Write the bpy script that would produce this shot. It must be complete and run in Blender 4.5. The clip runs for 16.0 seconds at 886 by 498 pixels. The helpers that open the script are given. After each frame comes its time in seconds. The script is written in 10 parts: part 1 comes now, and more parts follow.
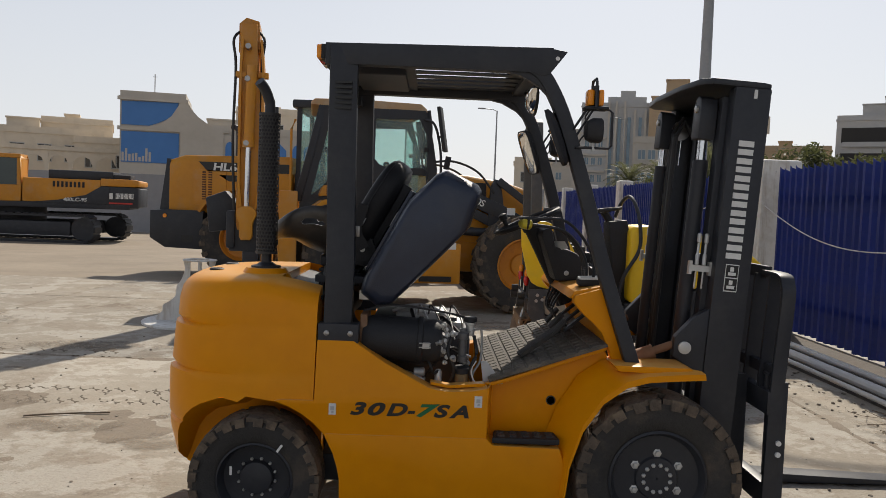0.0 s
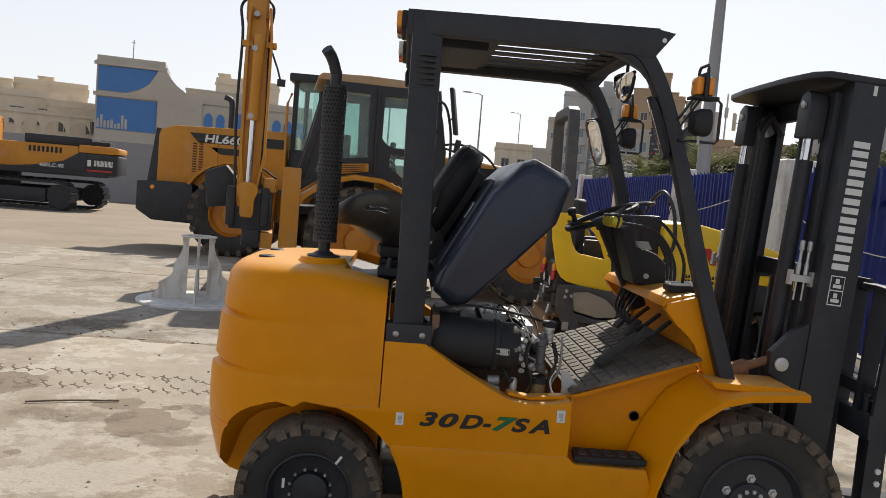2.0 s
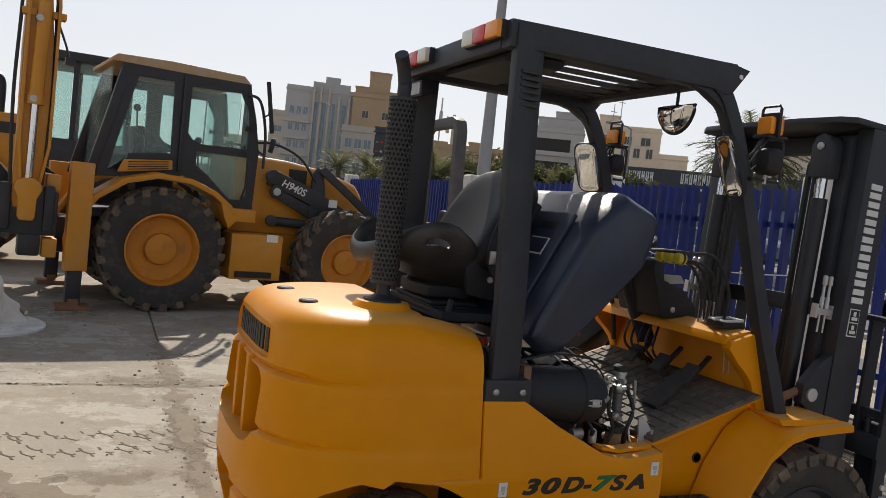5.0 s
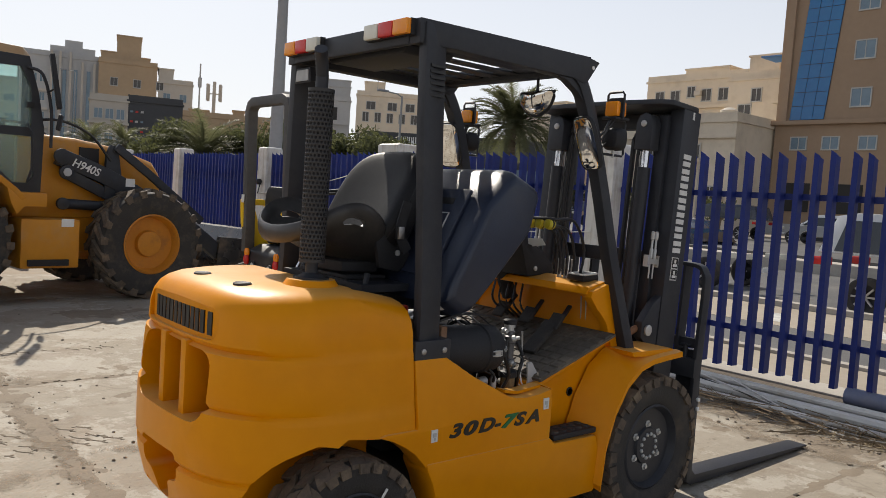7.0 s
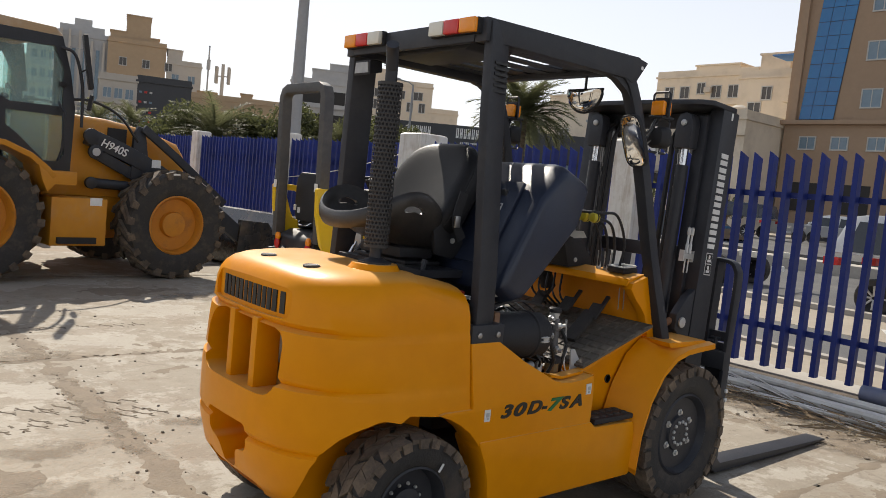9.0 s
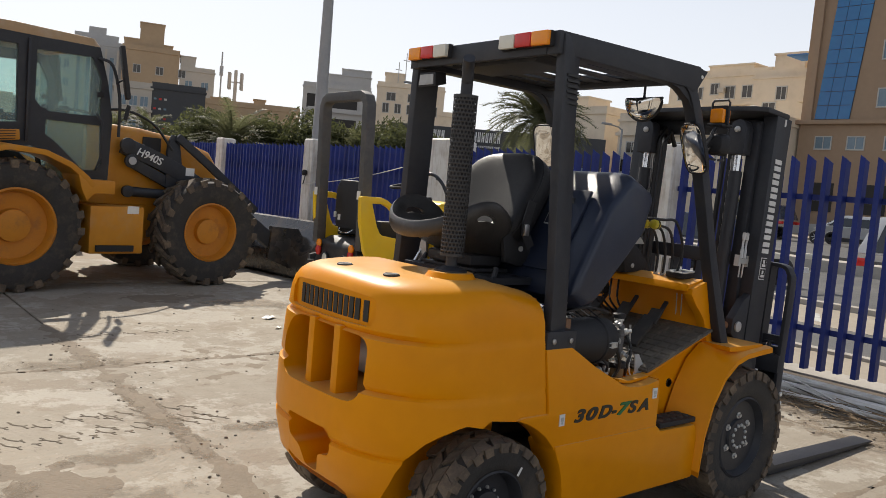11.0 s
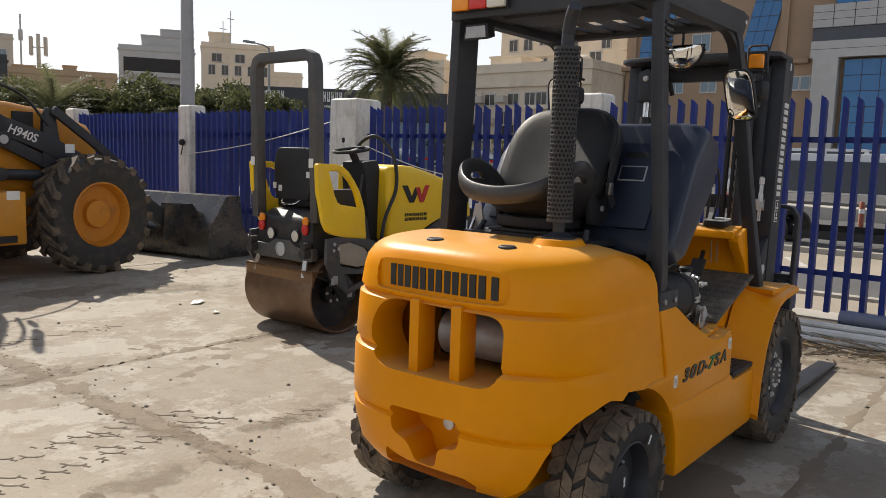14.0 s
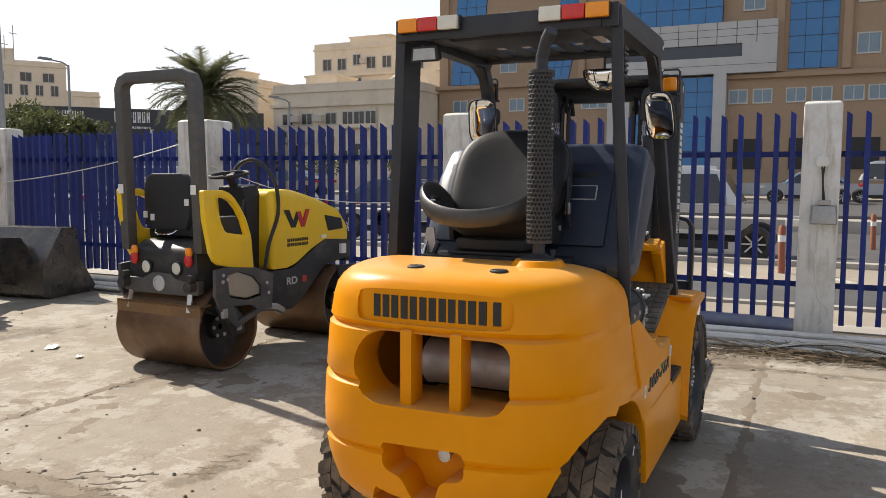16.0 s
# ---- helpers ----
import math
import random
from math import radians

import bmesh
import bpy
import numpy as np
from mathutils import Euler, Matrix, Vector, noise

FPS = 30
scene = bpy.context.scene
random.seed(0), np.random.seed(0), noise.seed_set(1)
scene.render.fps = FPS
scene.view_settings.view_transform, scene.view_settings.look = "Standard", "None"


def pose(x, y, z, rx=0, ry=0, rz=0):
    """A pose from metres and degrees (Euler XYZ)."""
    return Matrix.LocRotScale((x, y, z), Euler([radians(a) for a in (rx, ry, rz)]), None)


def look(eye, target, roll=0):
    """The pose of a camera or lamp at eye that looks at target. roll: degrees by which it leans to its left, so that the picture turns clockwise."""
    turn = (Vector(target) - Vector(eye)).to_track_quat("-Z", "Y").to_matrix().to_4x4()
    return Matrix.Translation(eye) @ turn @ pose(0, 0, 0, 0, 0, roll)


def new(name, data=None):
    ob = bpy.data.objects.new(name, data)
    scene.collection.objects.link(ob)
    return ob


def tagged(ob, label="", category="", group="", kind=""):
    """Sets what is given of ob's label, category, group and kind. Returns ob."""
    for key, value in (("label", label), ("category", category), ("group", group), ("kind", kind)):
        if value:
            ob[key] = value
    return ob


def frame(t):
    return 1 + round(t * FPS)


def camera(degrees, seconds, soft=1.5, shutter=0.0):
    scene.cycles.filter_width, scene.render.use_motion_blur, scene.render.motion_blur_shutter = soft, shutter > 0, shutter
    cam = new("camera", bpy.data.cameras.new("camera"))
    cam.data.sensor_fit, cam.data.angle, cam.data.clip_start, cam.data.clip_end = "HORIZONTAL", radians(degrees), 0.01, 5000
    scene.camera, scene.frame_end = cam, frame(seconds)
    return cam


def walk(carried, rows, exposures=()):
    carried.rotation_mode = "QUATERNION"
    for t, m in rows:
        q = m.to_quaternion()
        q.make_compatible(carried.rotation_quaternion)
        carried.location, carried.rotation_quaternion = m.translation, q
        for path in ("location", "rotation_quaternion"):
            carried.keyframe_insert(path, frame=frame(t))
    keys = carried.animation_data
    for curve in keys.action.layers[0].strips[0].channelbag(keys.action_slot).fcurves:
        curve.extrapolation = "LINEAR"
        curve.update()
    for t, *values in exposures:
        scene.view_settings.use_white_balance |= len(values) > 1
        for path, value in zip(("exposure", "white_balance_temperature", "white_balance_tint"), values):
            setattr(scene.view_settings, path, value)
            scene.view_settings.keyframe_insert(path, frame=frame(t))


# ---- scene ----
cam = camera(58.9, 16.0, soft=0.8)
PATH = [
    (0, (0.0000, 0.0000, 1.4700), (0.0312, 1.9966, 1.3578), 2.17),
    (0.5, (-0.0180, 0.1286, 1.4943), (-0.0225, 2.1281, 1.4541), 4.87),
    (1, (-0.1625, 0.2226, 1.4678), (-0.1078, 2.2209, 1.4069), 3.60),
    (1.5, (-0.3510, 0.3225, 1.4803), (-0.2074, 2.3128, 1.3466), 2.94),
    (2, (-0.4246, 0.3472, 1.4731), (-0.3221, 2.3388, 1.3209), 4.80),
    (2.5, (-0.5677, 0.4385, 1.4695), (-0.5021, 2.4274, 1.2692), 3.60),
    (3, (-0.7313, 0.5609, 1.4893), (-0.6803, 2.5565, 1.3679), 4.13),
    (3.5, (-1.0033, 0.5907, 1.4880), (-0.6243, 2.5535, 1.4262), 4.82),
    (4, (-1.2341, 0.7040, 1.4752), (-0.7549, 2.6416, 1.3492), 4.76),
    (4.5, (-1.4530, 0.9033, 1.4847), (-0.8237, 2.7994, 1.3904), 2.44),
    (5, (-1.6479, 1.0379, 1.4886), (-0.8469, 2.8678, 1.3900), 6.22),
    (5.2, (-1.759, 1.062, 1.505), (-0.743, 2.779, 1.368), 5.6),
    (7.3, (-2.334, 1.066, 1.486), (-1.004, 2.551, 1.332), 3.1),
    (7.5, (-2.3951, 1.0916, 1.4915), (-1.0420, 2.5535, 1.3132), 2.73),
    (8, (-2.4614, 1.1417, 1.4836), (-1.1304, 2.6200, 1.2755), 4.78),
    (8.2, (-2.493, 1.135, 1.476), (-1.166, 2.621, 1.292), 5.2),
    (10.3, (-2.529, 1.053, 1.484), (-1.264, 2.595, 1.326), 5.1),
    (10.5, (-2.5896, 1.0982, 1.4901), (-1.3093, 2.6257, 1.3246), 4.56),
    (11, (-2.7495, 1.1998, 1.4806), (-1.4803, 2.7380, 1.3282), 5.01),
    (11.5, (-2.8280, 1.2978, 1.4591), (-1.6112, 2.8716, 1.2530), 5.70),
    (12, (-2.8677, 1.4743, 1.4685), (-1.5997, 3.0100, 1.2844), 1.14),
    (12.5, (-2.9235, 1.6473, 1.4653), (-1.6186, 3.1453, 1.2345), 1.91),
    (13, (-3.0955, 1.8085, 1.4654), (-1.6103, 3.1291, 1.2407), 1.22),
    (13.5, (-3.2359, 1.9446, 1.4788), (-1.6515, 3.1598, 1.3639), 1.88),
    (14, (-3.2784, 2.0991, 1.4439), (-1.7244, 3.3363, 1.2108), 1.74),
    (14.5, (-3.2733, 2.2680, 1.4497), (-1.6424, 3.4078, 1.2466), 0.66),
    (15, (-3.3562, 2.4008, 1.4526), (-1.6059, 3.3492, 1.2604), 0.69),
    (15.5, (-3.4645, 2.5708, 1.4753), (-1.6590, 3.4120, 1.2956), 0.50),
    (16, (-3.5363, 2.6537, 1.4552), (-1.7332, 3.5005, 1.2769), 0.33),
]
walk(cam, [(t, look(eye, target, roll)) for t, eye, target, roll in PATH],
     exposures=[(0.0, -0.05), (1.0, -0.10), (2.0, 0.20), (3.0, 0.13), (3.5, -0.02), (4.0, -0.1), (4.5, -0.01), (5.0, 0.02), (7.5, 0.22), (8.0, 0.38), (10.5, 0.18), (11.5, 0.24), (14.0, 0.28), (16.0, 0.47)])

# ---- light: hazy sun beyond the machines, bright sky ----
SUN_EL, SUN_AZ = 42.0, 16.5            # degrees above the horizon, clockwise from +y
world = bpy.data.worlds.new("sky")
scene.world = world
world.use_nodes = True
wn = world.node_tree.nodes
sky = wn.new("ShaderNodeTexSky")
sky.sky_type = 'NISHITA'
sky.sun_disc = False
sky.sun_elevation, sky.sun_rotation = radians(SUN_EL), radians(SUN_AZ)
sky.air_density, sky.dust_density, sky.ozone_density, sky.altitude = 1.0, 1.2, 1.5, 0
wn["Background"].inputs["Strength"].default_value = 0.085
tcw, sep, mr_ = wn.new("ShaderNodeTexCoord"), wn.new("ShaderNodeSeparateXYZ"), wn.new("ShaderNodeMapRange")
haze = wn.new("ShaderNodeMix")        # dust haze, thick towards the horizon, thin overhead
haze.data_type = 'RGBA'
haze.inputs["B"].default_value = (10.0, 10.1, 10.45, 1)
mr_.interpolation_type = 'SMOOTHSTEP'
mr_.inputs["From Min"].default_value, mr_.inputs["From Max"].default_value = -0.05, 0.85
mr_.inputs["To Min"].default_value, mr_.inputs["To Max"].default_value = 0.85, 0.16
lk = world.node_tree.links.new
lk(tcw.outputs["Generated"], sep.inputs[0])
lk(sep.outputs["Z"], mr_.inputs["Value"])
lk(mr_.outputs[0], haze.inputs["Factor"])
lk(sky.outputs[0], haze.inputs["A"])
sun = new("sun", bpy.data.lights.new("sun", 'SUN'))
sun.data.energy, sun.data.angle, sun.data.color = 4.9, radians(0.6), (1.0, 0.92, 0.80)
el, az = radians(SUN_EL), radians(SUN_AZ)
SUN_DIR = Vector((math.sin(az) * math.cos(el), math.cos(az) * math.cos(el), math.sin(el)))
sun.matrix_world = look(SUN_DIR * 60, (0, 0, 0))
dot_, glow, scale_ = wn.new("ShaderNodeVectorMath"), wn.new("ShaderNodeMapRange"), wn.new("ShaderNodeVectorMath")
dot_.operation, scale_.operation = 'DOT_PRODUCT', 'SCALE'   # dust scatters forward: the haze is brighter towards the sun
dot_.inputs[1].default_value = SUN_DIR
glow.inputs["From Min"].default_value, glow.inputs["From Max"].default_value = -0.6, 0.75
glow.inputs["To Min"].default_value, glow.inputs["To Max"].default_value = 0.86, 1.02
lk(tcw.outputs["Generated"], dot_.inputs[0])
lk(dot_.outputs["Value"], glow.inputs["Value"])
lk(haze.outputs["Result"], scale_.inputs[0])
lk(glow.outputs[0], scale_.inputs["Scale"])
lk(scale_.outputs["Vector"], wn["Background"].inputs["Color"])

# ---- materials ----
def lin(r, g, b):
    f = lambda c: c / 12.92 if c <= 0.04045 else ((c + 0.055) / 1.055) ** 2.4
    return (f(r / 255), f(g / 255), f(b / 255))


def surf(name, col, col2=None, rough=0.5, metal=0.0, big=1.5, fine=30.0, bump=0.1, bscale=90.0, mix=0.5, coat=0.0, spec=0.5, rvar=0.12, dirt=None, dirt_amt=0.0, dirt_scale=4.0, piece=0.0):
    """A worn surface: base colour broken up at two scales, dirt patches, uneven gloss, fine relief."""
    m = bpy.data.materials.new(name)
    m.use_nodes = True
    n, k = m.node_tree.nodes, m.node_tree.links.new
    b = n["Principled BSDF"]
    col2 = col2 or tuple(c * 0.78 for c in col)
    tc = n.new("ShaderNodeTexCoord")
    n1, n2 = n.new("ShaderNodeTexNoise"), n.new("ShaderNodeTexNoise")
    n1.inputs["Scale"].default_value, n1.inputs["Detail"].default_value = big, 5
    n2.inputs["Scale"].default_value, n2.inputs["Detail"].default_value = fine, 6
    for x in (n1, n2):
        k(tc.outputs["Object"], x.inputs["Vector"])
    add = n.new("ShaderNodeMath"); add.operation = 'MULTIPLY_ADD'
    k(n2.outputs["Fac"], add.inputs[0]); add.inputs[1].default_value = 0.5
    k(n1.outputs["Fac"], add.inputs[2])
    ramp = n.new("ShaderNodeMapRange")
    ramp.inputs["From Min"].default_value, ramp.inputs["From Max"].default_value = 0.75 - mix * 0.5, 0.75 + mix * 0.5
    k(add.outputs[0], ramp.inputs["Value"])
    mx = n.new("ShaderNodeMix"); mx.data_type = 'RGBA'
    mx.inputs["A"].default_value, mx.inputs["B"].default_value = (*col2, 1), (*col, 1)
    k(ramp.outputs[0], mx.inputs["Factor"])
    out = mx.outputs["Result"]
    if dirt:
        n3 = n.new("ShaderNodeTexNoise"); n3.inputs["Scale"].default_value = dirt_scale; n3.inputs["Detail"].default_value = 8; n3.inputs["Roughness"].default_value = 0.65
        k(tc.outputs["Object"], n3.inputs["Vector"])
        r3 = n.new("ShaderNodeMapRange"); r3.inputs["From Min"].default_value, r3.inputs["From Max"].default_value, r3.inputs["To Max"].default_value = 0.5, 0.72, dirt_amt
        k(n3.outputs["Fac"], r3.inputs["Value"])
        m3 = n.new("ShaderNodeMix"); m3.data_type = 'RGBA'; m3.inputs["B"].default_value = (*dirt, 1)
        k(r3.outputs[0], m3.inputs["Factor"]); k(out, m3.inputs["A"]); out = m3.outputs["Result"]
    if piece:
        oi = n.new("ShaderNodeObjectInfo"); pr = n.new("ShaderNodeMapRange")
        pr.inputs["To Min"].default_value, pr.inputs["To Max"].default_value = 1 - piece, 1 + piece
        k(oi.outputs["Random"], pr.inputs["Value"])
        hs = n.new("ShaderNodeHueSaturation"); k(pr.outputs[0], hs.inputs["Value"]); k(out, hs.inputs["Color"]); out = hs.outputs["Color"]
    k(out, b.inputs["Base Color"])
    rr = n.new("ShaderNodeMapRange"); rr.inputs["To Min"].default_value, rr.inputs["To Max"].default_value = max(0.02, rough - rvar), min(1, rough + rvar)
    k(n1.outputs["Fac"], rr.inputs["Value"]); k(rr.outputs[0], b.inputs["Roughness"])
    b.inputs["Metallic"].default_value = metal
    b.inputs["Specular IOR Level"].default_value = spec
    b.inputs["Coat Weight"].default_value = coat
    b.inputs["Coat Roughness"].default_value = 0.12
    if bump:
        nb = n.new("ShaderNodeTexNoise"); nb.inputs["Scale"].default_value, nb.inputs["Detail"].default_value = bscale, 4
        k(tc.outputs["Object"], nb.inputs["Vector"])
        bp = n.new("ShaderNodeBump"); bp.inputs["Strength"].default_value, bp.inputs["Distance"].default_value = bump, 0.01
        k(nb.outputs["Fac"], bp.inputs["Height"]); k(bp.outputs[0], b.inputs["Normal"])
    return m


def glass(name, col, rough=0.03, alpha=0.25):
    m = bpy.data.materials.new(name); m.use_nodes = True
    n, k = m.node_tree.nodes, m.node_tree.links.new
    b = n["Principled BSDF"]
    b.inputs["Base Color"].default_value = (*col, 1)
    b.inputs["Roughness"].default_value = rough
    tr, mxs = n.new("ShaderNodeBsdfTransparent"), n.new("ShaderNodeMixShader")
    tr.inputs[0].default_value = (*[min(1, 0.38 + c) for c in col], 1)
    mxs.inputs[0].default_value = alpha
    k(tr.outputs[0], mxs.inputs[1]); k(b.outputs[0], mxs.inputs[2])
    k(mxs.outputs[0], n["Material Output"].inputs["Surface"])
    return m


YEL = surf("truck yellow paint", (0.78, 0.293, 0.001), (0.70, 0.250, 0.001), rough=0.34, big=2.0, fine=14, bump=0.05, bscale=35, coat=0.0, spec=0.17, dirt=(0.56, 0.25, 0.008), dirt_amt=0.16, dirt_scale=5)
# machine yellow with brown patches that paint in the shade inside the rims
RIMY = surf("shade-browned yellow rim paint", (0.60, 0.235, 0.012), (0.48, 0.175, 0.012), rough=0.55, big=2.5, fine=12, bump=0.08, bscale=30, dirt=(0.20, 0.085, 0.035), dirt_amt=0.6, dirt_scale=6)
def dust_glare(m, col, amt):
    """Pale dust and painted sun glare on the flat upper faces of a paint."""
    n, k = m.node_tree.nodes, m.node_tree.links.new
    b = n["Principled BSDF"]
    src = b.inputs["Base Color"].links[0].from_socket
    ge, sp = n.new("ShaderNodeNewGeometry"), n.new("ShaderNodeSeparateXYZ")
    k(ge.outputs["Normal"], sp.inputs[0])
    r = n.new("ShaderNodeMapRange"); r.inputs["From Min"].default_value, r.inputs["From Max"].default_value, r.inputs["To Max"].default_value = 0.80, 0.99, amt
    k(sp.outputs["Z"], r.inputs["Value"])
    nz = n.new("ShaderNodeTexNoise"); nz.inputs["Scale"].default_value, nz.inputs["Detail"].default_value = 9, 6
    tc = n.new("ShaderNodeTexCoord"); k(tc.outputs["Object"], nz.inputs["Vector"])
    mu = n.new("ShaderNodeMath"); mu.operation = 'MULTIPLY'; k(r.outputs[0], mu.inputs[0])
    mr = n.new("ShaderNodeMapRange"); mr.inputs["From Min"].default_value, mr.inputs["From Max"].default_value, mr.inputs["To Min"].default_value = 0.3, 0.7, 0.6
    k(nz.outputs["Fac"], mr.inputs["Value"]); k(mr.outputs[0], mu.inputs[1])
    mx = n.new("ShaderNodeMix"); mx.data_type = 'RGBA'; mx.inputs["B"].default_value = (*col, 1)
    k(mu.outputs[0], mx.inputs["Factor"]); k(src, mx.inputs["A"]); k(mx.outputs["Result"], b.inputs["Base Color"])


# cream on upward faces: settled dust plus sun glare put into the colour
dust_glare(YEL, (0.68, 0.47, 0.20), 0.5)
YEL2 = surf("machine yellow paint", (0.60, 0.255, 0.010), (0.49, 0.195, 0.010), rough=0.48, big=1.2, fine=9, bump=0.05, bscale=25, dirt=(0.4, 0.3, 0.2), dirt_amt=0.3, dirt_scale=3)
YEL3 = surf("roller yellow paint", (0.88, 0.585, 0.01), (0.80, 0.51, 0.01), rough=0.4, big=2, fine=12, bump=0.04, bscale=30, dirt=(0.4, 0.33, 0.2), dirt_amt=0.15)
# base raised above the paint's own black to carry veiling sun glare
BLK = surf("glare-lifted black paint", (0.036, 0.038, 0.045), (0.025, 0.027, 0.033), rough=0.45, spec=0.33, big=3, fine=40, bump=0.06, bscale=120, dirt=(0.08, 0.074, 0.065), dirt_amt=0.22, dirt_scale=6)
BLKM = surf("matt black plastic", (0.026, 0.026, 0.029), (0.017, 0.017, 0.019), rough=0.6, spec=0.35, big=4, fine=60, bump=0.2, bscale=220)
HOOD = surf("blue-black hood shell", (0.019, 0.027, 0.052), (0.014, 0.020, 0.039), rough=0.33, spec=0.5, big=3, fine=30, bump=0.12, bscale=260, dirt=(0.07, 0.065, 0.06), dirt_amt=0.25, dirt_scale=5)
# the black vinyl again, its base paled for dust and painted sky sheen
VINYL_LIT = surf("sunlit dusty vinyl", (0.044, 0.040, 0.037), (0.028, 0.026, 0.025), rough=0.36, spec=0.5, big=5, fine=60, bump=0.12, bscale=300, dirt=(0.13, 0.11, 0.09), dirt_amt=0.4, dirt_scale=4)
VINYL = surf("black vinyl", (0.018, 0.018, 0.020), (0.012, 0.012, 0.013), rough=0.48, spec=0.22, big=5, fine=60, bump=0.12, bscale=300, dirt=(0.06, 0.053, 0.048), dirt_amt=0.2, dirt_scale=4)
RUB = surf("dusty tyre rubber", (0.046, 0.042, 0.039), (0.026, 0.025, 0.024), rough=0.8, big=6, fine=50, bump=0.3, bscale=120, dirt=(0.15, 0.112, 0.076), dirt_amt=0.45, dirt_scale=7)
TREAD = surf("dirty tread rubber", (0.150, 0.113, 0.080), (0.062, 0.050, 0.040), rough=0.9, big=8, fine=50, bump=0.4, bscale=100, dirt=(0.27, 0.20, 0.13), dirt_amt=0.8, dirt_scale=9)
STEEL = surf("bare steel", (0.42, 0.41, 0.40), (0.28, 0.27, 0.26), rough=0.35, metal=0.9, big=6, fine=60, bump=0.05)
CHROME = surf("chrome rod", (0.75, 0.75, 0.76), (0.6, 0.6, 0.61), rough=0.12, metal=1.0, bump=0)
ZINC = surf("zinc bolts", (0.62, 0.62, 0.6), (0.45, 0.45, 0.44), rough=0.4, metal=0.5, bump=0.05)
WHITE = surf("white print", (0.78, 0.78, 0.76), (0.66, 0.66, 0.64), rough=0.5, bump=0)
GREYP = surf("grey print", (0.5, 0.5, 0.5), (0.42, 0.42, 0.42), rough=0.5, bump=0)
DARKP = surf("black print", (0.012, 0.012, 0.012), (0.01, 0.01, 0.01), rough=0.45, bump=0)
GREENP = surf("green print", (0.0, 0.16, 0.05), (0.0, 0.12, 0.04), rough=0.45, bump=0)
REDP = surf("red print", (0.5, 0.03, 0.02), (0.4, 0.025, 0.02), rough=0.4, bump=0)
MIRROR = surf("mirror glass", (0.85, 0.86, 0.86), (0.8, 0.81, 0.81), rough=0.03, metal=1.0, bump=0, rvar=0.01)
AMBER = surf("amber lens", (0.9, 0.32, 0.01), (0.8, 0.24, 0.01), rough=0.15, bump=0.1, bscale=150)
REDL = surf("red lens", (0.62, 0.03, 0.02), (0.5, 0.02, 0.02), rough=0.15, bump=0.1, bscale=150)
CLEARL = surf("clear lens", (0.72, 0.7, 0.6), (0.6, 0.58, 0.5), rough=0.12, bump=0.1, bscale=150)
RUST = surf("rusty steel", (0.30, 0.16, 0.085), (0.17, 0.085, 0.045), rough=0.75, metal=0.2, big=3, fine=25, bump=0.25, bscale=60, dirt=(0.36, 0.27, 0.18), dirt_amt=0.5)
WHPAINT = surf("chalky white paint", (0.74, 0.73, 0.70), (0.62, 0.60, 0.56), rough=0.7, big=2, fine=18, bump=0.25, bscale=40, dirt=(0.33, 0.27, 0.2), dirt_amt=0.5, dirt_scale=3)
def streaked(m, col, amt):
    """Rain streaks and rust runs down an upright face."""
    n, k = m.node_tree.nodes, m.node_tree.links.new
    b = n["Principled BSDF"]
    src = b.inputs["Base Color"].links[0].from_socket
    tc, mp, nz, r, mx = n.new("ShaderNodeTexCoord"), n.new("ShaderNodeMapping"), n.new("ShaderNodeTexNoise"), n.new("ShaderNodeMapRange"), n.new("ShaderNodeMix")
    mp.inputs["Scale"].default_value = (1.0, 1.0, 0.12)
    nz.inputs["Scale"].default_value, nz.inputs["Detail"].default_value, nz.inputs["Roughness"].default_value = 13.0, 7, 0.65
    r.inputs["From Min"].default_value, r.inputs["From Max"].default_value, r.inputs["To Max"].default_value = 0.52, 0.68, amt
    mx.data_type = 'RGBA'
    mx.inputs["B"].default_value = (*col, 1)
    k(tc.outputs["Object"], mp.inputs["Vector"]); k(mp.outputs[0], nz.inputs["Vector"]); k(nz.outputs["Fac"], r.inputs["Value"])
    k(r.outputs[0], mx.inputs["Factor"]); k(src, mx.inputs["A"]); k(mx.outputs["Result"], b.inputs["Base Color"])


streaked(WHPAINT, (0.36, 0.29, 0.21), 0.6)
BLUEF = surf("blue fence paint", (0.008, 0.025, 0.195), (0.005, 0.017, 0.138), rough=0.5, spec=0.35, big=4, fine=30, bump=0.05, dirt=(0.07, 0.075, 0.11), dirt_amt=0.25, dirt_scale=5, piece=0.15)
CABGL = glass("tinted cab glass", (0.50, 0.60, 0.58), alpha=0.16)
BLUEGL = surf("blue facade glass", (0.02, 0.17, 0.40), (0.015, 0.12, 0.32), rough=0.12, big=0.15, fine=2, bump=0, spec=0.5)
HOSE = surf("hose rubber", (0.018, 0.018, 0.019), (0.012, 0.012, 0.012), rough=0.5, bump=0.1)
ALU = surf("cast aluminium", (0.45, 0.45, 0.44), (0.3, 0.3, 0.29), rough=0.5, metal=0.6, bump=0.2, bscale=150)

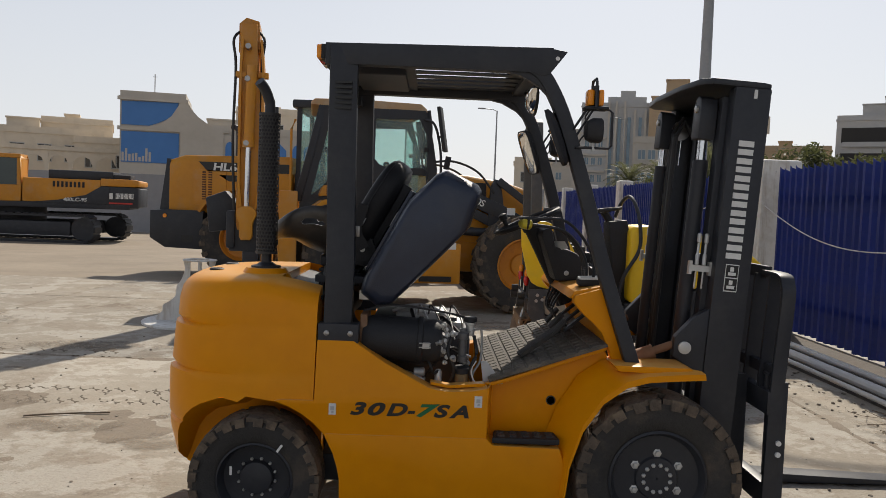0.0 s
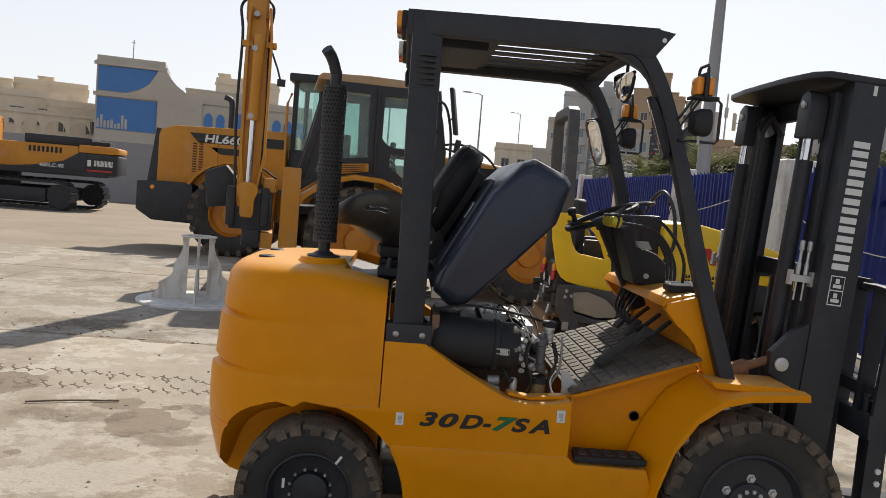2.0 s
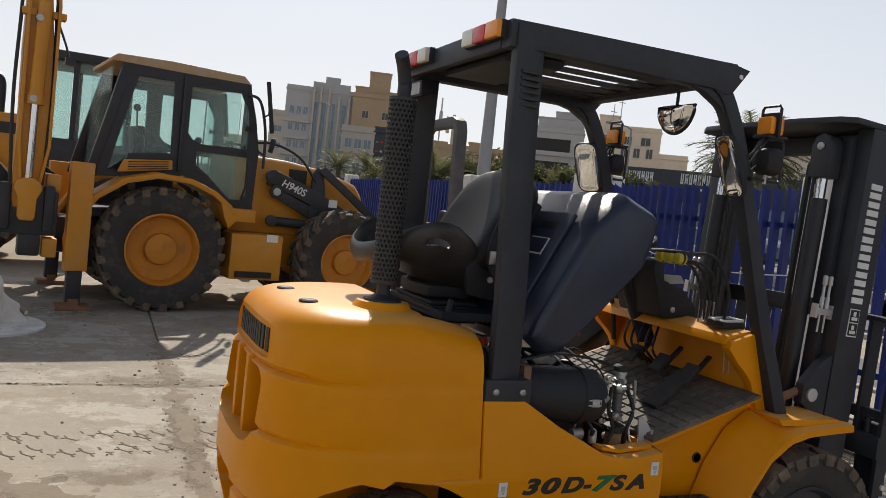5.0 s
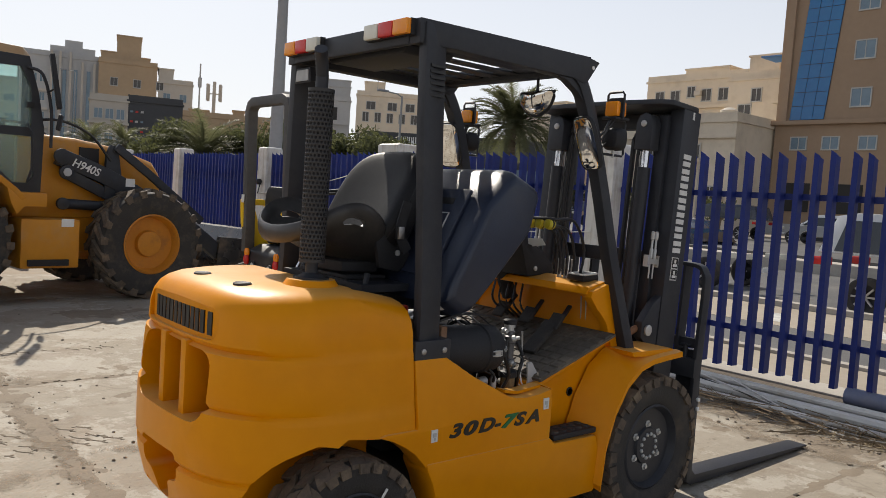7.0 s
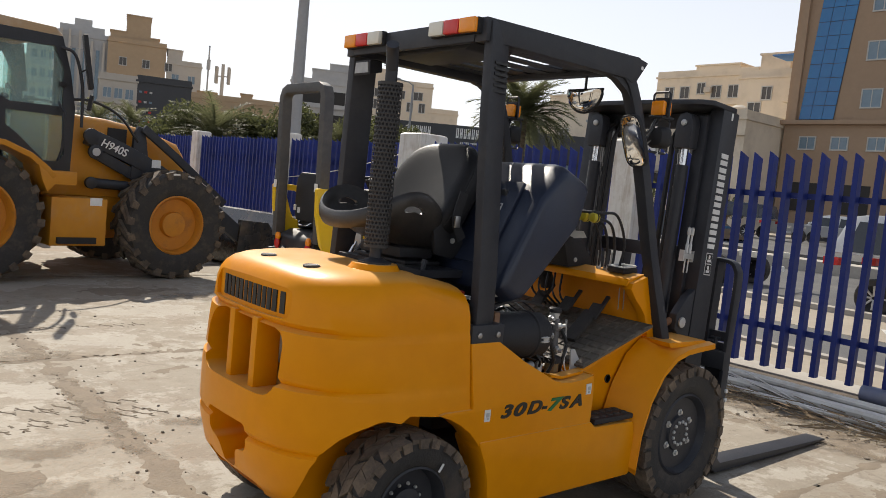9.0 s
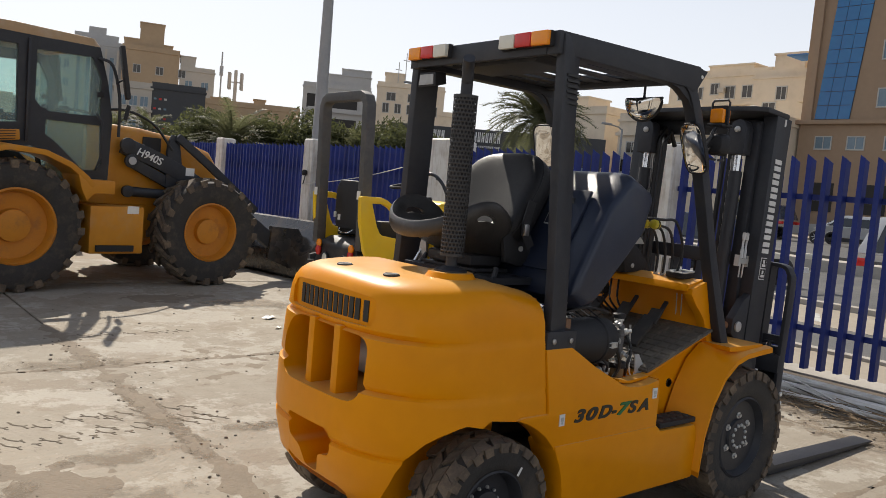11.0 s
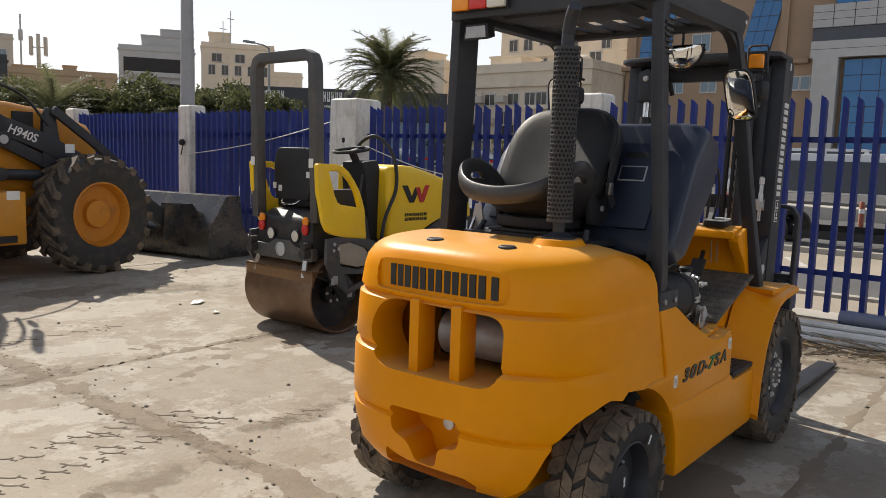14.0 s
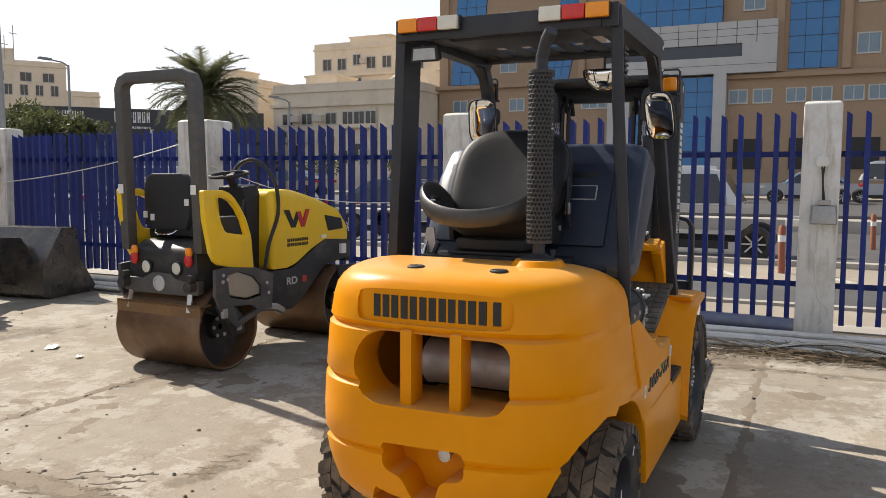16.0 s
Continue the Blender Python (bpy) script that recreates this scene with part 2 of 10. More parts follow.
# ---- building blocks ----
class Shape:
    """Collects solids into one bmesh."""
    def __init__(self):
        self.bm = bmesh.new()

    def face(self, vs):
        try:
            return self.bm.faces.new(vs)
        except ValueError:
            return None

    def box(self, x0, x1, y0, y1, z0, z1, m=None):
        v = [self.bm.verts.new((m @ Vector(p)) if m else p) for p in ((x0, y0, z0), (x1, y0, z0), (x1, y1, z0), (x0, y1, z0), (x0, y0, z1), (x1, y0, z1), (x1, y1, z1), (x0, y1, z1))]
        for q in ((3, 2, 1, 0), (4, 5, 6, 7), (0, 1, 5, 4), (1, 2, 6, 5), (2, 3, 7, 6), (3, 0, 4, 7)):
            self.face([v[i] for i in q])
        return self

    def loft(self, rings, caps=True, closed=True):
        rows = [[self.bm.verts.new(p) for p in r] for r in rings]
        n = len(rows[0])
        for a, b in zip(rows, rows[1:]):
            for i in range(n if closed else n - 1):
                self.face((a[i], a[(i + 1) % n], b[(i + 1) % n], b[i]))
        if caps:
            self.face(rows[0][::-1]); self.face(rows[-1])
        return self

    def prism(self, pts, axis, a, b, m=None):
        put = {'x': lambda u, v, w: (w, u, v), 'y': lambda u, v, w: (u, w, v), 'z': lambda u, v, w: (u, v, w)}[axis]
        rings = [[Vector(put(u, v, w)) for u, v in pts] for w in (a, b)]
        if m:
            rings = [[m @ p for p in r] for r in rings]
        return self.loft(rings)

    def cyl(self, p0, p1, r0, r1=None, n=16, caps=True):
        return self.lathe([(r0, 0), (r0 if r1 is None else r1, (Vector(p1) - Vector(p0)).length)], p0, Vector(p1) - Vector(p0), n, caps)

    def lathe(self, prof, at, axis, n=24, caps=True):
        q = Vector((0, 0, 1)).rotation_difference(Vector(axis).normalized()) if Vector(axis).length else None
        rings = [[Vector(at) + q @ Vector((r * math.cos(2 * math.pi * i / n), r * math.sin(2 * math.pi * i / n), h)) for i in range(n)] for r, h in prof]
        return self.loft(rings, caps)

    def sweep(self, pts, sect, up=(0, 0, 1), caps=True):
        """sect: (u, v) across the path; u sideways, v along up."""
        pts = [Vector(p) for p in pts]
        rings = []
        for i, p in enumerate(pts):
            d = (pts[min(i + 1, len(pts) - 1)] - pts[max(i - 1, 0)]).normalized()
            s = d.cross(Vector(up))
            s = s.normalized() if s.length > 1e-4 else d.cross(Vector((0.3, 1, 0.1))).normalized()
            w = s.cross(d)
            rings.append([p + s * u + w * v for u, v in sect])
        return self.loft(rings, caps)

    def tube(self, pts, r, n=8, caps=True, up=(0.13, 0.31, 0.94)):
        return self.sweep(pts, [(r * math.cos(2 * math.pi * i / n), r * math.sin(2 * math.pi * i / n)) for i in range(n)], up, caps)

    def bar(self, pts, w, h, up=(0, 0, 1)):
        return self.sweep(pts, [(-w / 2, -h / 2), (w / 2, -h / 2), (w / 2, h / 2), (-w / 2, h / 2)], up)

    def ball(self, c, r, n=12):
        rx = r if isinstance(r, tuple) else (r, r, r)
        rings = []
        for j in range(1, n // 2):
            t = math.pi * j / (n // 2)
            rings.append([(c[0] + rx[0] * math.sin(t) * math.cos(2 * math.pi * i / n), c[1] + rx[1] * math.sin(t) * math.sin(2 * math.pi * i / n), c[2] - rx[2] * math.cos(t)) for i in range(n)])
        return self.loft(rings)


def bez(pts, n=8):
    """A smooth curve through the points (Catmull-Rom)."""
    p = [Vector(q) for q in pts]
    p = [p[0] * 2 - p[1]] + p + [p[-1] * 2 - p[-2]]
    out = []
    for a, b, c, d in zip(p, p[1:], p[2:], p[3:]):
        for i in range(n):
            t = i / n
            out.append(0.5 * (2 * b + (c - a) * t + (2 * a - 5 * b + 4 * c - d) * t * t + (3 * b - a - 3 * c + d) * t ** 3))
    return out + [p[-2]]


def finish(sh, bevel=0.0, seg=2, angle=35):
    bm = sh.bm
    bmesh.ops.remove_doubles(bm, verts=bm.verts, dist=1e-5)
    bmesh.ops.recalc_face_normals(bm, faces=bm.faces)
    if bevel:
        es = [e for e in bm.edges if len(e.link_faces) == 2 and e.calc_face_angle(0) > radians(28)]
        bmesh.ops.bevel(bm, geom=es, offset=bevel, segments=seg, profile=0.6, affect='EDGES', clamp_overlap=True)
    for f in bm.faces:
        f.smooth = True
    return bm


def mesh_of(name, sh, material, bevel=0.0, seg=2, angle=35):
    bm = finish(sh, bevel, seg)
    me = bpy.data.meshes.new(name)
    bm.to_mesh(me); bm.free()
    me.set_sharp_from_angle(angle=radians(angle))
    me.materials.append(material)
    return me


def part(name, sh, material, parent, label="", bevel=0.0, seg=2, angle=35, m=None):
    ob = new(name, mesh_of(name, sh, material, bevel, seg, angle))
    ob.parent = parent
    if m is not None:
        ob.matrix_basis = m
    return tagged(ob, label) if label else ob


def thing(name, m, label, category, group="", kind=""):
    ob = new(name)
    ob.empty_display_size = 0.2
    ob.matrix_basis = m
    return tagged(ob, label, category, group, kind)


def carve(sh, cutters):
    """Cut solids out of a solid."""
    def temp(s):
        me = bpy.data.meshes.new("temp")
        bmesh.ops.recalc_face_normals(s.bm, faces=s.bm.faces)
        s.bm.to_mesh(me)
        return new("temp", me)
    base = temp(sh)
    made = [temp(c) for c in cutters]
    for c in made:
        md = base.modifiers.new("cut", 'BOOLEAN')
        md.object, md.operation, md.solver = c, 'DIFFERENCE', 'EXACT'
    bpy.context.view_layer.update()
    me = bpy.data.meshes.new_from_object(base.evaluated_get(bpy.context.evaluated_depsgraph_get()))
    res = Shape()
    res.bm.from_mesh(me)
    for o in (base, *made):
        d = o.data
        bpy.data.objects.remove(o); bpy.data.meshes.remove(d)
    bpy.data.meshes.remove(me)
    return res


def lettering(name, text, size, material, parent, m, shear=0.0, bold=0.0, width=1.0, depth=0.002, label=""):
    cu = bpy.data.curves.new(name, 'FONT')
    cu.body, cu.size, cu.shear, cu.offset, cu.extrude = text, size, shear, bold, depth
    ob = new("temp", cu)
    bpy.context.view_layer.update()
    me = bpy.data.meshes.new_from_object(ob.evaluated_get(bpy.context.evaluated_depsgraph_get()))
    bpy.data.objects.remove(ob); bpy.data.curves.remove(cu)
    me.transform(Matrix.Diagonal((width, 1, 1, 1)))
    me.materials.clear(); me.materials.append(material)
    o = new(name, me)
    o.parent, o.matrix_basis = parent, m
    return tagged(o, label or "printed type lettering")


def bars_sign(name, count, w, h, gap, material, parent, m, label, depth=0.002):
    """A row of plain letter-sized marks, two strokes each."""
    s = Shape()
    for i in range(count):
        x = i * (w + gap)
        s.box(x, x + w * 0.36, 0, h, 0, depth); s.box(x + w * 0.62, x + w, 0, h, 0, depth)
        s.box(x + w * 0.36, x + w * 0.62, h * 0.36 if i % 2 else 0, h * (0.62 if i % 2 else 0.2), 0, depth)
    return part(name, s, material, parent, label, m=m)


def tyre(parent, c, r, w, rim, lugs, rim_mat, axis=1, out=-1, lug_h=0.02, rim_label="", dish=0.06, bolts=0, chevron=0.5, bolt_r=0.0, fill=0.24, blocks=False):
    """A wheel about an axle along y: tyre with tread blocks, dished rim, hub and bolts. out: side that is seen."""
    wheel = new("wheel"); wheel.parent = parent; wheel.empty_display_size = 0.1
    wheel.matrix_basis = pose(*c)
    h = w / 2
    prof = [(rim, -h * 0.80), (rim * 1.08, -h * 0.93), (rim + (r - rim) * 0.45, -h), (rim + (r - rim) * 0.8, -h * 0.97), (r - lug_h, -h * 0.82), (r - lug_h, 0), (r - lug_h, h * 0.82), (rim + (r - rim) * 0.8, h * 0.97), (rim + (r - rim) * 0.45, h), (rim * 1.08, h * 0.93), (rim, h * 0.80)]
    part("tyre", Shape().lathe(prof, (0, 0, 0), (0, 1, 0), 40, caps=False), RUB, wheel, "dusty black rubber tyre", angle=50)
    s = Shape()
    if blocks:
        # closed block tread: zigzag grooves between four rows of blocks
        for row, (ya, yb, da0, skew) in enumerate(((-1.0, -0.46, 0.0, -0.35), (-0.42, -0.02, 0.5, 0.45), (0.02, 0.42, 0.0, -0.45), (0.46, 1.0, 0.5, 0.35))):
            for i in range(lugs):
                da = 2 * math.pi / lugs
                ring = []
                for rr in (r - lug_h * 1.3, r):
                    for u, v in ((-fill, ya), (fill, ya), (fill, yb), (-fill, yb)):
                        a = da * (i + da0 + u + skew * ((v - ya) / (yb - ya) - 0.5) + (0.10 if (i % 2) else -0.06))
                        edge_ = 0.4 if abs(v) > 0.95 else 0.0
                        rr2 = rr - lug_h * edge_
                        ring.append((rr2 * math.cos(a), v * h * (0.99 if edge_ else 1.0), rr2 * math.sin(a)))
                s.loft([ring[:4], ring[4:]])
        for side in (-1, 1):
            for i in range(lugs):
                q = []
                for rr, yy in ((r - lug_h * 0.5, 0.97), (r - lug_h * 3.0, 1.01)):
                    for u in (-0.30, 0.30):
                        a = 2 * math.pi / lugs * (i + (0.5 if side > 0 else 0.0) + u + (0.10 if (i % 2) else -0.06) + 0.17 * side)
                        for dy in (-0.03, 0.010):
                            q.append((rr * math.cos(a), side * (yy * h + dy), rr * math.sin(a)))
                s.loft([[q[0], q[1], q[3], q[2]], [q[4], q[5], q[7], q[6]]])
    for i in range(0 if blocks else lugs):
        for side in (-1, 1):
            a0 = 2 * math.pi * (i + (0.5 if side > 0 else 0)) / lugs
            da = 2 * math.pi / lugs
            ring = []
            for rr in (r - lug_h * 1.3, r):
                k = 0.0 if rr < r else 0.04
                for u, y in ((-fill + k, side * h * 0.03), (fill - k, side * h * 0.03), (fill - k + chevron, side * h * (1.0 - k)), (-fill + k + chevron, side * h * (1.0 - k))):
                    a = a0 + da * u
                    rr2 = rr - (lug_h * 0.5 if abs(y) > h * 0.9 else 0)
                    ring.append((rr2 * math.cos(a), y, rr2 * math.sin(a)))
            s.loft([ring[:4], ring[4:]])
            # shoulder bar down the sidewall
            q = []
            for rr, yy in ((r - lug_h * 0.4, h * 0.99), (rim + (r - rim) * 0.68, h * 1.0)):
                for u in (0.04 - fill + chevron, fill - 0.04 + chevron):
                    a = a0 + da * u
                    for dy in (-0.03, 0.012):
                        q.append((rr * math.cos(a), side * (yy + dy), rr * math.sin(a)))
            s.loft([[q[0], q[1], q[3], q[2]], [q[4], q[5], q[7], q[6]]])
    tagged(part("tread", s, TREAD, wheel, "dirty rubber tread blocks"), kind="stuff")
    o = out
    prof = [(rim * 1.02, o * h * 0.86), (rim * 0.97, o * h * 0.9), (rim * 0.93, o * h * 0.8), (rim * 0.88, o * (h * 0.8 - dish)), (rim * 0.45, o * (h * 0.8 - dish * 1.15)), (rim * 0.42, o * (h * 0.8 - dish * 0.6)), (rim * 0.30, o * (h * 0.8 - dish * 0.5)), (rim * 0.02, o * (h * 0.8 - dish * 0.45))]
    part("rim", Shape().lathe(prof, (0, 0, 0), (0, 1, 0), 36, caps=False), rim_mat, wheel, rim_label, angle=30)
    part("inner_rim", Shape().lathe([(rim * 1.01, -o * h * 0.86), (rim * 0.9, -o * h * 0.6), (rim * 0.05, -o * h * 0.5)], (0, 0, 0), (0, 1, 0), 24, caps=False), rim_mat, wheel)
    if bolts:
        for i in range(bolts):
            a = 2 * math.pi * i / bolts + 0.3
            rr = bolt_r or rim * 0.62
            y0 = o * (h * 0.8 - dish * (1.08 if rr > rim * 0.45 else 0.56))
            part("bolt", Shape().lathe([(rim * 0.046, 0), (rim * 0.046, 0.007), (rim * 0.028, 0.011)], (rr * math.cos(a), y0, rr * math.sin(a)), (0, o, 0), 6), ZINC, wheel, "zinc wheel bolt")
    return wheel

# ---- ground ----
def concrete(name):
    """Sun-bleached concrete: blotches, dark cracked mud patches, hairline cracks, grit."""
    m = surf(name, (0.324, 0.284, 0.226), (0.239, 0.205, 0.158), rough=0.92, big=0.55, fine=9, bump=0.5, bscale=45, mix=0.5, dirt=(0.152, 0.122, 0.091), dirt_amt=0.75, dirt_scale=0.9, piece=0.05)
    n, k = m.node_tree.nodes, m.node_tree.links.new
    b = n["Principled BSDF"]
    src = b.inputs["Base Color"].links[0].from_socket
    tc = n.new("ShaderNodeTexCoord")
    warp = n.new("ShaderNodeTexNoise"); warp.inputs["Scale"].default_value = 1.3; warp.inputs["Detail"].default_value = 6
    k(tc.outputs["Object"], warp.inputs["Vector"])
    mxv = n.new("ShaderNodeMix"); mxv.data_type = 'RGBA'; mxv.inputs["Factor"].default_value = 0.12
    k(tc.outputs["Object"], mxv.inputs["A"]); k(warp.outputs["Color"], mxv.inputs["B"])
    def cracks(scale, width, amt, col, mask_scale, lo, hi):
        nonlocal src
        v = n.new("ShaderNodeTexVoronoi"); v.feature = 'DISTANCE_TO_EDGE'; v.inputs["Scale"].default_value = scale
        k(mxv.outputs["Result"], v.inputs["Vector"])
        r = n.new("ShaderNodeMapRange"); r.inputs["From Max"].default_value = width; r.inputs["To Min"].default_value, r.inputs["To Max"].default_value = amt, 0.0
        k(v.outputs["Distance"], r.inputs["Value"])
        mk = n.new("ShaderNodeTexNoise"); mk.inputs["Scale"].default_value = mask_scale; mk.inputs["Detail"].default_value = 3
        k(tc.outputs["Object"], mk.inputs["Vector"])
        mr2 = n.new("ShaderNodeMapRange"); mr2.inputs["From Min"].default_value, mr2.inputs["From Max"].default_value = lo, hi
        k(mk.outputs["Fac"], mr2.inputs["Value"])
        mu = n.new("ShaderNodeMath"); mu.operation = 'MULTIPLY'; k(r.outputs[0], mu.inputs[0]); k(mr2.outputs[0], mu.inputs[1])
        mx = n.new("ShaderNodeMix"); mx.data_type = 'RGBA'; mx.inputs["B"].default_value = (*col, 1)
        k(mu.outputs[0], mx.inputs["Factor"]); k(src, mx.inputs["A"]); src = mx.outputs["Result"]
    def stains(scale, lo, hi, amt, col):
        nonlocal src
        sn = n.new("ShaderNodeTexNoise"); sn.inputs["Scale"].default_value = scale; sn.inputs["Detail"].default_value = 11; sn.inputs["Roughness"].default_value = 0.72
        k(tc.outputs["Object"], sn.inputs["Vector"])
        sr = n.new("ShaderNodeMapRange"); sr.inputs["From Min"].default_value, sr.inputs["From Max"].default_value, sr.inputs["To Max"].default_value = lo, hi, amt
        k(sn.outputs["Fac"], sr.inputs["Value"])
        sx = n.new("ShaderNodeMix"); sx.data_type = 'RGBA'; sx.inputs["B"].default_value = (*col, 1)
        k(sr.outputs[0], sx.inputs["Factor"]); k(src, sx.inputs["A"]); src = sx.outputs["Result"]
    cracks(0.42, 0.006, 0.7, (0.104, 0.087, 0.065), 0.45, 0.54, 0.60)
    cracks(9.0, 0.06, 0.75, (0.113, 0.087, 0.065), 0.9, 0.56, 0.66)
    cracks(3.0, 0.03, 0.4, (0.131, 0.104, 0.078), 1.4, 0.58, 0.64)
    stains(0.23, 0.48, 0.62, 0.5, (0.252, 0.204, 0.148))
    stains(0.9, 0.515, 0.545, 0.62, (0.43, 0.395, 0.335))
    stains(2.4, 0.555, 0.575, 0.45, (0.409, 0.378, 0.322))
    stains(1.7, 0.545, 0.565, 0.5, (0.217, 0.170, 0.122))
    stains(34.0, 0.56, 0.66, 0.42, (0.131, 0.104, 0.078))
    stains(15.0, 0.57, 0.70, 0.5, (0.435, 0.400, 0.339))
    stains(6.0, 0.60, 0.64, 0.55, (0.148, 0.117, 0.087))
    k(src, b.inputs["Base Color"])
    return m


CONC = concrete("old concrete")
DIRT = surf("packed dirt", (0.30, 0.245, 0.18), (0.22, 0.175, 0.125), rough=0.95, big=0.5, fine=6, bump=0.5, bscale=20, dirt=(0.17, 0.13, 0.095), dirt_amt=0.5, dirt_scale=0.8)
SOIL = surf("dark soil strip", (0.115, 0.088, 0.064), (0.062, 0.050, 0.037), rough=0.95, big=2, fine=20, bump=0.8, bscale=30)
ASPH = surf("grey asphalt", (0.090, 0.088, 0.086), (0.068, 0.067, 0.065), rough=0.62, big=0.3, fine=12, bump=0.3, bscale=60, dirt=(0.2, 0.18, 0.15), dirt_amt=0.35, dirt_scale=0.7)
KERB = surf("concrete kerb", (0.42, 0.39, 0.34), (0.33, 0.3, 0.26), rough=0.9, big=1, fine=10, bump=0.2)
PAVE = surf("sandy pavement", (0.33, 0.285, 0.225), (0.26, 0.22, 0.17), rough=0.92, big=0.7, fine=9, bump=0.3, bscale=30)


def setting(name, sh, material, label, category, bevel=0.0, angle=35, m=None):
    ob = new(name, mesh_of(name, sh, material, bevel, 2, angle))
    if m is not None:
        ob.matrix_basis = m
    return tagged(ob, label, category, kind="structure")


def fall(x, y):
    """The yard falls away gently beyond the concrete; the street rises a little on its far side."""
    z = -0.02
    if x < 4:
        z -= float(np.interp(y, (14.0, 15.2, 18.0, 29.6, 50.0), (0.0, 0.13, 0.16, 0.39, 0.88))) * min(1.0, max(0.0, (3 - x) / 6))
        z = max(z, -0.9)
    elif x > 22:
        z += 0.42 * min(1.0, (x - 22) / 8)
    return z


def grid(xs, ys, f, skip=None):
    s = Shape()
    vs = [[s.bm.verts.new((x, y, f(x, y))) for y in ys] for x in xs]
    for i in range(len(xs) - 1):
        for j in range(len(ys) - 1):
            s.face((vs[i][j], vs[i + 1][j], vs[i + 1][j + 1], vs[i][j + 1]))
    return s


gx = [-2500, -600, -200, -100, -60, -40, -30, -24, -20, -16, -13, -10, -7, -5, -3, -1, 1, 2, 3, 3.9, 4, 4.1, 6, 10, 16, 22, 23, 24, 26, 28, 30, 34, 40, 60, 100, 200, 600, 2500]
gy = [-2500, -600, -100, -40, -20, -10, -4, 0, 4, 8, 11, 13, 14, 15, 16, 18, 20, 23, 26, 30, 35, 40, 45, 50, 60, 80, 120, 200, 600, 2500]
ground = setting("ground", grid(gx, gy, lambda x, y: fall(x, y) + 0.012 * noise.noise((x * 0.3, y * 0.3, 0))), DIRT, "packed pale dirt ground of the yard and town", "ground")

# concrete slabs of the yard, four metres square, joints open
slab_mesh = {}
yard = thing("pavement", pose(0, 0, 0), "weathered concrete yard slabs with open joints and cracks", "pavement", kind="structure")
XJ, YJ = [-13.1, -9.1, -5.1, -1.08, 2.95], [-9.05, -5.05, -1.05, 2.95, 6.98, 11.0, 13.4]
rs = random.Random(4)


def slab(x0, x1, y0, y1):
    """A slab with worn edges: the rim wanders a little and dips to the joint."""
    g, n = 0.006, 14
    s = Shape()
    def edge(k):
        out = []
        for i in range(n):
            t = i / n
            for_side = ((x0 + (x1 - x0) * t, y0), (x1, y0 + (y1 - y0) * t), (x1 - (x1 - x0) * t, y1), (x0, y1 - (y1 - y0) * t))[k]
            out.append(for_side)
        return out
    rim = [p for k in range(4) for p in edge(k)]
    cx, cy = (x0 + x1) / 2, (y0 + y1) / 2
    def ring(inset, z, wob):
        r = []
        for x, y in rim:
            sx = (cx - x) / abs(cx - x) if abs(cx - x) > 1e-6 else 0
            sy = (cy - y) / abs(cy - y) if abs(cy - y) > 1e-6 else 0
            ix = inset + wob * (0.5 + noise.noise((x * 2.3, y * 2.3, 3.1)))
            kx = 1 if min(abs(x - x0), abs(x - x1)) < 1e-6 else 0
            ky = 1 if min(abs(y - y0), abs(y - y1)) < 1e-6 else 0
            r.append((x + sx * ix * kx, y + sy * ix * ky, z))
        return r
    s.loft([ring(g, -0.03, 0.003), ring(g, -0.006, 0.008), ring(g + 0.007, 0.0, 0.010)])
    return s


for i in range(len(XJ) - 1):
    for j in range(len(YJ) - 1):
        tagged(part("slab", slab(XJ[i], XJ[i + 1], YJ[j], YJ[j + 1]), CONC, yard), "concrete yard slab")
for j in range(len(YJ) - 1):
    part("slab", slab(2.95, 3.62, YJ[j], YJ[j + 1]), CONC, yard)

# ---- strip by the fence: soil, kerb, pipes ----
setting("soil_strip", Shape().loft([[(3.60, y, 0.0), (3.75, y, 0.03 + 0.02 * noise.noise((y, 1, 0))), (3.95, y, 0.05 + 0.03 * noise.noise((y * 1.7, 5, 0))), (4.35, y, 0.08), (4.35, y, -0.1), (3.60, y, -0.1)] for y in [k * 0.5 - 8 for k in range(80)]]), SOIL, "dark soil strip with dry weeds under the fence", "soil")
setting("fence_footing", Shape().box(4.36, 4.75, -8, 32, -0.2, 0.10), KERB, "rough concrete footing under the steel fence", "footing", bevel=0.02)
setting("pavement", Shape().box(4.75, 6.2, -40, 90, -0.2, 0.03), PAVE, "sandy pavement strip beyond the fence", "pavement")
setting("road", Shape().box(6.2, 21.0, -60, 140, -0.3, 0.0), ASPH, "worn grey asphalt carriageway", "road")
setting("kerb", Shape().box(6.1, 6.25, -60, 140, -0.2, 0.07), KERB, "concrete kerb along the road", "kerb", bevel=0.02)
setting("median", Shape().box(21.0, 22.2, -60, 140, -0.3, 0.35), KERB, "low concrete median kerb between the carriageways", "median", bevel=0.04)
setting("road", Shape().box(22.2, 40.0, -60, 140, -0.3, 0.44), ASPH, "worn grey asphalt far carriageway", "road")
setting("pavement", Shape().box(40.0, 52.0, -60, 140, -0.3, 0.56), PAVE, "pale pavement before the buildings", "pavement", bevel=0.03)

